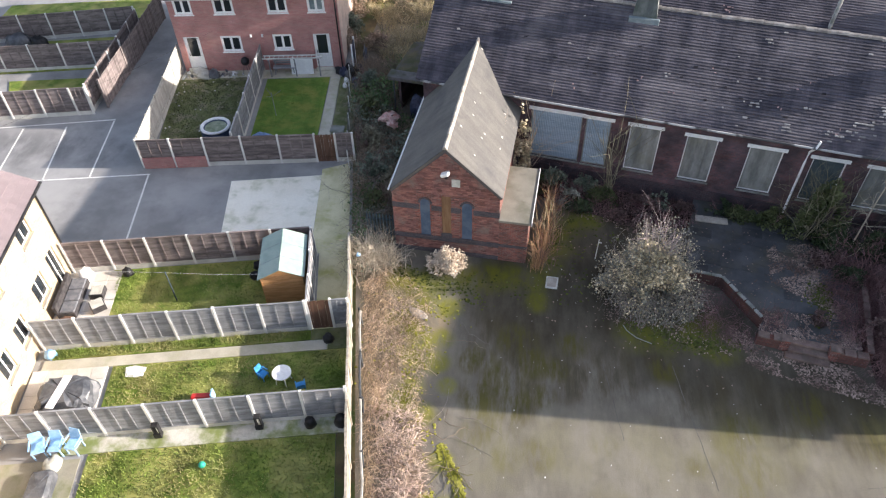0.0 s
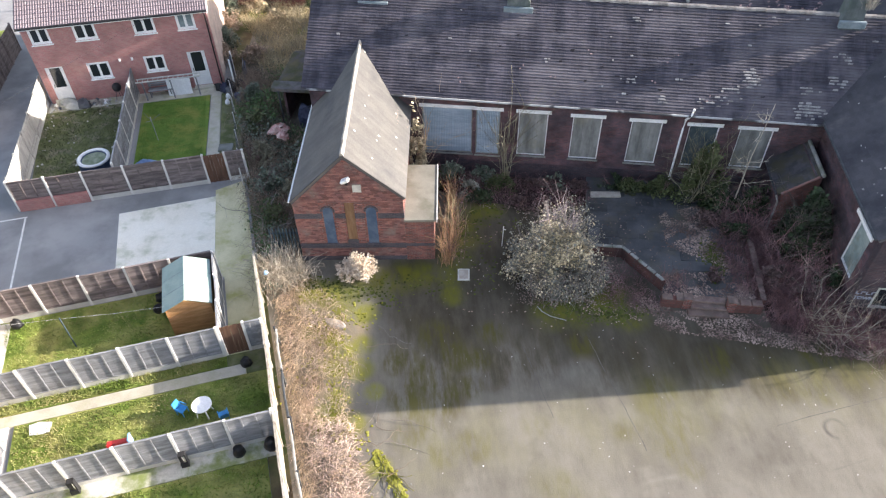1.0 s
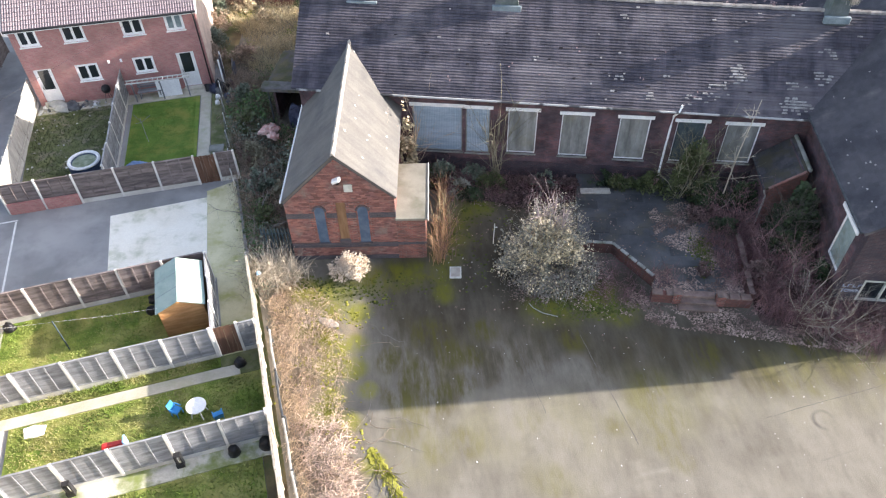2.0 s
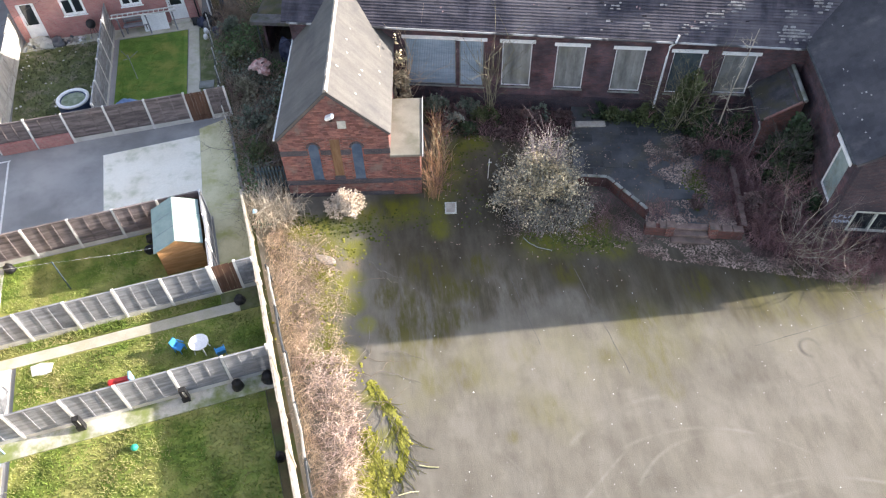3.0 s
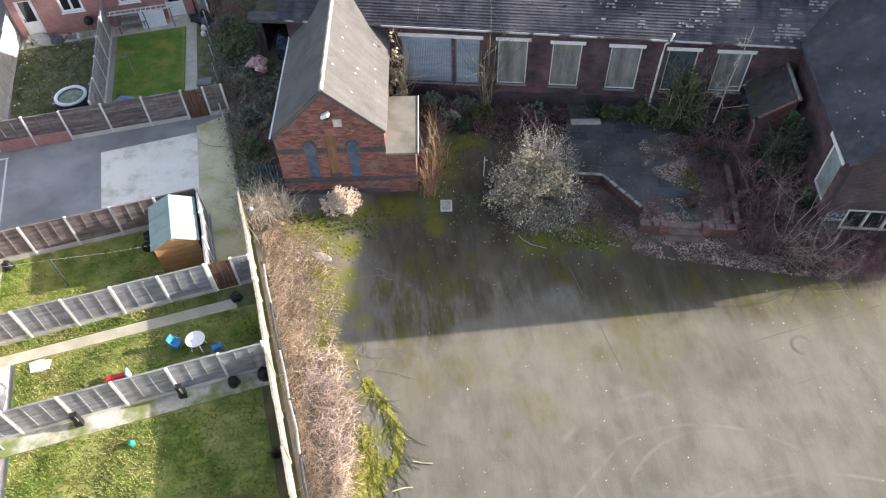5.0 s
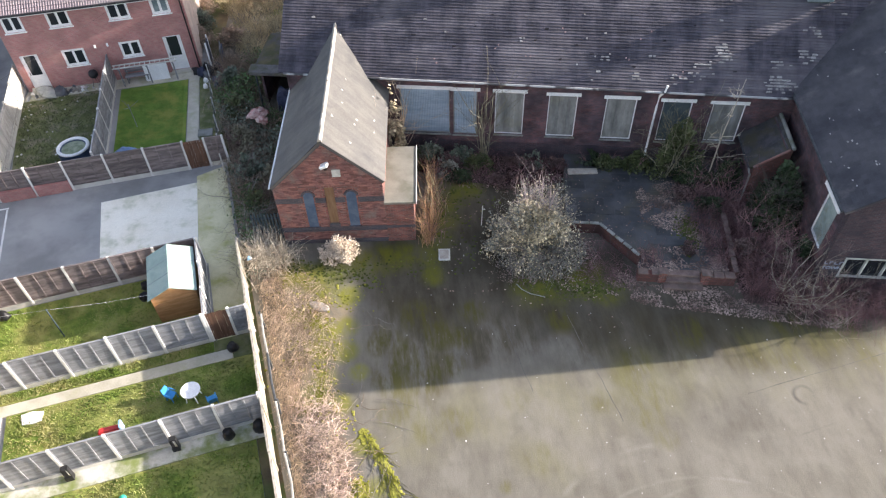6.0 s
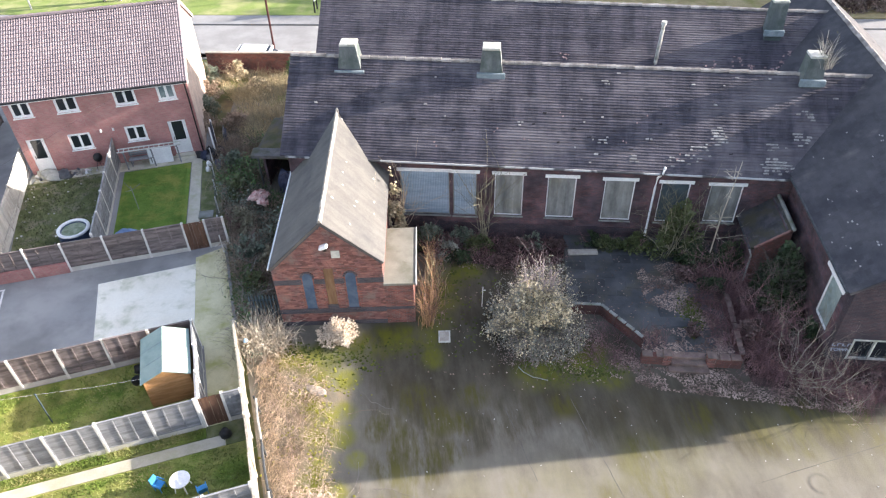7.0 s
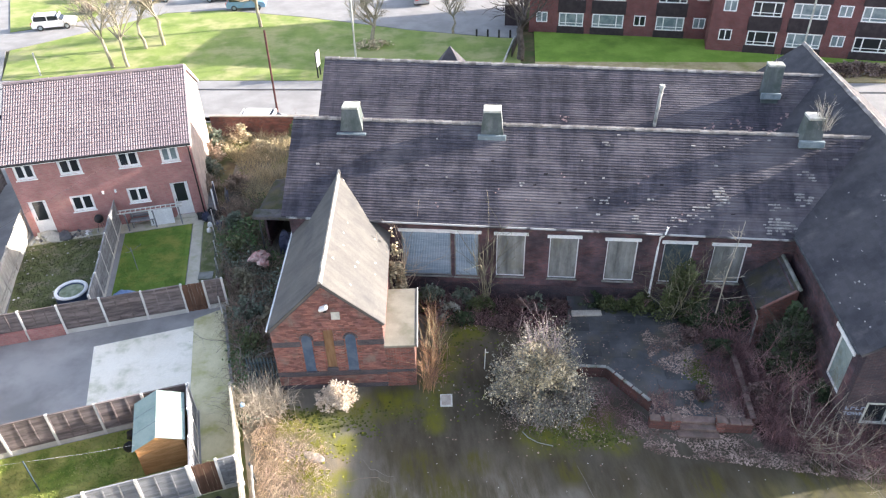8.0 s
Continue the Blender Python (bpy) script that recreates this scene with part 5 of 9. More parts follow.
part("side_porch", bm, M_BRICK_OLD, chapel, "flat-roofed brick side porch")
part("porch_roof", boxes((CW - 0.02, -0.1, 2.425, 6.24, 3.85, 2.56), bevel=0.02), M_FELT, chapel, "pale felted flat roof")
part("porch_trim", boxes((6.242, -0.1, 2.42, 6.27, 3.85, 2.6)), M_WHITE, chapel)

# lean-to at the school's left end
lean = thing("lean_to", pose(-13.6, 33.3, 0), "low lean-to with a mossy sagging roof", "outbuilding")
bm = bmesh.new()
sheet(bm, (-0.3, -0.3, 2.35), (2.9, -0.3, 3.0), (2.9, 3.6, 3.0), (-0.3, 3.6, 2.35), 0.1)
part("roof", bm, M_MOSSROOF, lean)
bm = bmesh.new()
sheet(bm, (-0.3, -0.9, 2.62), (2.7, -0.9, 2.62), (2.7, -0.25, 2.72), (-0.3, -0.25, 2.72), 0.22)
part("front_roof", bm, mat("grey board roof", (0.10, 0.095, 0.10), (0.16, 0.15, 0.15), 2, 0.9, 0.2, 20, stain=(0.08, 0.085, 0.05), stain_scale=1.2, stain_amount=0.45), lean, "grey flat front edge")
part("wall", boxes((0, 0, 0, 0.12, 3.4, 2.3), (0.13, 3.25, 0, 2.8, 3.4, 2.3)), M_BRICK_MAIN, lean)
for x in (0.0, 2.4):
    bm = bmesh.new()
    cyl(bm, x, -0.7, 0, 2.42, 0.05, n=8)
    part("post", bm, M_IRON, lean)

# brick boiler house in the yard corner: one slope falling away from the wing
boiler = thing("boiler_house", pose(12.0, 26.6, 0), "small brick outhouse with a dark one-sided slate roof", "outbuilding")
BR, BL, BE, BP = 1.42, 2.68, 2.18, 3.32                 # width, length, eave and top heights
bm = bmesh.new()
extrude_y(bm, [(0, 0), (BR, 0), (BR, BP - 0.06), (0, BE - 0.06)], 0, 0.22)
part("gable_wall", bm, M_BRICK_PIER, boiler, "ragged red brick gable")
part("wall", boxes((0, 0.225, 0, 0.22, BL, BE - 0.1), (BR - 0.22, 0.225, 0, BR, BL, BP - 0.1)), M_BRICK_MAIN, boiler)
rg = random.Random(17)
for k in range(9):                                       # stepped loose bricks along the raking edge
    f = (k + 0.4) / 9.6
    br = part("brick", boxes((-0.11, -0.05, -0.035, 0.11, 0.06, 0.035), bevel=0.008), M_BRICK_PIECE, boiler)
    br.matrix_basis = pose(BR * f, 0.04, BE + (BP - BE) * f + 0.02, rg.uniform(-4, 4), -36 + rg.uniform(-9, 9), rg.uniform(-9, 9))
M_DAMPSL = mat("damp dark slates", (0.045, 0.045, 0.052), (0.085, 0.080, 0.085), 1.5, 0.7, 0.3, 20, stain=(0.07, 0.065, 0.045), stain_scale=1.2, stain_amount=0.5, island=0.25)
roof_slope(boiler, (-0.14, BL + 0.02, BE - 0.1), (-0.14, 0.12, BE - 0.1), (BR, 0.12, BP), (BR, BL + 0.02, BP), 0.3, 0.24, M_DAMPSL, lip=0.014, ripple=0.006)
bm = bmesh.new()
tube(bm, [(BR + 0.03, 0.02, BP + 0.03), (BR + 0.03, BL, BP + 0.03)], 0.09, 8)
part("ridge_roll", bm, M_COPING_LT, boiler, "pale mortared top edge")
bm = bmesh.new()
tube(bm, [(-0.2, 0.1, BE - 0.12), (-0.2, BL - 0.02, BE - 0.12)], 0.05)
part("gutter", bm, M_IRON, boiler)
bm = bmesh.new()
tube(bm, [(-0.2, 0.1, BE - 0.14), (-0.1, -0.06, BE - 0.4), (-0.1, -0.07, 0.05)], 0.045)
part("drainpipe", bm, M_COPING_LT, boiler, "pale drainpipe")

# ---- the pair of new houses ----
HA = pose(-18.6, 36.6, 0, 0, 0, 18.3)
house = thing("house", HA, "two-storey red-brown brick semi-detached pair with pantiled roof", "house")
HW, HD, HE, HR = 10.15, 9.2, 5.02, 7.9
ups = [(-9.8, -8.72, 3.85, 4.92), (-7.43, -6.21, 3.85, 4.92), (-4.2, -2.99, 3.85, 4.92), (-1.78, -0.75, 3.85, 4.92)]
lows = [(-7.45, -6.19, 1.35, 2.42), (-4.22, -3.04, 1.43, 2.45)]
doors = [(-9.77, -8.77, 0.12, 2.4), (-1.73, -0.7, 0.15, 2.43)]
bm = bmesh.new()
wall_run(bm, -HW, 0, 0, HE, 0, 0.3, ups + lows + doors)
part("rear_wall", bm, M_BRICK_NEW, house, "red-brown brick wall")
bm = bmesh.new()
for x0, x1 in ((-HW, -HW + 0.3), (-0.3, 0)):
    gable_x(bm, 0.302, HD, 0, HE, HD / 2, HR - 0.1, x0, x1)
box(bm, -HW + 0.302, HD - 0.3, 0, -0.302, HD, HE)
part("side_wall", bm, M_BRICK_SUNPALE, house, "gable wall with sunlight in its pale brick colour")
for i, (a, b, z0, z1) in enumerate(ups + lows):
    casement(house, a, b, z0, z1, 0.03, 2, M_GLASS_LT if i == 3 else M_GLASS, 0.14)
for a, b, z0, z1 in doors:
    d = part("door", boxes((a, 0.06, z0, a + 0.09, 0.13, z1), (b - 0.09, 0.06, z0, b, 0.13, z1), (a + 0.09, 0.06, z1 - 0.09, b - 0.09, 0.13, z1), (a + 0.09, 0.07, z0, b - 0.09, 0.12, z0 + 0.92), (a + 0.09, 0.07, z0 + 0.92, a + 0.2, 0.12, z1 - 0.09), (b - 0.2, 0.07, z0 + 0.92, b - 0.09, 0.12, z1 - 0.09)), M_PVC, house, "white plastic half-glazed back door")
    part("pane", boxes((a + 0.19, 0.09, z0 + 0.9, b - 0.19, 0.105, z1 - 0.08)), M_GLASS, d)
    part("handle", boxes((a + 0.13, 0.03, z0 + 0.95, a + 0.16, 0.07, z0 + 1.15)), M_IRON, d)
    part("step", boxes((a - 0.05, -0.35, 0, b + 0.05, 0.055, z0 - 0.003)), M_PATH2, house)
pantiles = Soup()


def pantile_slope(soup, x0, x1, ya, za, yb, zb):
    """Rolled concrete tiles, each with a raised roll, from the eave (ya, za) to the ridge (yb, zb)."""
    n, rows = int((x1 - x0) / 0.138), 20
    w = (x1 - x0) / n
    ln = math.hypot(yb - ya, zb - za)
    nz = abs(yb - ya) / ln
    prof = [(0, 0.0), (0.3, 0.002), (0.44, 0.02), (0.66, 0.03), (0.88, 0.02), (1.0, 0.0)]
    if yb > ya:
        ny = -(zb - za) / ln
    else:
        ny = (zb - za) / ln
    for r in range(rows):
        t0, t1 = r / rows, (r + 1.12) / rows if r < rows - 1 else 1.0
        for c in range(n):
            xa = x0 + c * w
            vs = []
            for t, lift in ((t0, 0.034), (t1, 0.0)):
                y, z = ya + (yb - ya) * t, za + (zb - za) * t
                vs += [(xa + px * w, y + ny * (h + lift), z + nz * (h + lift)) for px, h in prof]
            k = len(prof)
            fs = [(i, i + 1, k + i + 1, k + i) for i in range(k - 1)]
            base = len(vs)
            y, z = ya + (yb - ya) * t0, za + (zb - za) * t0
            vs += [(xa, y, z), (xa + w, y, z)]
            fs.append((base, base + 1) + tuple(range(k - 1, -1, -1)))
            soup.add(vs, fs if yb > ya else [f[::-1] for f in fs])


bm = bmesh.new()
sheet(bm, (-HW - 0.1, -0.32, HE + 0.03), (0.1, -0.32, HE + 0.03), (0.1, HD / 2, HR), (-HW - 0.1, HD / 2, HR), 0.1)
sheet(bm, (0.1, HD + 0.32, HE + 0.03), (-HW - 0.1, HD + 0.32, HE + 0.03), (-HW - 0.1, HD / 2, HR), (0.1, HD / 2, HR), 0.1)
hroof = part("roof", bm, M_PANTILE, house, "red-brown pantiled roof")
pantile_slope(pantiles, -HW - 0.1, 0.1, -0.34, HE + 0.03, HD / 2, HR)
pantile_slope(pantiles, -HW - 0.1, 0.1, HD + 0.34, HE + 0.03, HD / 2, HR)
tagged(pantiles.mesh("pantiling", M_PANTILE, hroof), kind="stuff")
for x in (-5.53, -4.83):
    lt = part("wall_light", boxes((x - 0.06, -0.04, 2.3, x + 0.06, -0.002, 2.5), bevel=0.01), M_PVC, house, "small white outside wall light")
    part("cover", boxes((x - 0.045, -0.12, 2.32, x + 0.045, -0.041, 2.46), bevel=0.02), M_PVC, lt)
ridge_tiles(house, (-HW - 0.1, HD / 2, HR + 0.1), (0.1, HD / 2, HR + 0.1), 0.42, 0.13, M_PANTILE)
bm = bmesh.new()
tube(bm, [(-HW - 0.05, -0.4, HE), (0.1, -0.4, HE)], 0.06, 8)
part("gutter", bm, M_BLACK, house, "black plastic gutter")
part("fascia", boxes((-HW, -0.33, HE - 0.14, 0.05, -0.30, HE + 0.02), (-HW, -0.30, HE - 0.14, 0.05, -0.002, HE - 0.11)), M_PVC, house, "white fascia and soffit")
bm = bmesh.new()
tube(bm, [(-0.12, -0.38, HE - 0.05), (-0.12, -0.07, HE - 0.35), (-0.12, -0.07, 0.1)], 0.04, 8)
part("drainpipe", bm, M_BLACK, house, "black downpipe")
bm = bmesh.new()
for s in (0.1,):
    for ya, yb in ((-0.34, HD / 2), (HD + 0.34, HD / 2)):
        sheet(bm, (s, ya, HE - 0.1), (s + 0.035, ya, HE - 0.1), (s + 0.035, yb, HR - 0.03), (s, yb, HR - 0.03), 0.16)
bmesh.ops.recalc_face_normals(bm, faces=bm.faces[:])
part("bargeboard", bm, M_PVC, house, "white bargeboard")

# ---- the buff terrace at the garden ends ----
buff = thing("terrace_house", guv(-15.6, 24.55), "sunlit buff brick terrace house with brown tiled roof", "house")
bw = [(-2.5, -1.4, 3.5, 4.6), (-5.9, -4.8, 3.5, 4.6), (-9.3, -8.2, 3.5, 4.6), (-12.6, -11.5, 3.5, 4.6), (-3.4, -2.3, 0.95, 2.1), (-5.6, -4.7, 0.95, 2.1), (-7.3, -6.4, 0.95, 2.1), (-11.8, -10.7, 0.95, 2.1)]
bdoor = [(-1.6, -0.75, 0.1, 2.1), (-9.6, -8.75, 0.1, 2.1)]
bm = bmesh.new()
wall_run(bm, -24, 0, 0, 5.0, -0.3, 0, bw + bdoor, swap=True)
part("rear_wall", bm, M_BRICK_BUFF, buff, "buff brick wall in full sun")
bm = bmesh.new()
gable(bm, -8.6, -0.302, 0, 5.0, -4.4, 7.4, -0.3, 0)
gable(bm, -8.6, -0.302, 0, 5.0, -4.4, 7.4, -24, -23.7)
box(bm, -8.6, -23.69, 0, -8.3, -0.302, 5.0)
part("gable_wall", bm, M_BRICK_BUFF, buff)
for a, b, z0, z1 in bw + bdoor:
    bm = boxes((-0.16, a, z0, -0.09, b, z0 + 0.07), (-0.16, a, z1 - 0.07, -0.09, b, z1), (-0.16, a, z0 + 0.07, -0.09, a + 0.07, z1 - 0.07), (-0.16, b - 0.07, z0 + 0.07, -0.09, b, z1 - 0.07), (-0.159, (a + b) / 2 - 0.035, z0 + 0.07, -0.091, (a + b) / 2 + 0.035, z1 - 0.07))
    w = part("window" if z0 > 0.5 else "door", bm, M_PVC, buff)
    part("pane", boxes((-0.14, a + 0.05, z0 + 0.05, -0.12, b - 0.05, z1 - 0.05)), M_GLASS, w)
    part("window_sill", boxes((-0.1, a - 0.05, z0 - 0.07, 0.07, b + 0.05, z0 - 0.002)), M_STONE, w)
roof_slope(buff, (0.38, -24.1, 4.95), (0.38, 0.12, 4.95), (-4.3, 0.12, 7.5), (-4.3, -24.1, 7.5), 0.3, 0.3, M_PANTILE)
roof_slope(buff, (-8.98, 0.12, 4.95), (-8.98, -24.1, 4.95), (-4.3, -24.1, 7.5), (-4.3, 0.12, 7.5), 0.4, 0.4, M_PANTILE)
bm = bmesh.new()
tube(bm, [(0.44, -24.0, 4.92), (0.44, 0.1, 4.92)], 0.06, 8)
part("gutter", bm, M_BLACK, buff)
bm = bmesh.new()
tube(bm, [(0.4, -0.08, 4.9), (0.07, -0.1, 4.6), (0.07, -0.1, 0.1)], 0.04, 8)
part("drainpipe", bm, M_BLACK, buff)


# ---- flats across the road ----
def flats(x, y, ang, bays, storeys, label):
    """bays: (x0, x1, kind) along the front: 'b' brick with a small window, 'w' wide window over a dark panel."""
    t = thing("apartment_building", pose(x, y, 0, 0, 0, ang), label, "flats")
    top = storeys * 2.6 + 0.5
    end = bays[-1][1]
    holes = []
    for s in range(storeys):
        for x0, x1, k in bays:
            z = s * 2.6
            c = (x0 + x1) / 2
            holes.append((x0 + 0.42, x1 - 0.42, z + 0.75, z + 2.05) if k == "w" else (c - 0.55, c + 0.55, z + 1.05, z + 2.05))
    bm = bmesh.new()
    wall_run(bm, 0, end, 0, top, 0, 0.3, holes)
    part("front_wall", bm, M_BRICK_FLAT, t, "dark red brick wall")
    part("side_wall", boxes((0, 0.302, 0, 0.3, 9, top)), M_BRICK_FLAT, t)
    part("side_wall", boxes((end - 0.3, 0.302, 0, end, 9, top)), M_BRICK_FLAT, t)
    part("back_wall", boxes((0.302, 8.7, 0, end - 0.302, 9, top)), M_BRICK_FLAT, t)
    part("roof", boxes((-0.2, -0.2, top, end + 0.2, 9.2, top + 0.2)), M_LEADF, t)
    for s in range(storeys):
        for x0, x1, k in bays:
            z = s * 2.6
            if k == "w":
                part("panel", boxes((x0 + 0.28, -0.07, z - 0.5 if s else z + 0.02, x1 - 0.28, -0.003, z + 0.72)), M_RENDER_DK, t, "dark hung panel")
                a, b, z0, z1 = x0 + 0.42, x1 - 0.42, z + 0.75, z + 2.05
                w = part("window", boxes((a, -0.04, z0, b, 0.06, z0 + 0.1), (a, -0.04, z1 - 0.1, b, 0.06, z1), (a, -0.039, z0 + 0.1, a + 0.1, 0.059, z1 - 0.1), (b - 0.1, -0.039, z0 + 0.1, b, 0.059, z1 - 0.1),
                                         (a + 0.62, -0.038, z0 + 0.1, a + 0.72, 0.058, z1 - 0.1), (b - 0.72, -0.038, z0 + 0.1, b - 0.62, 0.058, z1 - 0.1), (a + 0.1, -0.037, z0 + 0.3, b - 0.1, 0.057, z0 + 0.36)), M_PVC, t)
            else:
                c = (x0 + x1) / 2
                a, b, z0, z1 = c - 0.55, c + 0.55, z + 1.05, z + 2.05
                w = part("window", boxes((a, -0.02, z0, b, 0.06, z0 + 0.09), (a, -0.02, z1 - 0.09, b, 0.06, z1), (a, -0.019, z0 + 0.09, a + 0.09, 0.059, z1 - 0.09), (b - 0.09, -0.019, z0 + 0.09, b, 0.059, z1 - 0.09), (c - 0.05, -0.018, z0 + 0.09, c + 0.05, 0.058, z1 - 0.09)), M_PVC, t)
            part("pane", boxes((a + 0.04, 0.01, z0 + 0.04, b - 0.04, 0.03, z1 - 0.04)), random.choice((M_GLASS, M_GLASS_LT)), w)
    return t


flats(1.8, 71.2, -7.0, [(0, 2.5, "b"), (2.5, 5.7, "w"), (5.7, 9.5, "w"), (9.5, 11.7, "b"), (11.7, 15.1, "w"), (15.1, 17.0, "b")], 4, "red-brick block of flats with dark panels")
flats(18.0, 66.4, -10.0, [(0, 2.9, "b"), (2.9, 6.2, "w"), (6.2, 9.9, "w"), (9.9, 11.7, "b"), (11.7, 15.3, "w"), (15.3, 19, "w"), (19, 21.5, "b"), (21.5, 25, "w")], 4, "projecting red-brick block of flats with dark panels")


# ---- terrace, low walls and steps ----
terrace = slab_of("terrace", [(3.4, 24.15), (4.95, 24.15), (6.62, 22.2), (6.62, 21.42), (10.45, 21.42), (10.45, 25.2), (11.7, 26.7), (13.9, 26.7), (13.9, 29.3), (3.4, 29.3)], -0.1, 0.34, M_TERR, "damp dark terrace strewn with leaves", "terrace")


def low_wall(name, pts, z1, w, material, label, cap=True, top=None, over=0.04):
    """A low wall along (x, y) points with coping stones as parts."""
    t = thing(name, pose(pts[0][0], pts[0][1], 0), label, "wall", kind="structure")
    ox, oy = pts[0]
    bm = bmesh.new()
    for (xa, ya), (xb, yb) in zip(pts, pts[1:]):
        d = Vector((xb - xa, yb - ya)).normalized()
        s = Vector((-d.y, d.x)) * w / 2
        prism(bm, [(xa - ox + s.x, ya - oy + s.y), (xb - ox + s.x, yb - oy + s.y), (xb - ox - s.x, yb - oy - s.y), (xa - ox - s.x, ya - oy - s.y)], 0, z1)
    part("brickwork", bm, material, t)
    if cap:
        st = None
        for (xa, ya), (xb, yb) in zip(pts, pts[1:]):
            d = Vector((xb - xa, yb - ya))
            n = max(1, int(d.length / 0.45))
            ang = math.degrees(math.atan2(d.y, d.x))
            for i in range(n):
                p = Vector((xa - ox, ya - oy)) + d * i / n
                m = pose(p.x, p.y, z1 + random.uniform(0, 0.012), random.uniform(-1.5, 1.5), 0, ang + random.uniform(-1.5, 1.5))
                if st is None:
                    st = part("coping_stone", boxes((0.005, -w / 2 - over, 0.002, 0.44, w / 2 + over, 0.08), bevel=0.015), top or M_COPING, t)
                    st.matrix_basis = m
                else:
                    share("coping_stone", st.data, t, m)
    return t


low_wall("terrace_wall", [(2.6, 23.98), (4.9, 23.98), (6.6, 22.02)], 0.58, 0.11, M_BRICK_PIER, "low brick terrace wall with pale stone coping", top=M_COPING_LT, over=0.02)
low_wall("terrace_wall", [(6.42, 21.2), (7.62, 21.2)], 0.5, 0.26, M_BRICK_PIER, "low crumbling red-brick wall beside steps")
low_wall("terrace_wall", [(9.2, 21.2), (10.62, 21.2)], 0.5, 0.26, M_BRICK_PIER, "low crumbling red-brick wall beside steps")
low_wall("terrace_wall", [(10.66, 21.36), (10.74, 25.1)], 0.55, 0.16, M_BRICK_PIER, "low brick wall running back into brambles")
steps = thing("garden_steps", pose(7.66, 20.65, 0), "three worn stone steps between brick piers", "steps", kind="structure")
for i in range(3):
    part("step", boxes((0.02 - 0.12 * (i == 0), i * 0.3, 0.0, 1.5 + 0.1 * (i == 0), i * 0.3 + 0.34, 0.12 * (i + 1)), bevel=0.02), M_COPING, steps)
for x in (7.5, 9.34):
    pr = thing("brick_pier", pose(x, 21.2, 0), "square red-brick pier at the steps", "pier", "piers at the steps", "structure")
    part("brickwork", boxes((-0.17, -0.17, 0, 0.17, 0.17, 0.6)), M_BRICK_OLD, pr)
    part("cap", boxes((-0.2, -0.2, 0.602, 0.2, 0.2, 0.67), bevel=0.02), M_COPING, pr)

# ---- fences ----
FENCE_MESH = {}


def panel_mesh(kind, w, z0, z1):
    """Waney-lap boards with battens, upright boards, or a plank gate; made once for each size."""
    key = (kind, round(w, 2), z0, z1)
    if key in FENCE_MESH:
        return FENCE_MESH[key]
    bm, bb = bmesh.new(), bmesh.new()
    if kind == "lap":
        n = 11
        h = (z1 - z0) / n
        vs = [bb.verts.new(p) for p in ((0, -0.018, 0), (w, -0.018, 0), (w, 0.0, h * 1.06), (0, 0.0, h * 1.06), (0, 0.006, 0), (w, 0.006, 0), (w, 0.012, h * 1.06), (0, 0.012, h * 1.06))]
        for f in ((0, 1, 2, 3), (5, 4, 7, 6), (1, 0, 4, 5), (3, 2, 6, 7), (0, 3, 7, 4), (2, 1, 5, 6)):
            bb.faces.new([vs[k] for k in f])
        spots = [(0, z0 + i * h) for i in range(n)]
        wall_run(bm, 0, w, z0, z1 + 0.03, -0.036, 0.034, [(a * w / 3 + 0.03, (a + 1) * w / 3 - 0.03, z0 + 0.03, z1) for a in range(3)])
    else:
        n = max(3, int(w / 0.14))
        b = w / n
        box(bb, 0.004, -0.012, 0, b - 0.004, 0.012, z1 - z0)
        spots = [(i * b, z0 - (0.02 if i % 2 else 0)) for i in range(n)]
        wall_run(bm, 0, w, z0 + 0.2, z1 - 0.15, 0.013, 0.05, [(0.06, w - 0.06, z0 + 0.29, z1 - 0.25)])
        if kind == "cap":
            box(bm, 0, -0.045, z1 + 0.002, w, 0.045, z1 + 0.03)
    out = []
    for name, x in (("fence_panel", bm), ("board", bb)):
        me = bpy.data.meshes.new(name)
        x.to_mesh(me)
        x.free()
        out.append(me)
    FENCE_MESH[key] = (*out, spots)
    return FENCE_MESH[key]


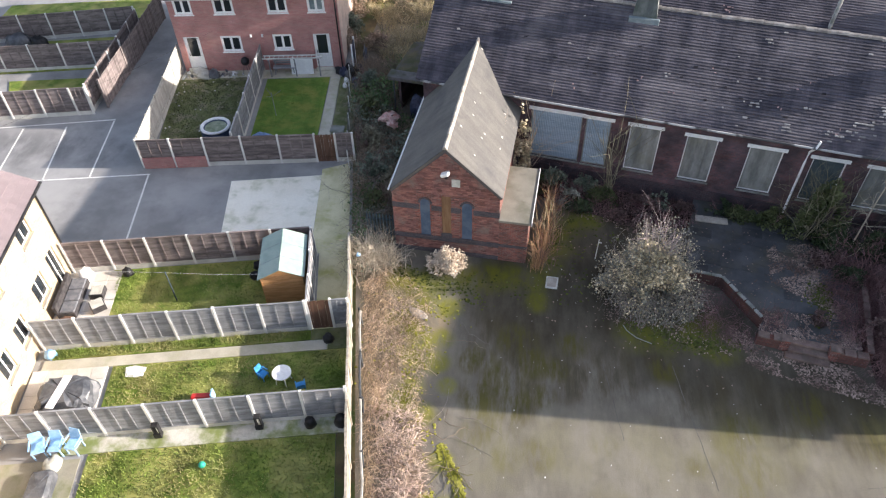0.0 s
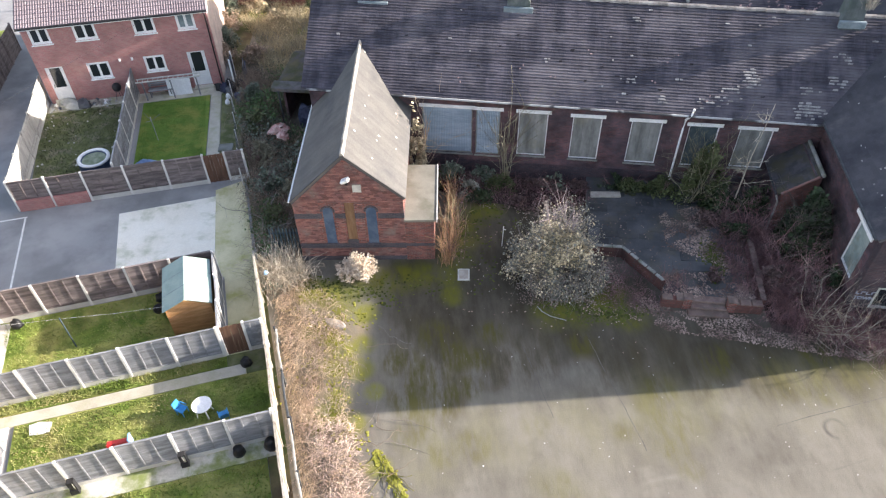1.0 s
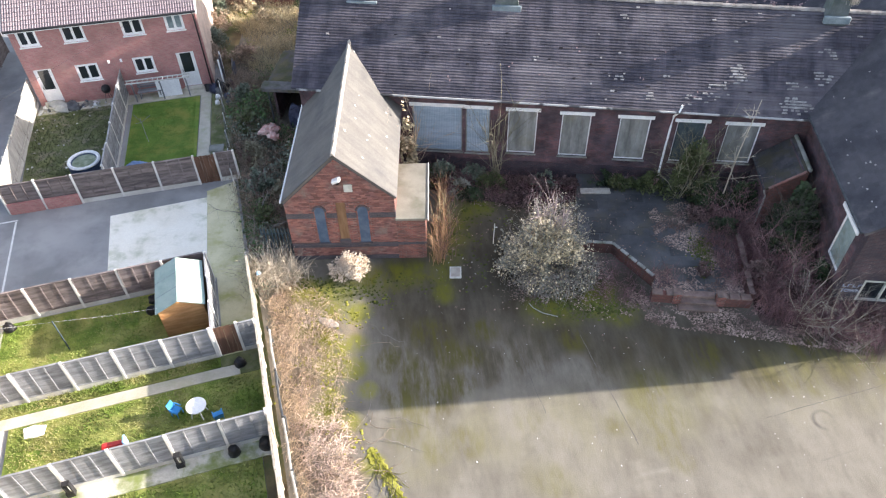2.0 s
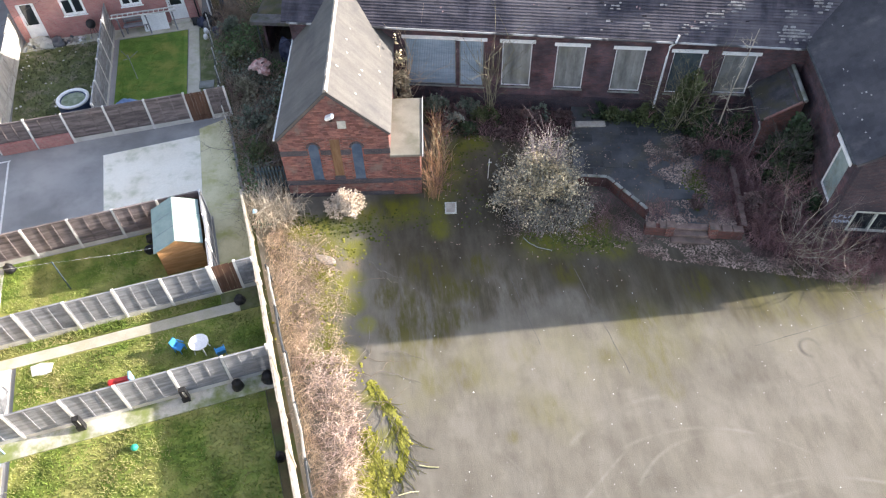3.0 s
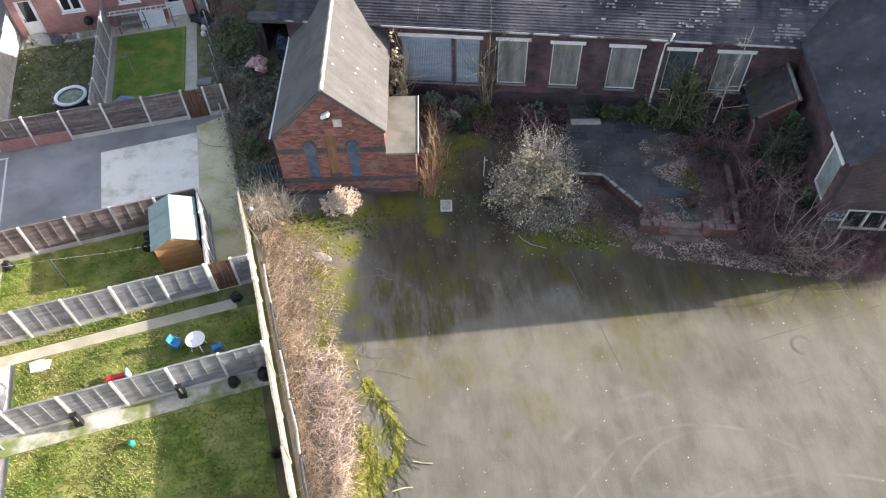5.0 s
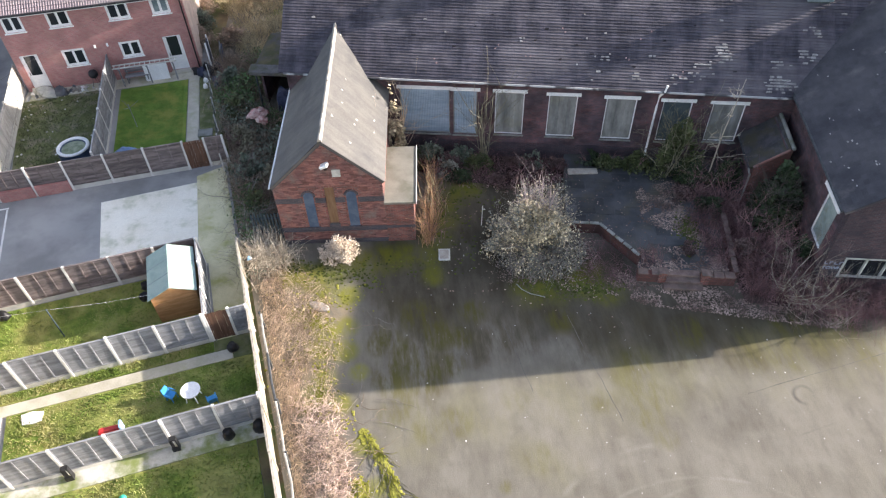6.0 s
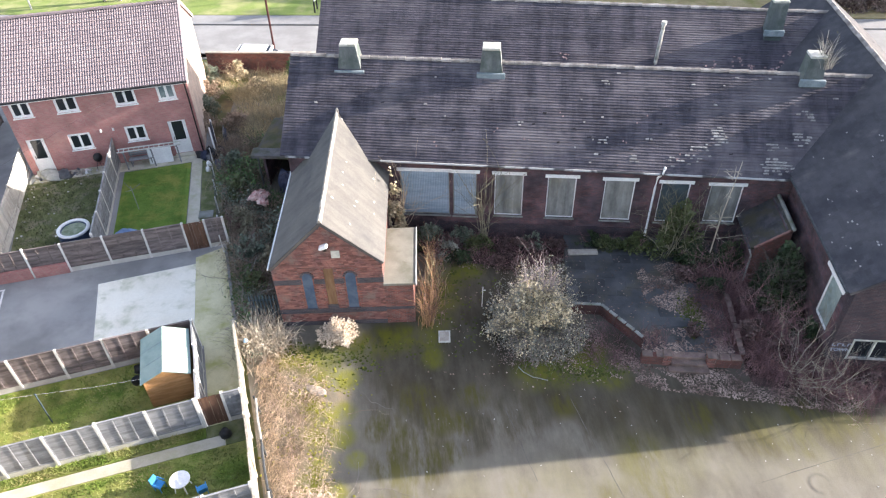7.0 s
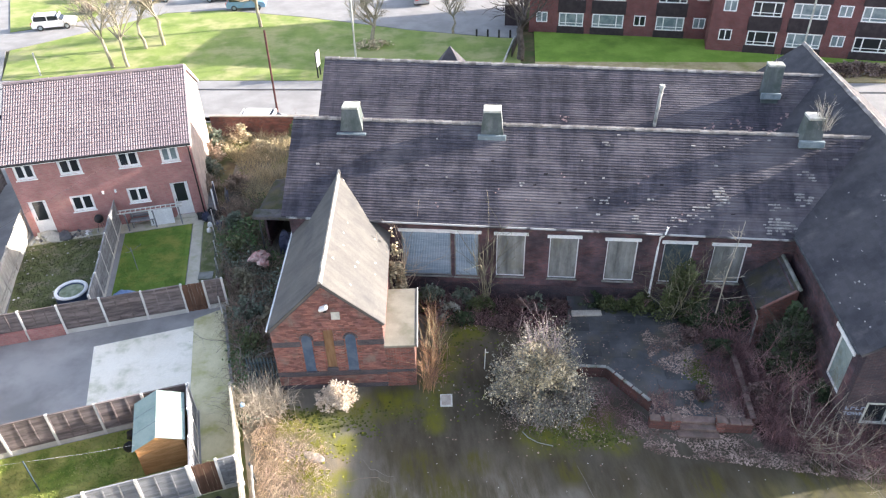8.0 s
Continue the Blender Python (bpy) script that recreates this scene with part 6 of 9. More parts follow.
def fence(p0, ang, widths, material, label, kind="lap", top=1.8, posts=True, dwarf=(), gates=(), board=True, post_mat=None):
    """A run of panels from p0. dwarf: panels that stand on a brick plinth; gates: plank gates."""
    t = thing("garden_fence", pose(p0[0], p0[1], 0, 0, 0, ang), label, "fence")
    pm = boxes((-0.055, -0.055, 0, 0.055, 0.055, top + 0.06), bevel=0.012)
    pmesh = bpy.data.meshes.new("post")
    pm.to_mesh(pmesh)
    pm.free()
    pmesh.materials.append(post_mat or M_POST)
    x = 0.0
    if posts:
        share("post", pmesh, t, pose(0, 0, random.uniform(-0.03, 0.02)))
    for i, w in enumerate(widths):
        inner = w - 0.11
        z0 = 0.7 if i in dwarf else (0.06 if i in gates else (0.27 if board else 0.05))
        me, board_me, spots = panel_mesh("gate" if i in gates else kind, inner, z0, top)
        mt = M_GATE if i in gates else material
        both = []
        for q in (me, board_me):
            k = ("m", mt.name, q.name)
            if k not in FENCE_MESH:
                FENCE_MESH[k] = q.copy()
                FENCE_MESH[k].materials.append(mt)
            both.append(FENCE_MESH[k])
        pn = share("gate" if i in gates else "fence_panel", both[0], t, pose(x + 0.055, 0, random.uniform(-0.02, 0.02), random.uniform(-1, 1)), "brown plank gate" if i in gates else "")
        for bx_, bz_ in spots:
            share("board", both[1], pn, pose(bx_, 0, bz_ + random.uniform(-0.004, 0.004), 0, random.uniform(-0.25, 0.25)))
        if i in dwarf:
            part("dwarf_wall", boxes((x + 0.06, -0.11, 0, x + w - 0.06, 0.11, 0.66), bevel=0.01), M_BRICK_NEW, t, "red brick dwarf wall")
        elif board and i not in gates:
            part("gravel_board", boxes((x + 0.05, -0.03, 0, x + w - 0.05, 0.03, 0.26)), M_GRAVELB, t)
        x += w
        if posts:
            share("post", pmesh, t, pose(x, 0, random.uniform(-0.03, 0.02), random.uniform(-0.8, 0.8), random.uniform(-0.8, 0.8)))
    return t


fence((-14.23, 27.86), 199.5, [0.92, 1.1, 1.93, 1.93, 2.0, 1.75, 1.75], M_PANEL_BR, "brown lap-panel garden fence with concrete posts", dwarf=(5, 6), gates=(1,))
fence((-23.5, 35.1), 288.8, [1.9] * 5, M_PANEL_GR, "grey lap-panel fence between two gardens")
fence((-28.55, 33.6), 290.6, [1.95] * 5 + [0.3], M_PANEL_SUN, "garden side fence with sunlight in its pale boards", kind="gate", post_mat=M_PANEL_SUN)
fence(uv(-15.45, 24.12), 22.5, [1.86] * 6, M_PANEL_BR, "brown lap-panel fence along the parking court")
fence(uv(-4.27, 19.62), 112.5, [1.5, 1.5, 1.45], M_PANEL_GR, "grey side fence behind the shed")
fence(uv(-15.4, 19.6), 22.5, [1.84] * 6 + [1.05, 0.72], M_PANEL_GR, "grey weathered lap-panel fence with a plank gate", gates=(6,))
fence(uv(-15.5, 15.22), 22.5, [1.87] * 6 + [1.65], M_PANEL_GR, "grey weathered lap-panel fence with concrete posts")
fence(uv(-10.2, 9.03), 22.5, [1.9] * 4, M_PANEL_GR, "grey weathered lap-panel fence with concrete posts")
fence(uv(-2.58, 2.0), 112.5, [1.83] * 11 + [1.6], M_FENCE_TAN, "faded tan capped boundary fence beside dead brambles", kind="cap", top=1.55, post_mat=M_FENCE_TAN, board=False)
# far gardens beyond the parking court
fence((-44.0, 22.2), 22.8, [1.9] * 7 + [0.85], M_PANEL_BR, "dark brown lap-panel garden fence")
fence((-46.5, 27.3), 22.0, [1.9] * 8, M_PANEL_BR, "dark brown lap-panel garden fence")
fence((-49.8, 29.9), 25.5, [1.9] * 9, M_PANEL_BR, "dark brown lap-panel garden fence")
fence((-31.15, 27.95), 107.5, [1.9] * 5, M_PANEL_BR, "brown lap-panel side fence")
fence((-30.55, 28.5), 106.5, [1.9] * 6, M_PANEL_BR, "dark close-boarded fence along the drive", kind="gate", top=1.9, board=False, post_mat=M_PANEL_BR)
for k, (pts, lab) in enumerate((([(-36.0, 26.1), (-31.3, 28.3), (-32.2, 31.6), (-38.5, 29.2)], "small green back lawn"), ([(-40.5, 29.5), (-33.2, 32.5), (-34.3, 36.6), (-42.0, 33.2)], "small green back lawn"), ([(-44.5, 33.3), (-34.6, 38.0), (-36, 42), (-46, 38)], "small green back lawn"))):
    slab_of("lawn_" + str(7 + k), pts, -0.1, 0.05, M_LAWN, lab, "lawn")

# wire fence beside the lawn path
wire = thing("wire_fence", guv(-2.8, 30.6), "low wire fence with thin pale posts", "fence")
for i in range(6):
    bm = bmesh.new()
    cyl(bm, 0, i * 1.75, 0, 1.15, 0.035, n=6)
    part("post", bm, M_POST, wire)
for z in (0.4, 0.75, 1.1):
    bm = bmesh.new()
    tube(bm, [(0, 0, z), (0, 8.75, z)], 0.012, 4)
    part("wire", bm, M_IRON, wire)
# old leaning rail on the school side of the boundary
rail = thing("boundary_rail", guv(-2.12, 2.0), "old grey timber rail on leaning posts", "fence")
for i in range(9):
    bm = bmesh.new()
    tube(bm, [(0, i * 2.2, 0), (random.uniform(-0.08, 0.08), i * 2.2, 1.15)], 0.045, 6)
    part("post", bm, M_IRON, rail)
M_RAIL = mat("weathered grey rail", (0.24, 0.23, 0.21), (0.34, 0.33, 0.31), 3, 0.85, 0.3, 30)
for i in range(8):
    bm = bmesh.new()
    tube(bm, [(0, i * 2.2 + 0.02, 1.05 + random.uniform(-0.05, 0.05)), (random.uniform(-0.06, 0.06), i * 2.2 + 1.1, 1.03), (0, i * 2.2 + 2.16, 1.05 + random.uniform(-0.05, 0.05))], 0.05, 6)
    part("rail", bm, M_RAIL if i % 3 else M_IRON, rail)
# palisade beside the chapel
pal = thing("palisade_fence", pose(-11.2, 22.35, 0, 0, 0, 8), "blue-green steel palisade fence", "fence")
M_PAL = mat("blue-green steel", (0.035, 0.055, 0.070), (0.060, 0.085, 0.100), 4, 0.6, 0.2, 30)
for i in range(9):
    bm = bmesh.new()
    extrude_y(bm, [(i * 0.155, 0.05), (i * 0.155 + 0.07, 0.05), (i * 0.155 + 0.07, 1.65), (i * 0.155 + 0.035, 1.75), (i * 0.155, 1.65)], -0.015, 0.015)
    part("pale", bm, M_PAL, pal)
for z in (0.4, 1.35):
    part("rail", boxes((-0.03, 0.017, z, 1.38, 0.05, z + 0.06)), M_PAL, pal)
# the street wall at the back of the overgrown plot
bwall = thing("boundary_wall", pose(-21.95, 47.1, 0, 0, 0, 2), "red-brick boundary wall with dead grass before it", "wall", kind="structure")
part("brickwork", boxes((0, 0, 0, 10.4, 0.22, 1.6)), M_BRICK_OLD, bwall)
part("coping", boxes((-0.03, -0.04, 1.602, 10.43, 0.26, 1.68), bevel=0.015), M_STONE, bwall)

# ---- shed ----
shed = thing("garden_shed", guv(-5.42, 21.25), "orange-brown wooden shed with pale green felt roof", "shed")
bm = bmesh.new()
gable(bm, -0.86, 0.86, 0.05, 1.72, 0, 2.12, 0.0, 0.05)
gable(bm, -0.86, 0.86, 0.05, 1.72, 0, 2.12, 2.25, 2.3)
box(bm, -0.86, 0.052, 0.05, -0.81, 2.248, 1.72)
box(bm, 0.81, 0.052, 0.05, 0.86, 2.248, 1.72)
part("wall", bm, M_SHEDWOOD, shed)
for i in range(13):
    z = 0.08 + i * 0.125
    part("board", boxes((-0.875, -0.016, z, 0.875, -0.002, z + 0.118)), M_SHEDWOOD, shed)
for x in (-0.9, 0.84):
    part("corner_trim", boxes((x, -0.03, 0.05, x + 0.06, 0.02, 1.72)), M_SHEDWOOD, shed)
bm = bmesh.new()
sheet(bm, (-1.0, -0.15, 1.70), (0, -0.15, 2.2), (0, 2.45, 2.2), (-1.0, 2.45, 1.70), 0.03)
sheet(bm, (0, -0.15, 2.2), (1.0, -0.15, 1.70), (1.0, 2.45, 1.70), (0, 2.45, 2.2), 0.03)
part("roof", bm, M_SHEDFELT, shed, "pale green mineral felt roof")
part("bargeboard", boxes((-0.06, -0.17, 2.02, 0.06, -0.15, 2.16)), M_SHEDWOOD, shed)
for yy in (0.7, 1.55):
    bm = bmesh.new()
    sheet(bm, (-1.005, yy, 1.705), (0, yy, 2.205), (0, yy + 0.02, 2.205), (-1.005, yy + 0.02, 1.705), 0.008)
    sheet(bm, (0, yy, 2.205), (1.005, yy, 1.705), (1.005, yy + 0.02, 1.705), (0, yy + 0.02, 2.205), 0.008)
    part("felt_seam", bm, M_LEADF, shed)

# ---- garden things ----
M_BLUE = mat("blue plastic", (0.03, 0.22, 0.50), (0.05, 0.28, 0.58), 4, 0.45, 0.1, 20, spec=0.5)
M_SKYBL = mat("pale blue plastic", (0.25, 0.47, 0.74), (0.34, 0.55, 0.80), 4, 0.5, 0.1, 20, spec=0.5)
M_RED = mat("red plastic", (0.55, 0.03, 0.03), (0.62, 0.06, 0.05), 4, 0.45, 0.1, 20, spec=0.5)
M_BLUEGREY = mat("faded blue sheet", (0.13, 0.21, 0.38), (0.20, 0.29, 0.46), 4, 0.6, 0.2, 12)
M_DKBLUE = mat("dark blue vinyl", (0.03, 0.05, 0.10), (0.05, 0.075, 0.14), 4, 0.5, 0.1, 20)
M_TARP = mat("dark grey tarpaulin", (0.06, 0.065, 0.075), (0.12, 0.125, 0.135), 3, 0.45, 0.4, 8, spec=0.5)
M_PINK = mat("pink crumpled cloth", (0.60, 0.30, 0.27), (0.78, 0.58, 0.52), 4, 0.85, 0.5, 12)
M_GREENB = mat("green plastic", (0.02, 0.35, 0.22), (0.04, 0.45, 0.30), 4, 0.45, 0.1, 20)
M_RATTAN = mat("dark rattan", (0.035, 0.032, 0.035), (0.07, 0.065, 0.066), 5, 0.75, 0.4, 30)
M_CUSH = mat("grey cushion", (0.13, 0.135, 0.15), (0.19, 0.195, 0.21), 4, 0.9, 0.3, 30)


def ring(bm, r_in, r_out, z0, z1, n=28, lumpy=0.0):
    rows = []
    for i in range(n):
        a = 2 * math.pi * i / n
        k = 1 + lumpy * math.sin(5 * a)
        c, s = math.cos(a) * k, math.sin(a) * k
        m = (r_in + r_out) / 2
        rows.append([bm.verts.new(p) for p in ((r_out * c, r_out * s, z0), (r_out * c, r_out * s, z1 - 0.05), (m * c, m * s, z1), (r_in * c, r_in * s, z1 - 0.05), (r_in * c, r_in * s, z0))])
    for i in range(n):
        a, b = rows[i], rows[(i + 1) % n]
        for k in range(4):
            bm.faces.new((a[k], b[k], b[k + 1], a[k + 1]))
        bm.faces.new((a[4], b[4], b[0], a[0]))


tub = thing("inflatable_hot_tub", pose(-22.6, 27.75, 0.05), "round dark inflatable hot tub with white rim", "hot tub")
bm = bmesh.new()
ring(bm, 0.62, 0.84, 0, 0.66)
part("wall", bm, M_DKBLUE, tub)
bm = bmesh.new()
ring(bm, 0.67, 0.84, 0.64, 0.76)
part("rim", bm, M_PVC, tub, "white rim")
bm = bmesh.new()
cyl(bm, 0, 0, 0.03, 0.6, 0.63, n=28)
part("cover", bm, mat("faded green cover", (0.16, 0.20, 0.12), (0.30, 0.33, 0.24), 3, 0.6, 0.3, 12), tub, "sagging green cover with puddles")


def soft_sq(v, p):
    return math.copysign(abs(v) ** p, v)


def mound(name, m, rx, ry, h, material, label, category, seed=0, rough=0.18, n=14, square=1.0):
    """A draped or heaped shape with an uneven skin."""
    rng = random.Random(seed)
    bm = bmesh.new()
    rows = []
    for j in range(6):
        f = j / 5
        r = math.cos(f * math.pi / 2) ** (0.6 * square) if f < 1 else 0.0
        z = h * math.sin(f * math.pi / 2)
        if j == 5:
            rows.append([bm.verts.new((0, 0, h))])
        else:
            rows.append([bm.verts.new((rx * r * soft_sq(math.cos(2 * math.pi * i / n), square) * rng.uniform(1 - rough, 1 + rough), ry * r * soft_sq(math.sin(2 * math.pi * i / n), square) * rng.uniform(1 - rough, 1 + rough), z * rng.uniform(1 - rough, 1 + rough))) for i in range(n)])
    for a, b in zip(rows, rows[1:]):
        for i in range(n):
            k = (i + 1) % n
            bm.faces.new((a[i], a[k], b[k], b[i]) if len(b) > 1 else (a[i], a[k], b[0]))
    bm.faces.new(rows[0][::-1])
    ob = part(name, bm, material, None, label)
    if square == 1.0:
        ob.data.shade_smooth()
    ob.matrix_basis = m
    return tagged(ob, label, category)


mound("pool_cover", pose(-19.75, 27.75, 0.05, 0, 0, 20), 0.75, 0.5, 0.62, M_BLUEGREY, "blue plastic sheet heaped by the fence", "plastic sheet", 3)
g_ = random.Random(44)
for i in range(16):
    a_ = g_.random()
    x_, y_ = -28.0 + 3.6 * a_ + g_.gauss(0, 0.2), 33.0 + 1.15 * a_ + g_.gauss(0, 0.22)
    mound("rubble_lump", pose(x_, y_, 0.03, 0, 0, g_.uniform(0, 180)), g_.uniform(0.1, 0.3), g_.uniform(0.08, 0.2), g_.uniform(0.08, 0.25), (M_CAP, M_PVC, M_STONE, M_TARP)[i % 4], "pale lump of rubble and rubbish by the house wall", "rubble", 400 + i, 0.4, 8)
mound("rubbish_heap", pose(-27.0, 33.3, 0.03), 0.9, 0.45, 0.35, M_CAP, "heap of pale rubble and bags by the door", "rubbish", 4, 0.4)
mound("rubbish_bag", pose(-26.2, 33.4, 0.03), 0.4, 0.35, 0.4, M_TARP, "dark rubbish bag by the house wall", "bag", 5, 0.3)
mound("crumpled_cloth", pose(-13.4, 31.0, 0.75, 0, 0, 30), 0.55, 0.3, 0.4, M_PINK, "crumpled pink cloth caught on brambles", "cloth", 6, 0.45)
mound("crumpled_cloth", pose(-13.05, 30.6, 0.7, 0, 0, -30), 0.4, 0.25, 0.3, M_PINK, "crumpled pink cloth caught on brambles", "cloth", 7, 0.45)

bbq = thing("kettle_barbecue", guv(-8.9, 39.7), "black kettle barbecue against the house wall", "barbecue")
bbq.matrix_basis = pose(-24.35, 34.35, 0.03)
bm = bmesh.new()
bmesh.ops.create_uvsphere(bm, u_segments=14, v_segments=8, radius=0.27)
bmesh.ops.translate(bm, verts=bm.verts[:], vec=(0, 0, 0.82))
part("bowl", bm, M_BLACK, bbq)
for k in range(3):
    bm = bmesh.new()
    tube(bm, [(0.12 * math.cos(2.1 * k), 0.12 * math.sin(2.1 * k), 0.62), (0.3 * math.cos(2.1 * k), 0.3 * math.sin(2.1 * k), 0)], 0.015, 5)
    part("leg", bm, M_IRON, bbq)

bench = thing("garden_bench", pose(-22.0, 35.0, 0.03, 0, 0, 18.3), "grey wooden bench against the house", "bench")
for i in range(4):
    part("seat_slat", boxes((-0.7, -0.2 + i * 0.11, 0.42, 0.7, -0.11 + i * 0.11, 0.45)), M_PANEL_GR, bench)
for i in range(3):
    part("back_slat", boxes((-0.7, 0.24, 0.55 + i * 0.13, 0.7, 0.265, 0.64 + i * 0.13)), M_PANEL_GR, bench)
for x in (-0.62, 0.56):
    for y in (-0.18, 0.18):
        part("leg", boxes((x, y, 0, x + 0.06, y + 0.06, 0.42 if y < 0 else 0.95)), M_PANEL_GR, bench)
ladder = thing("ladder", pose(-22.9, 34.1, 1.32, 0, 0, 18.3), "aluminium ladder lying along the top of a frame", "ladder")
for y in (0, 0.36):
    part("rail", boxes((0, y, 0, 3.7, y + 0.04, 0.07)), M_POST, ladder)
for i in range(13):
    part("rung", boxes((0.1 + i * 0.29, 0.041, 0.02, 0.13 + i * 0.29, 0.359, 0.05)), M_POST, ladder)
lfr = thing("timber_frame", pose(-22.9, 34.1, 0, 0, 0, 18.3), "grey timber frame holding a ladder", "frame")
for x in (0.3, 1.9, 3.4):
    part("post", boxes((x, 0.1, 0.03, x + 0.07, 0.17, 1.318)), M_PANEL_GR, lfr)
    part("bearer", boxes((x, -0.05, 1.25, x + 0.07, 0.095, 1.318)), M_PANEL_GR, lfr)
wp = thing("white_board", pose(-20.9, 35.15, 0.03, -12, 0, 18.3), "white board leaning against the house", "board")
part("board", boxes((-0.65, 0, 0.0, 0.75, 0.03, 1.05), bevel=0.008), M_PVC, wp)
for i, (x, y, s) in enumerate(((-17.8, 35.9, 0.5), (-17.3, 35.2, 0.35), (-18.0, 36.3, 0.4), (-17.0, 34.6, 0.3), (-17.55, 36.5, 0.45))):
    mound("bin_bag" if i % 2 else "plant_pot", pose(x, y, 0.03), s * 0.6, s * 0.6, s, M_DKBLUE if i % 2 else M_BLACK, "dark bag heaped beside the house corner" if i % 2 else "dark lumpy planter beside the house corner", "bag" if i % 2 else "planter", 20 + i, 0.2, 10)
bx = thing("storage_box", pose(-15.85, 28.75, 0.05, 0, 0, 19), "cream plastic storage box by the fence", "box")
part("body", boxes((-0.3, -0.22, 0, 0.3, 0.22, 0.42), bevel=0.02), M_CAP, bx)
part("lid", boxes((-0.33, -0.25, 0.422, 0.33, 0.25, 0.5), bevel=0.02), M_PVC, bx)
gas = thing("utility_panel", pose(-17.55, 37.3, 0, 0, 0, 18.3), "dark sheets stacked against the gable", "sheets")
part("sheet", boxes((0, 0, 0, 0.06, 1.1, 0.9), bevel=0.01), M_TARP, gas)
part("sheet", boxes((0.1, 0.2, 0, 0.15, 1.0, 0.75), bevel=0.01), M_DKBLUE, gas)


def airer(x, y, h, name, label):
    """A thin rotary washing line, folded out."""
    t = thing(name, pose(x, y, 0.05, 0, 0, 30), label, "washing line")
    bm = bmesh.new()
    tube(bm, [(0, 0, 0), (0, 0, h)], 0.02, 6)
    part("pole", bm, M_PANEL_GR, t)
    for k in range(3):
        bm = bmesh.new()
        a = 2.1 * k
        tube(bm, [(0, 0, h - 0.25), (0.55 * math.cos(a), 0.55 * math.sin(a), h + 0.05)], 0.012, 4)
        part("arm", bm, M_PANEL_GR, t)


airer(-20.35, 30.5, 1.55, "rotary_airer", "thin folded rotary washing line on the lawn")
wl = thing("washing_line", guv(-10.33, 21.8), "white washing line on a green steel post", "washing line")
bm = bmesh.new()
tube(bm, [(0, 0, 0.05), (0, 0, 1.9)], 0.03, 6)
part("post", bm, M_PAL, wl)
bm = bmesh.new()
tube(bm, [(-4.6, 0.5, 1.95), (0, 0, 1.85), (2.1, -0.2, 1.72), (4.1, -0.42, 1.75)], 0.004, 4)
part("line", bm, M_PVC, wl)


def round_table(m, r, h, material, label):
    t = thing("garden_table", m, label, "table")
    bm = bmesh.new()
    cyl(bm, 0, 0, h - 0.035, h, r, r, 24)
    bmesh.ops.bevel(bm, geom=[e for e in bm.edges if len(e.link_faces) == 2 and e.calc_face_angle(0) > 1], offset=0.01, segments=1, affect="EDGES")
    part("tabletop", bm, material, t)
    for k in range(4):
        a = math.pi / 4 + k * math.pi / 2
        bm = bmesh.new()
        tube(bm, [(r * 0.55 * math.cos(a), r * 0.55 * math.sin(a), h - 0.04), (r * 0.85 * math.cos(a), r * 0.85 * math.sin(a), 0)], 0.025, 6)
        part("leg", bm, material, t)


def plastic_chair(m, material, label, group, s=1.0):
    t = thing("plastic_chair", m, label, "chair", group)
    part("seat", boxes((-0.24 * s, -0.24 * s, 0.40 * s, 0.24 * s, 0.22 * s, 0.44 * s), bevel=0.02), material, t)
    bm = bmesh.new()
    sheet(bm, (-0.24 * s, 0.2 * s, 0.42 * s), (0.24 * s, 0.2 * s, 0.42 * s), (0.2 * s, 0.34 * s, 0.9 * s), (-0.2 * s, 0.34 * s, 0.9 * s), 0.03)
    part("backrest", bm, material, t)
    for x in (-0.22, 0.18):
        for y in (-0.22, 0.18):
            part("leg", boxes((x * s, y * s, 0, (x + 0.04) * s, (y + 0.04) * s, 0.4 * s)), material, t)
        part("armrest", boxes(((x + (-0.04 if x < 0 else 0.04)) * s, -0.2 * s, 0.60 * s, (x + (0.02 if x < 0 else 0.1)) * s, 0.26 * s, 0.64 * s), bevel=0.01), material, t)


round_table(pose(-11.35, 13.68, 0.05), 0.38, 0.62, M_PVC, "round white plastic garden table")
plastic_chair(pose(-12.2, 13.6, 0.05, 0, 0, 75), M_BLUE, "small bright blue plastic chair on the lawn", "blue chairs on the lawn", 0.72)
plastic_chair(pose(-10.5, 13.55, 0.05, 0, 0, 215), M_BLUE, "small bright blue plastic chair on the lawn", "blue chairs on the lawn", 0.72)
toy = thing("toy_slide", pose(-14.0, 12.0, 0.05, 0, 0, 20), "low red plastic toy slide with blue end", "toy")
part("slide", boxes((-0.45, -0.14, 0.1, 0.35, 0.14, 0.3), bevel=0.06), M_RED, toy)
part("end_frame", boxes((0.36, -0.17, 0, 0.46, 0.17, 0.5), bevel=0.03), M_SKYBL, toy)
wb = tagged(slab_of("white_sheet", [(-17.85, 12.4), (-17.6, 12.0), (-17.2, 12.1), (-16.95, 12.25), (-17.05, 12.65), (-17.5, 12.6)], 0.052, 0.09, M_PVC, "white plastic sheet lying on the grass", "plastic sheet"), kind="")
del wb["kind"]
bm = bmesh.new()
bmesh.ops.create_uvsphere(bm, u_segments=14, v_segments=10, radius=0.13)
ball = part("ball", bm, M_GREENB, None, "green and white ball on the lawn")
ball.data.shade_smooth()
ball.matrix_basis = pose(-12.51, 9.48, 0.17)
tagged(ball, "", "ball")

# patio suite and covered furniture
sofa = thing("rattan_sofa", guv(-14.75, 22.4), "dark rattan corner sofa with grey cushions", "sofa")
part("base", boxes((-0.55, -1.2, 0.06, 0.25, 0.9, 0.36), bevel=0.02), M_RATTAN, sofa)
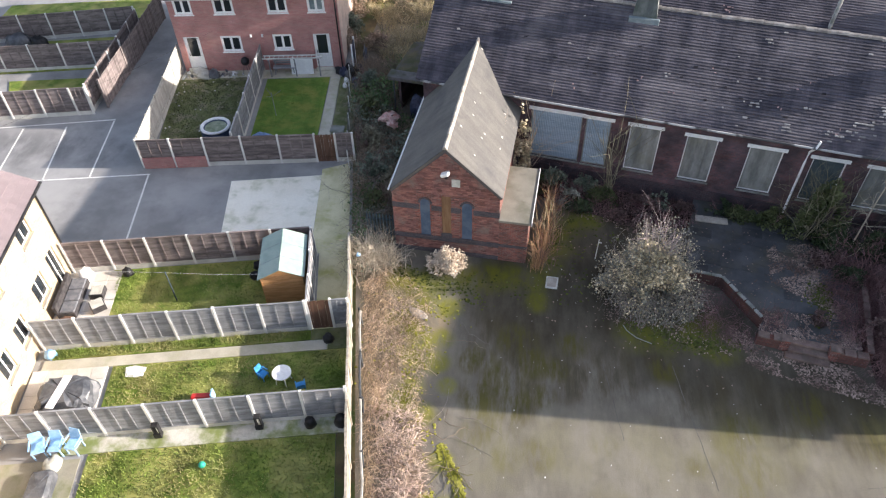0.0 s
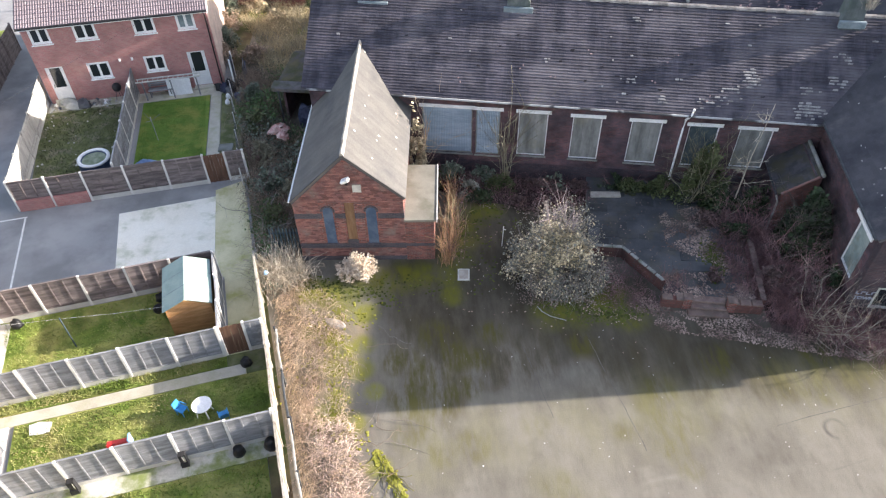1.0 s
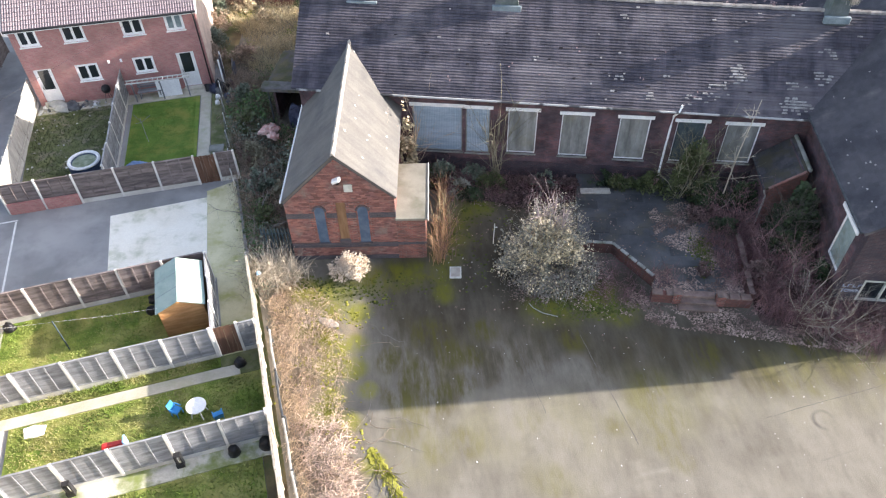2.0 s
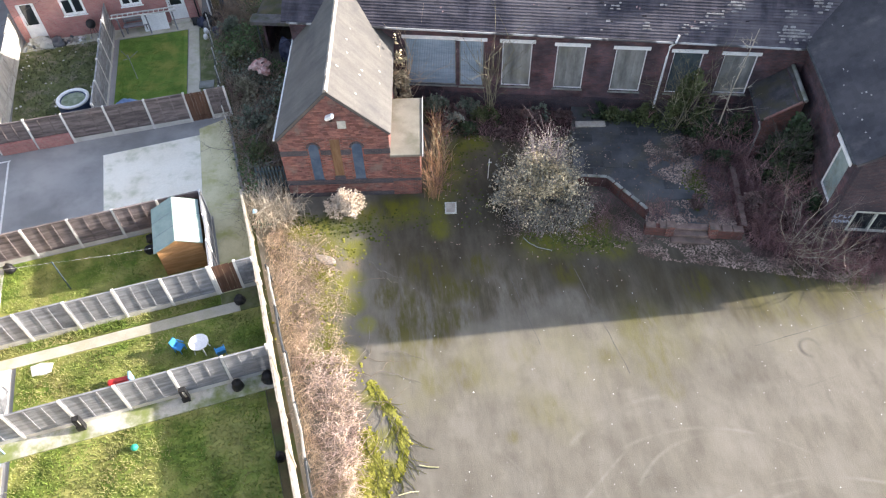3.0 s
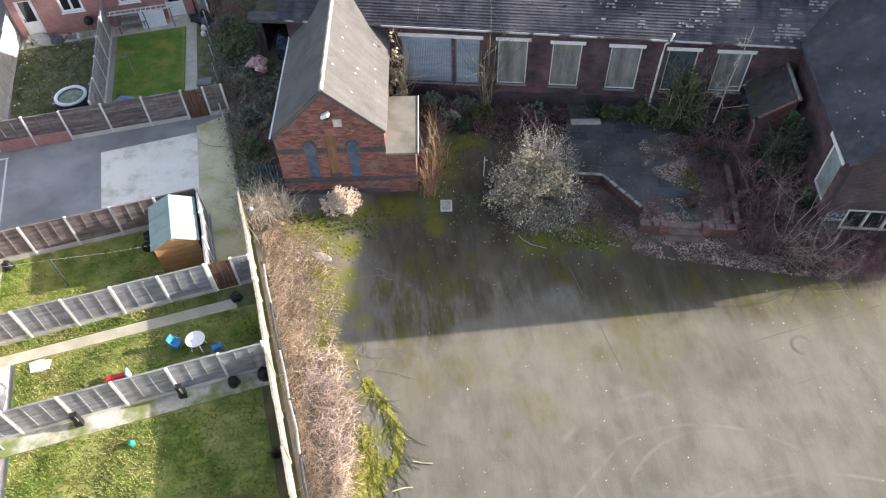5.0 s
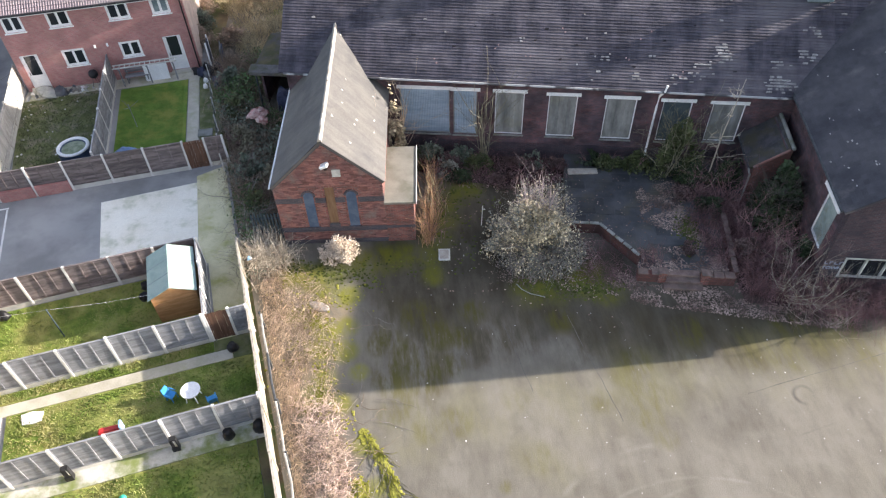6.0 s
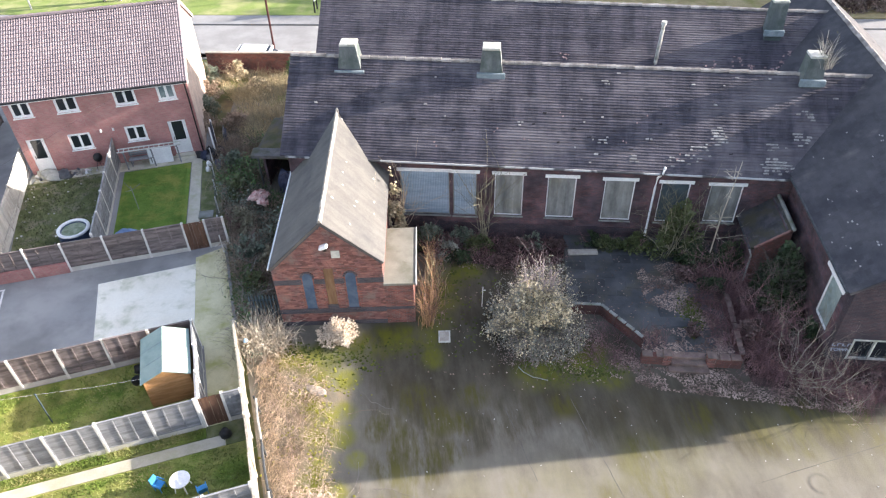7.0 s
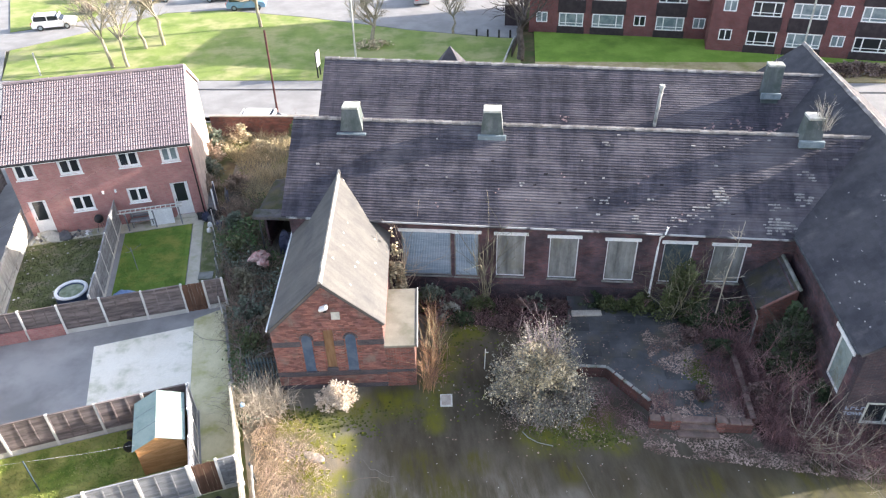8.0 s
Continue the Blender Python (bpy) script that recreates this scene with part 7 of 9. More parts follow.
part("backrest", boxes((-0.6, -1.2, 0.36, -0.42, 0.9, 0.78), bevel=0.02), M_RATTAN, sofa)
for i in range(3):
    part("cushion", boxes((-0.4, -1.17 + i * 0.69, 0.362, 0.24, -0.52 + i * 0.69, 0.46), bevel=0.03), M_CUSH, sofa)
for m in (guv(-13.9, 22.5), guv(-13.7, 21.7, 0, 30)):
    ot = thing("rattan_table", m, "low dark rattan table with pale top", "table", "rattan tables")
    part("body", boxes((-0.3, -0.3, 0.06, 0.3, 0.3, 0.36), bevel=0.02), M_RATTAN, ot)
    part("top", boxes((-0.26, -0.26, 0.362, 0.26, 0.26, 0.38), bevel=0.005), M_CAP, ot)
mound("white_bag", guv(-14.7, 23.6, 0.06), 0.35, 0.3, 0.6, M_PVC, "white sack by the fence corner", "sack", 31, 0.2, 10)
mound("wheel_bin", guv(-14.6, 20.6, 0.06), 0.5, 0.4, 0.6, M_GATE, "dark brown cover heaped on the patio", "cover", 32, 0.15, 10)
mound("covered_furniture", guv(-13.6, 16.9, 0.06), 1.1, 0.8, 0.75, M_TARP, "dark grey tarpaulin over garden furniture", "tarpaulin", 33, 0.09, 26, 0.5)
tb = thing("pale_plank", guv(-13.7, 16.85, 0.8, 78), "pale plank across the tarpaulin", "plank")
part("plank", boxes((-0.8, -0.16, 0, 0.7, 0.16, 0.03)), M_PVC, tb)
for i in range(3):
    plastic_chair(guv(-13.95 + 0.62 * i, 14.62 + 0.03 * i, 0.03, 14 - 16 * i), M_SKYBL, "pale blue plastic chair on the worn patio", "pale blue chairs", 1.02)
mound("white_bag", guv(-13.4, 14.05, 0.03), 0.3, 0.4, 0.35, M_CAP, "cream sack beside the chairs", "sack", 34, 0.25, 10)
mound("black_cover", guv(-13.55, 13.1, 0.03), 0.45, 0.75, 0.4, M_TARP, "dark plastic cover over a box on the patio", "cover", 35, 0.05, 20, 0.4)
for u, v, r in ((-4.1, 14.92, 0.22), (-2.95, 14.9, 0.26), (-3.0, 11.6, 0.18)):
    mound("black_planter", guv(u, v, 0.04), r, r, 0.45, M_BLACK, "black planter at the foot of the fence", "planter", int(u * -100), 0.1, 10)
for u in (-9.75, -6.0):
    bl = thing("fence_bracket", guv(u, 15.0, 0.04), "black frame hanging on the fence post", "bracket")
    part("frame", boxes((-0.12, -0.1, 0, -0.08, 0.1, 0.75), (0.08, -0.1, 0, 0.12, 0.1, 0.75), (-0.08, -0.1, 0.7, 0.08, 0.1, 0.75), (-0.14, -0.16, 0.05, 0.14, -0.1, 0.3)), M_BLACK, bl)
for i, (u, v) in enumerate(((-6.95, 22.9), (-6.9, 23.5), (-12.9, 24.0 - 0.3), (-3.55, 18.9), (-15.0, 19.2))):
    mound("plant_pot", guv(u, v, 0.05), 0.25, 0.22, 0.35, M_BLACK if i != 4 else M_SKYBL, "dark pot standing by the fence" if i != 4 else "pale turquoise pot by the path", "pot", 50 + i, 0.2, 10)

# clutter and a gate at the house corner
M_NAVY = mat("dark navy plastic", (0.018, 0.022, 0.045), (0.05, 0.058, 0.10), 5, 0.45, 0.2, 25)
sgate = thing("side_gate", pose(-17.85, 36.35, 0, 0, 0, 106), "dark navy side gate between white posts by the house", "gate")
part("panel", boxes((0.08, -0.02, 0.1, 1.0, 0.02, 1.75), bevel=0.006), M_NAVY, sgate)
for x in (0.0, 1.0):
    part("post", boxes((x, -0.045, 0, x + 0.08, 0.045, 1.9), bevel=0.008), M_PVC, sgate)
part("rail", boxes((0.08, 0.021, 1.5, 1.0, 0.05, 1.6)), M_PVC, sgate)
for x, y, r, h, m_, lab in ((-18.75, 36.0, 0.26, 0.4, M_BLACK, "black refuse bag by the house corner"), (-18.3, 35.8, 0.3, 0.5, M_NAVY, "navy refuse bag by the house corner"), (-17.95, 35.6, 0.24, 0.35, M_TARP, "crumpled grey plastic bag by the house corner"), (-18.1, 36.15, 0.22, 0.6, M_BLACK, "black refuse bag by the house corner")):
    mound("refuse_bag", pose(x, y, 0.05), r, r * 0.85, h, m_, lab, "bag", int(x * -100), 0.3, 10)
for x, y in ((-17.85, 35.1), (-17.68, 34.5)):
    mound("white_ball", pose(x, y, 0.05), 0.15, 0.15, 0.28, M_PVC, "small white ball at the edge of the grass", "ball", int(y * 10), 0.04, 12)
mound("blue_cover", pose(-12.0, 32.55, 0.0), 0.7, 0.4, 1.5, M_NAVY, "dark blue cover under the lean-to roof", "cover", 93, 0.16, 12, 0.5)

ps = thing("paving_slab", pose(-16.3, 30.2, 0.05, 0, 0, 14), "cream paving slab lying at the end of the garden path", "slab")
part("stone", boxes((-0.4, -0.33, 0.0, 0.4, 0.33, 0.06), bevel=0.012), M_COPING_LT, ps)

# yard: inspection cover, stake, rubble
ic = thing("inspection_cover", pose(-2.23, 22.03, 0, 0, 0, 6), "pale square concrete inspection cover", "cover")
part("slab", boxes((-0.27, -0.36, 0.0, 0.27, 0.36, 0.05), bevel=0.01), M_CAP, ic)
part("lid", boxes((-0.2, -0.28, 0.052, 0.2, 0.28, 0.062)), M_STONE, ic)
stake = thing("stake", pose(-0.62, 24.1, 0), "thin pale stake standing in the yard", "stake")
bm = bmesh.new()
tube(bm, [(0, 0, 0), (0.03, 0.02, 1.25)], 0.022, 5)
part("rod", bm, M_POST, stake)
part("crossbar", boxes((0.0, -0.015, 1.05, 0.16, 0.015, 1.08)), M_POST, stake)
sl = thing("stone_slab", pose(4.3, 27.9, 0.34, 0, 0, 5), "worn pale stone slab on the terrace edge", "slab")
part("stone", boxes((-0.75, -0.2, 0, 0.75, 0.2, 0.12), bevel=0.03), M_STONE, sl)

mound("garden_clutter", pose(-41.2, 33.3, 0.0, 0, 0, 20), 0.9, 0.6, 0.8, M_TARP, "dark covered clutter in a far garden", "clutter", 61, 0.2, 12)
mound("garden_clutter", pose(-39.9, 33.7, 0.0, 0, 0, 20), 0.6, 0.5, 0.6, M_BLACK, "black covered clutter in a far garden", "clutter", 62, 0.2, 12)
cable = thing("overhead_cable", pose(-21.9, 36.0, 4.6), "thin overhead cable from the house wall", "cable")
bm = bmesh.new()
tube(bm, [(0.0, -0.45, 0.1), (-1.4, -5.0, 0.25), (-2.7, -10.6, 0.7), (-4.6, -18, 1.5), (-7.5, -28, 3.0)], 0.006, 4)
part("line", bm, M_BLACK, cable)
# leaf mould, its tone lowered to paint shade between the stems
slab_of("leaf_mould", [(10.86, 21.0), (11.0, 20.2), (14.6, 19.9), (13.9, 21.3), (13.9, 26.6), (11.7, 26.6), (10.86, 25.6)], -0.05, 0.02, mat("mauve-brown leaf mould", (0.038, 0.025, 0.022), (0.080, 0.054, 0.048), 1.5, 0.95, 0.6, 16), "mauve-brown leaf mould darkened for shade under the thicket", "leaf mould")
slab_of("wall_bed", [(-4.6, 29.3), (-4.4, 27.9), (-2.2, 27.2), (0.4, 27.0), (3.35, 27.4), (3.35, 29.3)], -0.05, 0.02, bpy.data.materials["mauve-brown leaf mould"], "leaf-strewn bed darkened for shade along the school wall", "bed")

for pts, m_, lab in (([(1.14, 20.49, 0.02), (1.35, 20.2, 0.05), (1.75, 19.95, 0.06), (2.39, 19.84, 0.02)], M_COPING_LT, "pale curved twig lying on the tarmac"), ([(-2.31, 9.72, 0.03), (-1.95, 9.68, 0.035), (-1.6, 9.7, 0.03)], M_PATH, "short mossy stick on the tarmac"),
                     ([(-2.9, 8.6, 0.02), (-2.5, 8.75, 0.03), (-2.2, 8.8, 0.02)], M_PATH, "short mossy stick on the tarmac")):
    tw = thing("fallen_twig", pose(0, 0, 0), lab, "twig")
    bm = bmesh.new()
    tube(bm, pts, 0.022, 5)
    part("stick", bm, m_, tw)
mound("blue_scrap", pose(-10.75, 20.2, 1.05, 0, 0, 30), 0.10, 0.06, 0.16, M_SKYBL, "pale blue plastic scrap caught in dead stems", "scrap", 91, 0.3, 9)
mound("flat_stone", pose(-7.4, 18.6, 0.0, 0, 0, -20), 0.5, 0.22, 0.05, M_STONE, "flat pale stone among moss and brambles", "stone", 92, 0.2, 12)

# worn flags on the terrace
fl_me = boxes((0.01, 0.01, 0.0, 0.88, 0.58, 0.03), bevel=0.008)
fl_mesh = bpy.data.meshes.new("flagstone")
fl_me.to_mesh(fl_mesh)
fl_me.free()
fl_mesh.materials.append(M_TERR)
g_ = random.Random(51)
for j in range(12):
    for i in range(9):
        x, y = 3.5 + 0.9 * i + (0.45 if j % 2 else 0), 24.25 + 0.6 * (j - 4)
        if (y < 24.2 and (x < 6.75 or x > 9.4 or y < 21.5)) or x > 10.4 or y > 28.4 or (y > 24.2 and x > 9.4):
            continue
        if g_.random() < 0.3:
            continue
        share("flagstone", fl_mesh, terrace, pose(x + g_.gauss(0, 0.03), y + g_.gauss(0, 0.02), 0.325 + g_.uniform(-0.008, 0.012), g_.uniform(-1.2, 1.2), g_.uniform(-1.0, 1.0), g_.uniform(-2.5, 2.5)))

# growth on the two right-hand chimneys
def sprig(x, y, z, n, ln, lean, label, seed, leaves=0):
    g = random.Random(seed)
    t = thing("chimney_plant", pose(x, y, z), label, "plant")
    s, l = Soup(), Soup()
    for _ in range(n):
        b, k, q = g.uniform(0, 6.283), g.uniform(0.1, lean), ln * g.uniform(0.4, 1.1)
        r = g.uniform(0, 0.28)
        pts = [(r * math.cos(b) + k * q * f * f * math.cos(b), r * math.sin(b) + k * q * f * f * math.sin(b), q * f) for f in (0, 0.4, 0.75, 1)]
        s.stem(pts, 0.012, 0.005, 3)
        for _ in range(leaves):
            p = pts[g.randint(1, 3)]
            l.leaf((p[0] + g.gauss(0, 0.06), p[1] + g.gauss(0, 0.06), p[2] + g.gauss(0, 0.06)), 0.08, g)
    s.mesh("stem_work", M_RAIL, t)
    if leaves:
        l.mesh("foliage", M_MOSSROOF, t)


sprig(15.15, 32.75, 8.3, 46, 1.1, 0.8, "dry twiggy shrub growing from a chimney", 301, 1)
sprig(15.0, 33.15, 8.86, 26, 0.95, 0.7, "dry grassy shrub growing from a chimney", 302, 1)
sprig(14.75, 39.65, 8.96, 6, 0.5, 0.7, "small green sprig on a chimney top", 303, 2)


# ---- vegetation ----
M_CRUMB = mat("dry leaf crumbs", (0.30, 0.21, 0.155), (0.50, 0.40, 0.31), 1.0, 0.9, 0.0, 20, island=0.5)
M_PALEST = mat("pale grey dead stems", (0.40, 0.35, 0.28), (0.54, 0.48, 0.39), 1.0, 0.9, 0.0, 20, island=0.3)
M_STRAW = mat("dead bramble stems", (0.48, 0.365, 0.245), (0.62, 0.49, 0.35), 1.0, 0.9, 0.0, 20, island=0.35)
M_PINKST = mat("pinkish dead stems", (0.52, 0.385, 0.325), (0.66, 0.52, 0.45), 1.0, 0.9, 0.0, 20, island=0.35)
M_GREYST = mat("grey twigs", (0.18, 0.16, 0.148), (0.29, 0.262, 0.24), 1.0, 0.9, 0.0, 20, island=0.3)
M_PURPST = mat("purple-brown twigs", (0.140, 0.076, 0.080), (0.265, 0.158, 0.160), 1.0, 0.9, 0.0, 20, island=0.3)
M_BARK = mat("grey-brown bark", (0.24, 0.205, 0.165), (0.36, 0.315, 0.26), 3.0, 0.9, 0.3, 20)
M_BARKDK = mat("dark damp bark", (0.06, 0.05, 0.045), (0.11, 0.095, 0.085), 3.0, 0.9, 0.3, 20)
M_BARKLT = mat("pale sunlit bark", (0.25, 0.225, 0.165), (0.35, 0.315, 0.24), 3.0, 0.9, 0.3, 20)
# dark ivy, lowered further so that its gaps read as shade
M_IVY = mat("dark ivy leaves", (0.020, 0.034, 0.014), (0.050, 0.074, 0.032), 1.2, 0.55, 0.0, 20, island=0.45)
# grey-green leaves, paler than the ivy: open sky light is in the colour
M_BRAMBLELF = mat("grey-green bramble leaves paled for sky light", (0.075, 0.100, 0.070), (0.190, 0.215, 0.160), 1.2, 0.5, 0.0, 20, island=0.5)
M_LAUREL = mat("glossy green leaves", (0.045, 0.095, 0.025), (0.085, 0.145, 0.045), 1.2, 0.5, 0.0, 20, island=0.4)
M_DRYLEAF = mat("yellow-grey drying leaves", (0.40, 0.335, 0.21), (0.62, 0.535, 0.365), 1.4, 0.8, 0.0, 20, island=0.6)
M_LITTER = mat("fallen leaves", (0.120, 0.080, 0.066), (0.34, 0.255, 0.215), 1.0, 0.9, 0.0, 20, island=0.5)
M_STEMBR = mat("brown bramble stems", (0.23, 0.170, 0.125), (0.36, 0.280, 0.215), 1, 0.9, 0.0, 20, island=0.35)
M_STEMGR = mat("olive bare stems", (0.17, 0.155, 0.10), (0.25, 0.23, 0.16), 1, 0.9, 0.0, 20, island=0.3)
M_GREYLF = mat("dull grey-green leaves", (0.15, 0.155, 0.125), (0.27, 0.27, 0.225), 1.4, 0.75, 0.0, 20, island=0.4)
M_MAUVEST = mat("pale mauve shoots", (0.26, 0.21, 0.215), (0.36, 0.30, 0.30), 1, 0.9, 0.0, 20, island=0.3)
M_PURPLF = mat("withered purple-brown leaves", (0.075, 0.046, 0.042), (0.165, 0.110, 0.100), 1.2, 0.9, 0.0, 20, island=0.45)
M_DRYG = mat("tall dead grass", (0.40, 0.335, 0.20), (0.54, 0.47, 0.31), 0.8, 0.9, 0.0, 20, island=0.3)
M_CREAM = mat("pale dried flower heads", (0.58, 0.47, 0.36), (0.70, 0.60, 0.48), 1.5, 0.9, 0.0, 20, island=0.25)
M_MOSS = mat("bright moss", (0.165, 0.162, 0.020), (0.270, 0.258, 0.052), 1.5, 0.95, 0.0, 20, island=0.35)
M_BLADE = mat("grass blades", (0.130, 0.205, 0.032), (0.215, 0.285, 0.058), 0.7, 0.9, 0.0, 20, island=0.4, stain=(0.36, 0.34, 0.14), stain_scale=0.5, stain_amount=0.48)
streaks(M_BLADE, (0.8, 0.8, 0.8), 0, 0.68, 1.25, 1.0, 4.0)
# same moss, with the buildings' shade put into its colour
M_MOSS_SHADE = mat("moss copy darkened for shade", (0.052, 0.064, 0.012), (0.088, 0.102, 0.018), 1.5, 0.95, 0.0, 20, island=0.35)
M_OLIVE = mat("dull olive leaves", (0.048, 0.062, 0.022), (0.105, 0.120, 0.048), 1.2, 0.6, 0.0, 20, island=0.4)
M_SPECK = mat("pale litter scraps", (0.45, 0.44, 0.42), (0.62, 0.61, 0.6), 4, 0.8, 0.0, 20, island=0.4)


def arch(soup, rng, x, y, z, ln, h, r, n=5, droop=1.0):
    """One arching stem that springs from the ground and falls over."""
    a = rng.uniform(0, 6.283)
    pts = []
    bx, by = rng.uniform(-0.15, 0.15), rng.uniform(-0.15, 0.15)
    for i in range(n + 1):
        t = i / n
        pts.append((x + math.cos(a) * ln * t + bx * math.sin(5 * t), y + math.sin(a) * ln * t + by * math.sin(6 * t), z + h * math.sin(math.pi * min(1, t * (0.55 + 0.45 * droop))) + rng.uniform(-0.02, 0.02)))
    soup.stem(pts, r, r * 0.4, 3)


def limb(soup, rng, p, d, ln, r, depth, leaves=None, leaf_size=0.1, leaf_n=0, kids=(2, 4), wander=0.25, up=0.1):
    """A tapered limb that forks again and again; leaves may be gathered in another soup."""
    p, d = Vector(p), Vector(d).normalized()
    n = 4
    pts = [tuple(p)]
    dirs = []
    for i in range(n):
        d = (d + Vector((rng.gauss(0, wander), rng.gauss(0, wander), rng.gauss(0, wander) + up)) * 0.5).normalized()
        p = p + d * ln / n
        pts.append(tuple(p))
        dirs.append(d.copy())
    soup.stem(pts, r, r * 0.55, 5 if depth > 1 else 3)
    if leaves is not None and depth <= 1:
        for q in pts[1:]:
            for _ in range(leaf_n):
                leaves.leaf((q[0] + rng.gauss(0, 0.12), q[1] + rng.gauss(0, 0.12), q[2] + rng.gauss(0, 0.1)), leaf_size * rng.uniform(0.6, 1.3), rng)
    if depth > 0:
        for _ in range(rng.randint(*kids)):
            k = rng.randint(1, n)
            q = Vector(pts[k])
            nd = (dirs[k - 1] + Vector((rng.gauss(0, 0.65), rng.gauss(0, 0.65), rng.gauss(0, 0.45)))).normalized()
            limb(soup, rng, q, nd, ln * rng.uniform(0.5, 0.78), r * 0.5, depth - 1, leaves, leaf_size, leaf_n, kids, wander, up)


def in_poly(x, y, poly):
    c = False
    for (x0, y0), (x1, y1) in zip(poly, poly[1:] + poly[:1]):
        if (y0 > y) != (y1 > y) and x < (x1 - x0) * (y - y0) / (y1 - y0) + x0:
            c = not c
    return c


def scatter(rng, poly, n):
    xs, ys = [p[0] for p in poly], [p[1] for p in poly]
    out = []
    while len(out) < n:
        x, y = rng.uniform(min(xs), max(xs)), rng.uniform(min(ys), max(ys))
        if in_poly(x, y, poly):
            out.append((x, y))
    return out


def dens(x, y, s=0.35, seed=0.0):
    return noise.noise((x * s + seed, y * s - seed, seed))


def stuff(soup, name, material, label, category):
    return tagged(soup.mesh(name, material, None), label, category, "", "stuff")


# dead brambles along the boundary
strip = [uv(-2.05, 2.0), uv(-2.05, 22.0), (-9.7, 21.7), (-8.6, 20.6), (-7.2, 19.6), (-6.3, 18.2), (-5.9, 16.6), (-6.2, 15.2), (-5.5, 13.6), (-4.75, 12.2), (-4.4, 10.8), (-4.35, 9.0), (-4.05, 7.4), (-3.3, 4.5), (-2.2, 1.0)]
rng = random.Random(11)
tan_s, pink_s, grey_s, moss_s, brown_s = Soup(), Soup(), Soup(), Soup(), Soup()


def lying(soup, x, y, z, way, ln, h, r):
    """One bent stalk that leans over along way."""
    a, b = way + rng.gauss(0, 0.7), rng.uniform(-0.12, 0.12)
    pts = [(x + math.cos(a) * ln * t - math.sin(a) * b * math.sin(3 * t), y + math.sin(a) * ln * t + math.cos(a) * b * math.sin(3 * t), z + h * math.sin(math.pi * (0.12 + 0.8 * t))) for t in (0, 0.33, 0.66, 1)]
    soup.stem(pts, r, r * 0.4, 3)


def edge_u(y):
    """How far the growth reaches out from the fence, in garden metres."""
    return (-0.1 if y < 13.6 else 0.9) + 0.45 * math.sin(y * 1.3) * (y > 13.6) + 0.25 * noise.noise((y * 0.9, 2.0, 0.0))


for x, y in scatter(rng, strip, 15000):
    u = x * math.cos(GA) + y * math.sin(GA)
    n, f = dens(x, y, 0.55, 3.1), dens(x, y, 1.4, 6.0)
    if u > edge_u(y):
        continue
    heap = y < 13.7 and u > -1.65
    near = u < -1.15 + 0.3 * n
    if not heap and not near and rng.random() > 0.10 + 0.7 * max(0, n + 0.7 * f + 0.06):
        continue
    if near and rng.random() < 0.35 - 0.5 * f:
        continue
    if heap:
        if rng.random() < 0.36 - 0.9 * f:                      # holes in the tangle
            continue
        rise = 0.30 * max(0.0, 1 - ((u + 0.85) / 0.8) ** 2) * (0.7 + 0.6 * n)
        s = pink_s if rng.random() < 0.64 + 0.5 * n - 0.25 * (y < 9.6) else (tan_s if rng.random() < 0.4 else grey_s if rng.random() < 0.35 else brown_s)
        lying(s, x, y, 0.02 + rise * rng.random(), rng.uniform(0, 6.283), rng.uniform(0.25, 0.75), rng.uniform(0.05, 0.28), rng.uniform(0.004, 0.010))
    else:
        s = tan_s if rng.random() < 0.72 else (pink_s if rng.random() < 0.4 else brown_s)
        lying(s, x, y, 0.015, -1.15, rng.uniform(0.2, 0.7), rng.uniform(0.03, 0.22), rng.uniform(0.004, 0.009))
crumb = Soup()                                                  # broken stems and leaf crumbs
for x, y in scatter(rng, strip, 5500):
    u = x * math.cos(GA) + y * math.sin(GA)
    if u < edge_u(y) + 0.2 and dens(x, y, 0.9, 8.0) > -0.15:
        crumb.leaf((x, y, rng.uniform(0.01, 0.10)), rng.uniform(0.025, 0.065), rng, 0.6)
stuff(crumb, "bramble_litter", M_CRUMB, "brown and pale crumbs of dead leaves among brambles", "leaf litter")
for _ in range(18):                                             # long runners out over the tarmac
    t = rng.random()
    x, y = -6.0 + 2.6 * t + rng.gauss(0, 0.35), 19.5 - 12.5 * t + rng.gauss(0, 0.4)
    a = rng.uniform(-1.9, 0.5)
    pts = [(x, y, 0.08)]
    for i in range(7):
        a += rng.gauss(0, 0.3)
        x, y = x + math.cos(a) * 0.26, y + math.sin(a) * 0.26
        pts.append((x, y, max(0.012, 0.07 + rng.gauss(0, 0.05))))
    (grey_s if rng.random() < 0.4 else brown_s).stem(pts, 0.010, 0.004, 3)
stuff(tan_s, "bramble_stems", M_STRAW, "tangle of tan dead bramble stems along the fence", "brambles")
stuff(pink_s, "bramble_heap", M_PINKST, "pinkish heap of dead bramble stems", "brambles")
stuff(brown_s, "bramble_canes", M_STEMBR, "brown bramble canes in the dead tangle", "brambles")
stuff(grey_s, "bramble_twigs", M_GREYST, "grey dead twigs and runners over tarmac", "twigs")

# moss cushions: bright swathes beside the brambles
shade_moss_s = Soup()


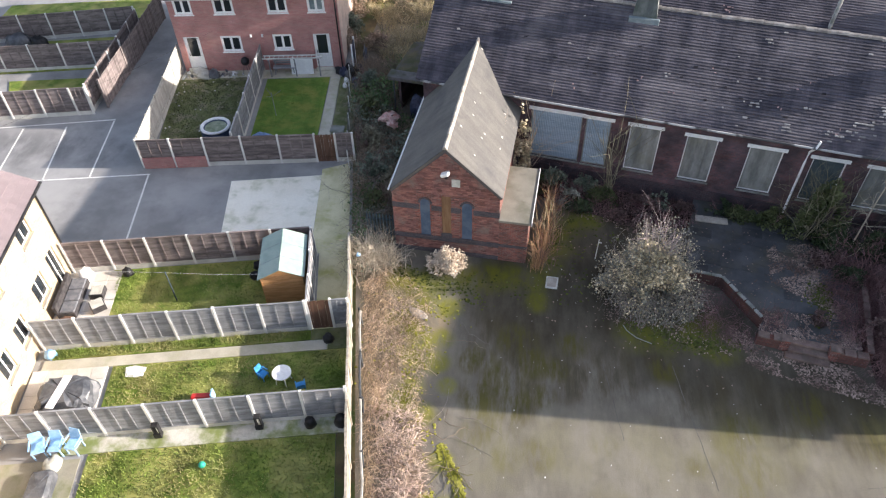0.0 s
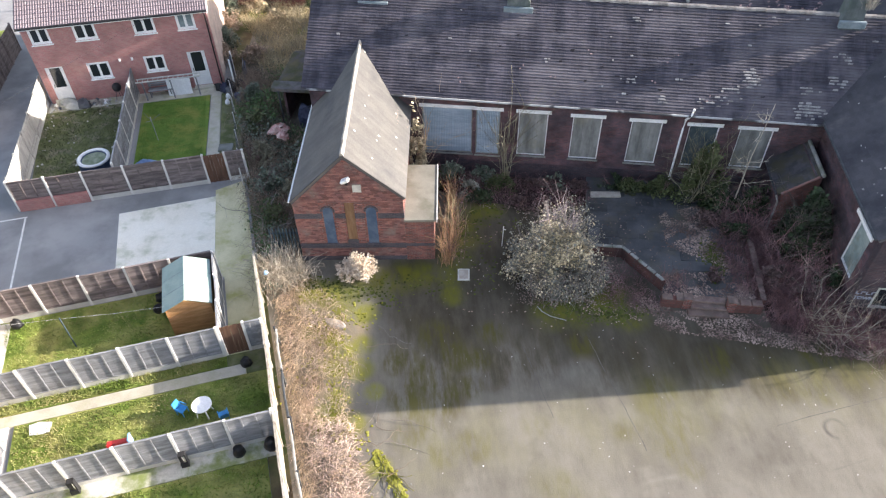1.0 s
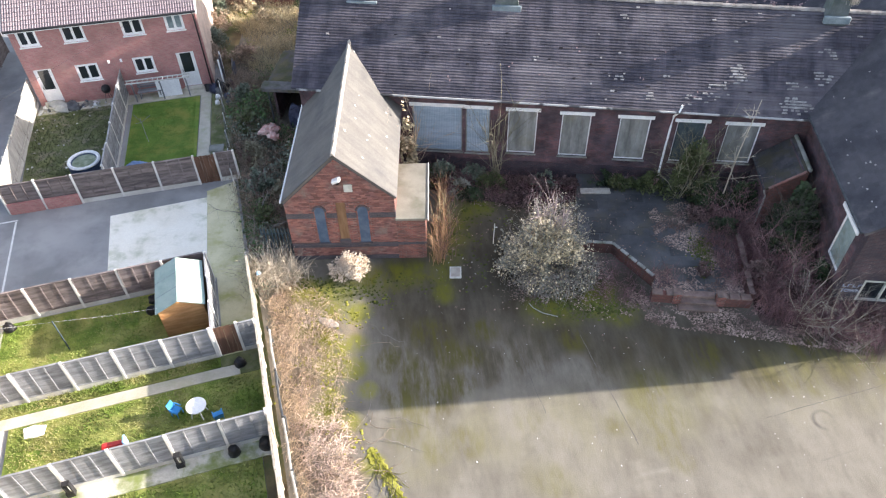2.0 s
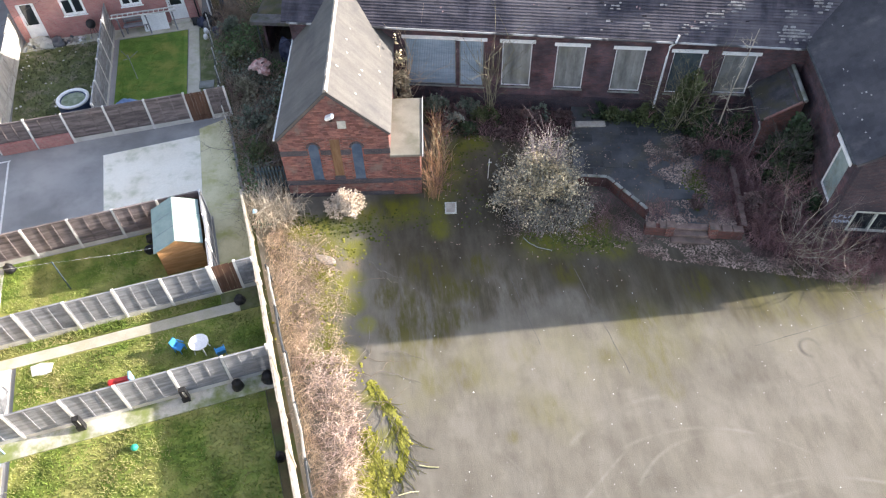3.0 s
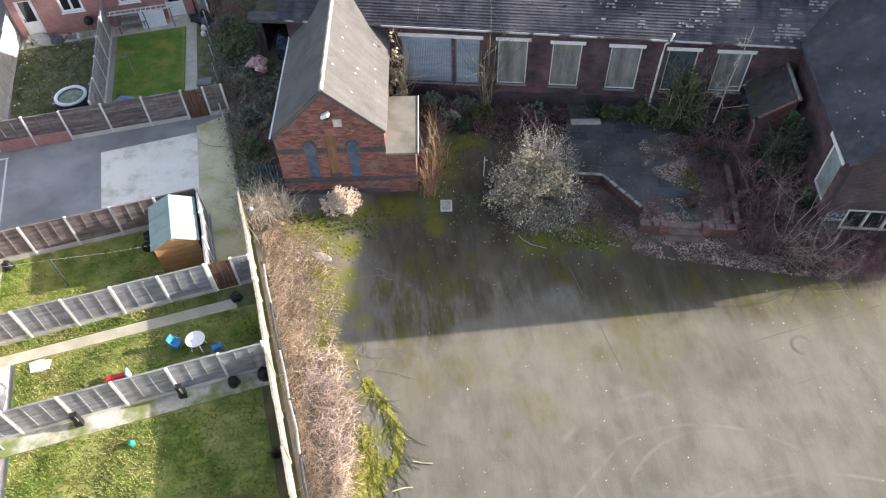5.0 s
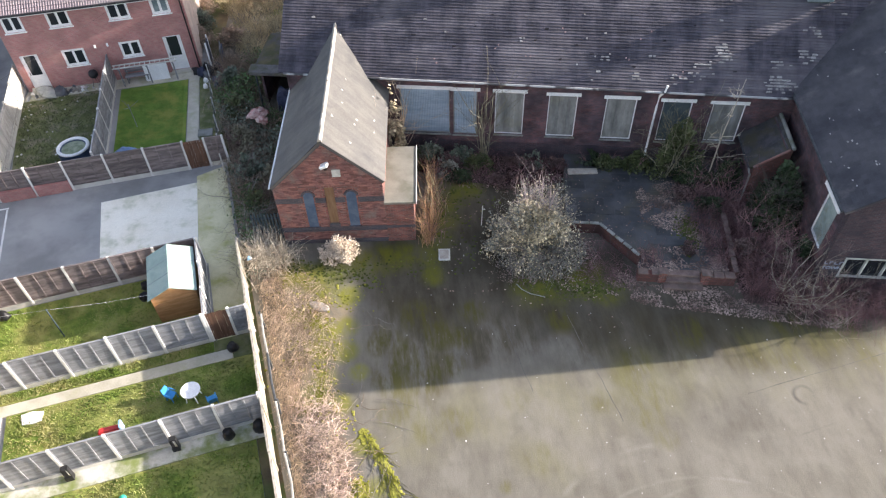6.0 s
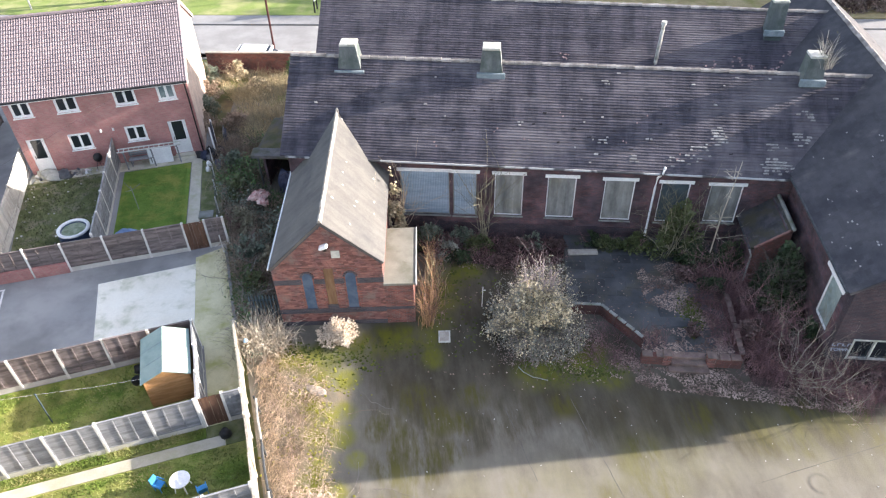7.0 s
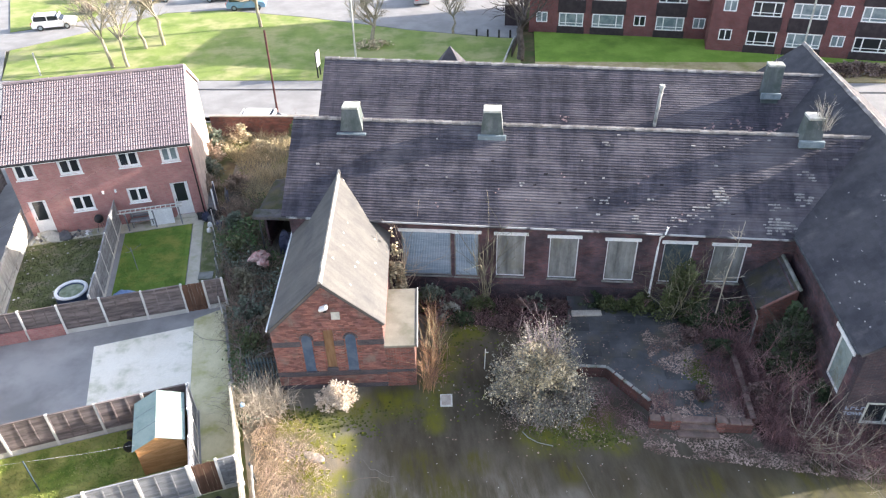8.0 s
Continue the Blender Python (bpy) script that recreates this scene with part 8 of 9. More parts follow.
def moss_at(cx, cy, rx, ry, turn, n, z=0.0, into=None):
    c, s = math.cos(turn), math.sin(turn)
    for _ in range(n):
        a, b = rng.gauss(0, rx), rng.gauss(0, ry)
        x, y = cx + a * c - b * s, cy + a * s + b * c
        r = rng.uniform(0.02, 0.075)
        k = rng.randint(5, 7)
        top = [(x + r * 0.75 * math.cos(6.283 * q / k) * rng.uniform(0.7, 1.2), y + r * 0.75 * math.sin(6.283 * q / k) * rng.uniform(0.7, 1.2), z + r * 0.32) for q in range(k)]
        low = [(x + (p[0] - x) * 1.35, y + (p[1] - y) * 1.35, z + 0.001) for p in top]
        (into or moss_s).add(top + low, [tuple(range(k))] + [(q, q + k, (q + 1) % k + k, (q + 1) % k) for q in range(k)])


for i in range(26):                                             # two curved swathes
    t = i / 25
    moss_at(-4.5 + 1.6 * math.sin(t * 2.0), 12.7 - 3.4 * t, 0.08, 0.11, 0, 58)
    moss_at(-4.35 + 1.3 * t ** 0.7, 10.8 - 3.9 * t, 0.12, 0.12, 0, 58)
for cx, cy, rx, ry, n in ((-3.98, 8.8, 0.2, 0.55, 460), (-7.0, 17.8, 0.25, 0.22, 170), (-7.9, 18.3, 0.2, 0.3, 140), (-6.4, 14.9, 0.3, 0.2, 150),
                          (-6.6, 18.9, 0.6, 0.4, 160), (-6.7, 16.4, 0.35, 0.5, 150), (3.8, 8.75, 0.05, 0.04, 12),
                          (-7.6, 17.2, 0.5, 0.9, 200), (-7.2, 19.4, 0.6, 0.4, 70), (-8.0, 15.4, 0.4, 0.6, 120), (-9.2, 19.4, 0.4, 0.6, 160), (-5.2, 13.2, 0.25, 0.5, 160), (-6.5, 15.3, 0.4, 0.5, 200), (-7.1, 17.1, 0.4, 0.5, 200), (-8.1, 18.7, 0.3, 0.3, 200), (-6.6, 19.1, 0.3, 0.3, 80), (-6.2, 14.0, 0.3, 0.4, 160), (-7.6, 16.2, 0.3, 0.3, 160)):
    moss_at(cx, cy, rx * 1.2, ry * 1.2, 0, n // 5 if cy > 13 else n)
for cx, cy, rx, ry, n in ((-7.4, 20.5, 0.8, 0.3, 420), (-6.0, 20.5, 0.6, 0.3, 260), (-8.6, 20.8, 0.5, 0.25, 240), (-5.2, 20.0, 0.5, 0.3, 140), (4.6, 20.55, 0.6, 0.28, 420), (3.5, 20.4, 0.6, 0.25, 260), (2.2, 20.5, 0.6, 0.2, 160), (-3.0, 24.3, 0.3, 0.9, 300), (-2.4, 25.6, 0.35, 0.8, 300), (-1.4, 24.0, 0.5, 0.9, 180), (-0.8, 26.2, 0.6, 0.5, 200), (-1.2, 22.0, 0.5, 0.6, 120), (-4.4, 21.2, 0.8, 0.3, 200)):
    moss_at(cx, cy, rx, ry, 0, n // 2 if cx > 0 else n // 4, 0.0, shade_moss_s)
moss_at(9.0, 24.0, 0.25, 0.6, 0, 420, 0.355, shade_moss_s)
gr, gr2 = Soup(), Soup()
for _ in range(100):                                            # mossy runners along the swathes
    t = rng.random()
    k = rng.random() < 0.5
    x, y = (-4.5 + 1.6 * math.sin(t * 2.0), 12.7 - 3.4 * t) if k else (-4.35 + 1.3 * t ** 0.7, 10.8 - 3.9 * t)
    x, y, a = x + rng.gauss(0, 0.12), y + rng.gauss(0, 0.1), -1.25 + rng.gauss(0, 0.35)
    pts = [(x, y, 0.03)]
    for i in range(5):
        a += rng.gauss(0, 0.25)
        x, y = x + math.cos(a) * 0.2, y + math.sin(a) * 0.2
        pts.append((x, y, max(0.012, rng.gauss(0.025, 0.012))))
    (gr if rng.random() < 0.65 else gr2).stem(pts, 0.012, 0.006, 3)
stuff(gr2, "bare_runners", M_STEMGR, "olive-brown bramble runners on the tarmac", "runners")
stuff(gr, "mossy_runners", M_MOSS, "moss-grown bramble runners on the tarmac", "runners")
stuff(shade_moss_s, "shaded_moss", M_MOSS_SHADE, "olive moss darkened for shade on tarmac and flags", "moss")
stuff(moss_s, "moss_cushions", M_MOSS, "bright yellow-green moss on the tarmac", "moss")


def clump(name, x, y, z, n, ln, lean, r, material, label, category, seed, heads=None):
    """Upright stems that fan out from one root."""
    g = random.Random(seed)
    s = Soup()
    for _ in range(n):
        a, o = g.uniform(0, 6.283), abs(g.gauss(0, r))
        bx, by = x + math.cos(a) * o, y + math.sin(a) * o
        l, k, b = ln * g.uniform(0.45, 1.1), g.uniform(0.1, lean), g.uniform(0, 6.283)
        pts = [(bx + math.cos(b) * k * l * t * t, by + math.sin(b) * k * l * t * t, z + l * t * (1 - 0.35 * k * t)) for t in (0, 0.35, 0.7, 1)]
        s.stem(pts, 0.012, 0.004, 3)
        if heads:
            for _ in range(heads):
                s.leaf((pts[3][0] + g.gauss(0, 0.05), pts[3][1] + g.gauss(0, 0.05), pts[3][2] + g.gauss(0, 0.05)), 0.11, g)
    return tagged(s.mesh(name, material, None), label, category)


clump("dry_grass_clump", -10.55, 20.9, 0, 420, 1.7, 1.1, 0.55, M_PALEST, "tall clump of pale dead stems at the fence end", "dead stems", 1)
clump("dry_grass_clump", -9.8, 21.1, 0, 220, 1.2, 1.0, 0.5, M_PALEST, "grey dead stems before the palisade", "dead stems", 2)
g = random.Random(3)
db = thing("dry_bush", pose(-6.95, 21.5, 0), "rounded pale cream dried flower bush before the chapel", "dried bush")
ds, dh = Soup(), Soup()
for _ in range(420):
    a, e, rr = g.uniform(0, 6.283), g.uniform(0.05, 1.5), g.uniform(0.75, 1.02)
    lump = 0.86 + 0.6 * noise.noise((math.cos(a) * 1.7, math.sin(a) * 1.7, e * 1.6))
    p = (1.0 * rr * lump * math.cos(e) * math.cos(a), 0.66 * rr * lump * math.cos(e) * math.sin(a), 0.1 + 1.0 * rr * lump * math.sin(e))
    ds.stem([(p[0] * 0.15, p[1] * 0.15, 0.0), (p[0] * 0.6, p[1] * 0.6, p[2] * 0.55), p], 0.008, 0.004, 3)
    for _ in range(12):
        dh.leaf((p[0] + g.gauss(0, 0.055), p[1] + g.gauss(0, 0.055), p[2] + g.gauss(0, 0.05)), g.uniform(0.05, 0.1), g)
ds.mesh("stem_work", M_STRAW, db)
dh.mesh("flower_mass", M_CREAM, db)
M_TANREED = mat("rusty tan reeds", (0.30, 0.175, 0.095), (0.47, 0.30, 0.18), 0.9, 0.9, 0.0, 20, island=0.35)
for i, (x, y) in enumerate(((-3.05, 23.2), (-3.05, 24.2), (-3.1, 25.2), (-3.2, 26.2), (-3.4, 27.0), (-3.1, 22.7))):
    clump("reed_clump", x, y, 0, 46, 1.95, 0.6, 0.28, M_DRYG if i == 2 else M_TANREED, "tall tan dead reeds against the porch wall", "reeds", 60 + i)
    clump("reed_clump", x + 0.15, y + 0.3, 0, 20, 1.4, 0.9, 0.3, M_PURPST, "brown tangled dead stems against the porch wall", "reeds", 160 + i)

# ivy-grown shrub by the terrace wall
g = random.Random(21)
shrub = thing("ivy_shrub", pose(2.0, 23.0, 0), "wide shrub with yellow-grey leaves and bare top shoots", "shrub")
ws, ws2, lf, lf2 = Soup(), Soup(), Soup(), Soup()
for _ in range(34):
    a = g.uniform(0, 6.283)
    limb(ws, g, (g.gauss(0, 0.25), g.gauss(0, 0.25), 0), (math.cos(a) * g.uniform(0.3, 1.1), math.sin(a) * g.uniform(0.3, 1.0), 1.0), g.uniform(1.3, 2.1), 0.03, 2, lf if g.random() < 0.7 else lf2, 0.065, 4, (2, 4), 0.3, 0.02)
lobes = []
for _ in range(46):                                             # uneven lobes of foliage, wide low and narrow high
    a, e = g.uniform(0, 6.283), g.uniform(0, 1.45)
    k = g.uniform(0.55, 1.0)
    lobes.append((2.0 * k * math.cos(e) * math.cos(a), 1.6 * k * math.cos(e) * math.sin(a), 0.25 + 2.35 * k * math.sin(e), g.uniform(0.22, 0.5)))
for cx, cy, cz, r in lobes:
    if cx > 1.0 and cy < 0.75:
        continue
    top = cz > 1.05
    for _ in range(int(1000 * r)):
        p = (cx + g.gauss(0, r * 0.6), cy + g.gauss(0, r * 0.6), max(0.05, cz + g.gauss(0, r * 0.5)))
        (lf if g.random() < (0.85 if top else 0.5) else lf2).leaf(p, g.uniform(0.06, 0.15), g)
    for _ in range(int(24 * r)):
        a = g.uniform(0, 6.283)
        d_ = Vector((cx + math.cos(a) * r, cy + math.sin(a) * r, cz + g.uniform(-0.1, 0.5)))
        ws.stem([(cx * 0.3, cy * 0.3, cz * 0.3), (cx * 0.8, cy * 0.8, cz * 0.85), tuple(d_), tuple(d_ * 1.12 + Vector((g.gauss(0, 0.1), g.gauss(0, 0.1), 0.1)))], 0.010, 0.003, 3)
for _ in range(26):
    limb(ws2, g, (g.gauss(-0.1, 0.3), g.gauss(0.3, 0.25), 1.6), (g.gauss(0, 0.22), g.gauss(0.1, 0.2), 1), g.uniform(1.4, 2.3), 0.016, 1, None, 0.1, 0, (1, 3), 0.12, 0.1)
for _ in range(700):                                            # skirt of dead grey stems
    a, o = g.uniform(0, 6.283), g.uniform(0.4, 1.95)
    sx, sy = math.cos(a) * o + 0.15, math.sin(a) * o * 0.8 - 0.75
    arch(ws, g, sx, sy, 0.01, g.uniform(0.4, 1.0), g.uniform(0.2, 0.5) if sx > 0.5 and sy > 0.2 else g.uniform(0.3, 1.0), 0.008, 4)
for _ in range(3200):                                           # grey-green leaves low over the skirt
    a, o = g.uniform(0, 6.283), 2.0 * math.sqrt(g.random())
    sx, sy = math.cos(a) * o + 0.2, math.sin(a) * o * 0.8 - 0.75
    (lf if g.random() < 0.3 else lf2).leaf((sx, sy, g.uniform(0.05, 0.35 if sx > 0.6 and sy > 0.2 else 0.75)), g.uniform(0.04, 0.1), g)
for _ in range(130):                                            # thin pale sprays standing out of the crown
    a, e = g.uniform(0, 6.283), g.uniform(0.2, 1.4)
    d_ = Vector((1.9 * math.cos(e) * math.cos(a), 1.5 * math.cos(e) * math.sin(a) + 0.1, 0.4 + 2.0 * math.sin(e)))
    if d_.x > 0.6 and d_.y < 0.6:
        continue
    ws2.stem([tuple(d_ * 0.75), tuple(d_ * 0.95), tuple(d_ * g.uniform(1.1, 1.3) + Vector((g.gauss(0, 0.1), g.gauss(0, 0.1), 0.08)))], 0.008, 0.003, 3)
ws.mesh("branch_work", M_GREYST, shrub)
ws2.mesh("bare_crown", M_MAUVEST, shrub, "bare pinkish top shoots")
lf.mesh("foliage", M_DRYLEAF, shrub, "yellow-grey leaves")
lf2.mesh("ivy", M_GREYLF, shrub, "dull grey-green leaves")


def bush(x, y, z, rx, ry, h, n, material, label, seed, leaf=0.11, twig=M_PURPST, gap=-0.1, name="bush"):
    g = random.Random(seed)
    t = thing(name, pose(x, y, z), label, "bush")
    s, l = Soup(), Soup()
    for _ in range(max(5, n // 160)):
        a = g.uniform(0, 6.283)
        limb(s, g, (g.gauss(0, rx * 0.15), g.gauss(0, ry * 0.15), 0), (math.cos(a) * rx * 0.7, math.sin(a) * ry * 0.7, h * 0.8), h * 0.7, 0.022, 2, None, 0.1, 0, (2, 3), 0.25, 0.05)
    for _ in range(int(n * 2.2)):
        a, e, rr = g.uniform(0, 6.283), g.uniform(0, 1) ** 0.8 * 1.5, 1 - abs(g.gauss(0, 0.22))
        lump = 0.8 + 0.38 * noise.noise((math.cos(a) * 1.5 + seed, math.sin(a) * 1.5, e * 1.8))
        p = (rx * rr * lump * math.cos(e) * math.cos(a), ry * rr * lump * math.cos(e) * math.sin(a), 0.08 + h * rr * lump * math.sin(e))
        if noise.noise((p[0] * 1.4 + seed, p[1] * 1.4, p[2] * 1.4)) < gap:
            continue
        l.leaf(p, leaf * g.uniform(0.6, 1.35), g)
    s.mesh("branch_work", twig, t)
    l.mesh("foliage", material, t)
    return t


# along the school wall and in the corner
bush(-5.2, 28.2, 0, 0.7, 0.45, 4.9, 1500, M_DRYLEAF, "tall thin pale-leaved buddleia between chapel and school", 71, 0.15, M_STRAW, 0.0)
bush(8.7, 28.0, 0.3, 1.5, 0.85, 3.7, 3600, M_OLIVE, "loose olive-green bush against the boarded window", 72, 0.13, M_STEMGR)
bush(9.6, 27.6, 0.3, 1.2, 0.8, 1.5, 1200, M_IVY, "dark ivy bush below the windows", 73)
bush(13.0, 25.1, 0, 1.5, 1.5, 3.3, 9000, M_IVY, "dense dark evergreen bush beside the outhouse", 74, 0.17, M_BARKDK, -0.3)
bush(13.1, 24.0, 0, 0.9, 0.9, 1.5, 1400, M_IVY, "dark ivy bush at the wing wall", 75)
for i, (x, y, rx, h, m) in enumerate(((-4.3, 28.2, 1.0, 1.1, M_OLIVE), (-2.6, 28.3, 1.2, 0.9, M_PURPLF), (-0.9, 28.1, 1.2, 1.0, M_OLIVE), (1.0, 28.2, 1.2, 0.8, M_PURPLF), (2.9, 28.4, 1.0, 0.7, M_PURPLF), (5.6, 28.4, 1.1, 0.8, M_OLIVE), (11.2, 27.4, 1.2, 1.6, M_IVY), (7.0, 28.4, 1.0, 1.1, M_OLIVE), (-1.9, 27.3, 0.9, 0.6, M_IVY), (0.3, 27.2, 1.0, 0.4, M_PURPLF), (9.0, 26.4, 0.9, 0.6, M_PURPLF), (10.2, 25.6, 0.9, 0.8, M_IVY), (12.0, 24.6, 1.0, 1.3, M_PURPLF), (11.4, 22.6, 1.0, 1.2, M_PURPLF), (12.6, 21.6, 1.1, 1.2, M_PURPLF), (13.6, 22.6, 0.9, 1.4, M_IVY), (15.6, 20.2, 1.1, 0.8, M_PURPLF), (17.2, 20.0, 1.0, 0.8, M_IVY), (2.0, 27.0, 0.8, 0.5, M_PURPLF), (8.9, 22.8, 0.5, 0.5, M_PURPLF), (-3.6, 28.5, 1.1, 1.3, M_BRAMBLELF), (-1.9, 28.6, 1.0, 1.2, M_BRAMBLELF), (-2.6, 27.6, 1.0, 0.9, M_GREYLF), (1.9, 28.7, 1.0, 0.8, M_BRAMBLELF), (4.6, 28.8, 1.0, 0.7, M_IVY))):
    bush(x, y, 0.3 if x > 3.4 else 0, rx, 0.6, h, int(700 * rx * h) + 200, m, "low scrubby bush along the school wall", 80 + i, 0.1)


def sapling(name, x, y, z, h, label, seed, spread=0.35, material=M_BARK, n=1, depth=3, r=0.035, lean=(0, 0)):
    g = random.Random(seed)
    s = Soup()
    for _ in range(n):
        limb(s, g, (g.gauss(0, 0.12), g.gauss(0, 0.12), 0), (lean[0] + g.gauss(0, spread), lean[1] + g.gauss(0, spread), 1), h * g.uniform(0.5, 0.62), r, depth, None, 0.1, 0, (2, 4), 0.2, 0.14)
    t = thing(name, pose(x, y, z), label, "bare tree")
    s.mesh("branch_work", material, t)
    return t


g = random.Random(101)
tall = thing("bare_sapling", pose(10.35, 27.5, 0.3), "slender pale bare sapling rising past the gutter", "bare tree")
tk, tb_ = Soup(), Soup()
tk.stem([(0, 0, 0), (0.06, 0.1, 1.5), (0.16, 0.25, 3.0), (0.34, 0.42, 4.4), (0.5, 0.6, 5.7)], 0.045, 0.012, 6)
for k in range(20):                                             # side branches, long at the middle and short at the top
    z = g.uniform(1.5, 2.9) if k < 12 else g.uniform(3.6, 5.3)
    a, ln = g.uniform(0, 6.283), g.uniform(0.5, 0.95) if k < 12 else g.uniform(0.25, 0.5)
    limb(tb_, g, (0.055 * z - 0.02, 0.085 * z, z), (math.cos(a), math.sin(a), g.uniform(-0.1, 0.5)), ln, 0.02, 1, None, 0.1, 0, (2, 3), 0.3, 0.06)
tk.mesh("trunk", M_PALEST, tall)
tb_.mesh("branch_work", M_PALEST, tall)
sapling("bare_sapling", -0.75, 28.5, 0, 7.2, "thin bare stems rising past the gutter", 102, 0.05, M_STEMGR, 12, 1, 0.022)
sapling("bare_sapling", 10.0, 27.1, 0.3, 2.4, "sprawling bare grey branches below the window", 103, 0.8, M_BARK, 3, 2, 0.02)
sapling("bare_tree", 12.6, 20.5, 0, 3.8, "spreading bare shrub at the edge of the yard", 104, 0.75, M_BARK, 9, 3, 0.02)
sapling("bare_tree", 13.6, 19.9, 0, 3.0, "spreading bare shrub at the edge of the yard", 105, 0.9, M_BARK, 7, 3, 0.018)
sapling("bare_tree", 11.6, 22.4, 0, 3.6, "thin purple-brown bare thicket tree", 106, 0.4, M_PURPST, 8, 3, 0.018)
sapling("bare_tree", 11.9, 22.7, 0, 3.0, "thin purple-brown bare thicket tree", 107, 0.4, M_PURPST, 6, 3, 0.018)
sapling("bare_tree", 10.9, 26.0, 0.2, 3.0, "thin purple-brown bare thicket tree", 108, 0.5, M_PURPST, 7, 3, 0.018)

# purple-brown thicket and other wild stems
rng = random.Random(31)
th, th2 = Soup(), Soup()
for x, y in scatter(rng, [(10.95, 22.2), (11.2, 20.6), (15.2, 19.4), (18.5, 20.4), (13.8, 21.4), (13.8, 23.6), (12.0, 24.0), (11.7, 26.2), (11.0, 26.2), (10.9, 25.0)], 4400):
    arch(th, rng, x, y, 0.02, rng.uniform(0.5, 1.5), rng.uniform(0.25, 1.15), 0.007, 4)
for x, y in scatter(rng, [(4.3, 21.0), (6.6, 20.8), (6.2, 21.9), (5.0, 23.6), (3.8, 23.6)], 260):
    arch(th, rng, x, y, 0.02, rng.uniform(0.3, 0.9), rng.uniform(0.1, 0.5), 0.007, 4)
for x, y in scatter(rng, [(6.6, 21.5), (7.6, 21.5), (7.6, 22.6), (6.5, 22.6)], 70):
    arch(th, rng, x, y, 0.34, rng.uniform(0.3, 0.8), rng.uniform(0.3, 0.9), 0.006, 4)
for x, y in scatter(rng, [(9.6, 22.0), (10.4, 21.6), (10.4, 25.2), (11.6, 26.7), (9.6, 27.2), (9.2, 25.4)], 640):
    arch(th, rng, x, y, 0.34, rng.uniform(0.3, 1.0), rng.uniform(0.15, 0.8), 0.007, 4)
for x, y in scatter(rng, [(-4.4, 28.0), (-2.2, 27.2), (0.4, 26.9), (3.4, 27.3), (3.4, 29.1), (-4.4, 29.1)], 620):
    arch(th, rng, x, y, 0.02, rng.uniform(0.3, 0.9), rng.uniform(0.15, 0.7), 0.007, 4)
stuff(th, "thicket_stems", M_PURPST, "tangled purple-brown bare thicket", "thicket")

# overgrown plot between boundary and chapel
plot = [uv(-2.25, 22.3), (-10.05, 22.6), (-11.2, 31.6), (-14.0, 32.0), (-14.1, 37.5), uv(-2.5, 42.0), uv(-2.5, 31.0)]
wild, wl1, wl2, wstem = Soup(), Soup(), Soup(), Soup()
for x, y in scatter(rng, plot, 1500):
    n = dens(x, y, 0.5, 7.7)
    if n < -0.22:
        continue
    h = 0.35 + 0.9 * max(0, n + 0.25) * rng.uniform(0.6, 1.5)
    tgt = wl1 if dens(x, y, 0.3, 2.2) > -0.12 else wl2
    for _ in range(8):
        tgt.leaf((x + rng.gauss(0, 0.24), y + rng.gauss(0, 0.24), abs(rng.gauss(h * 0.75, h * 0.25))), rng.uniform(0.07, 0.16), rng)
for x, y in scatter(rng, plot, 4600):
    arch(wstem, rng, x, y, 0.0, rng.uniform(0.4, 1.3), rng.uniform(0.2, 0.9), 0.008, 4)
stuff(wl1, "ivy_cover", M_BRAMBLELF, "ivy and bramble leaves over the plot, paled for sky light", "undergrowth")
stuff(wl2, "laurel_leaves", M_LAUREL, "green leaves among brambles", "undergrowth")
stuff(wstem, "wild_stems", M_STEMBR, "brown bramble stems over the plot", "undergrowth")
for i, (x, y, rx, h) in enumerate(((*uv(-1.5, 27.0), 0.8, 1.5), (*uv(-1.5, 29.3), 0.9, 1.7), (*uv(-1.5, 32.0), 0.9, 1.6), (*uv(-1.6, 35.0), 0.9, 1.6), (*uv(-1.6, 38.0), 0.9, 1.6), (-11.4, 26.2, 0.8, 1.2), (-11.6, 28.4, 0.6, 0.8))):
    bush(x, y, 0, rx, 0.9, h, 800, (M_OLIVE, M_BRAMBLELF, M_STEMGR)[i % 3], "dark unkempt bush in the overgrown plot", 140 + i, 0.12)
for i, (x, y, rx, h) in enumerate(((-20.6, 43.4, 1.0, 1.6), (-19.9, 41.2, 0.9, 1.5), (-19.4, 39.3, 0.9, 1.4), (-21.3, 45.6, 0.9, 1.5), (-17.6, 39.6, 1.2, 1.2))):
    bush(x, y, 0, rx, 1.1, h, 900, (M_STEMBR, M_BRAMBLELF)[i % 2], "brown unkempt bush beside the house end", 170 + i, 0.12, M_STEMBR)
sapling("bare_sapling", -12.0, 23.2, 0, 2.6, "grey bare shrub beside the palisade", 151, 0.6, M_GREYST, 6, 3, 0.025)
sapling("bare_sapling", -12.6, 25.0, 0, 2.4, "grey bare shrub beside the palisade", 152, 0.6, M_GREYST, 5, 3, 0.025)

# tall dead grass at the street end
back = [(-21.8, 46.9), (-12.4, 47.1), (-12.6, 42.0), (-14.2, 38.0), (-16.8, 38.2), (-18.2, 42)]
dg, dgreen = Soup(), Soup()
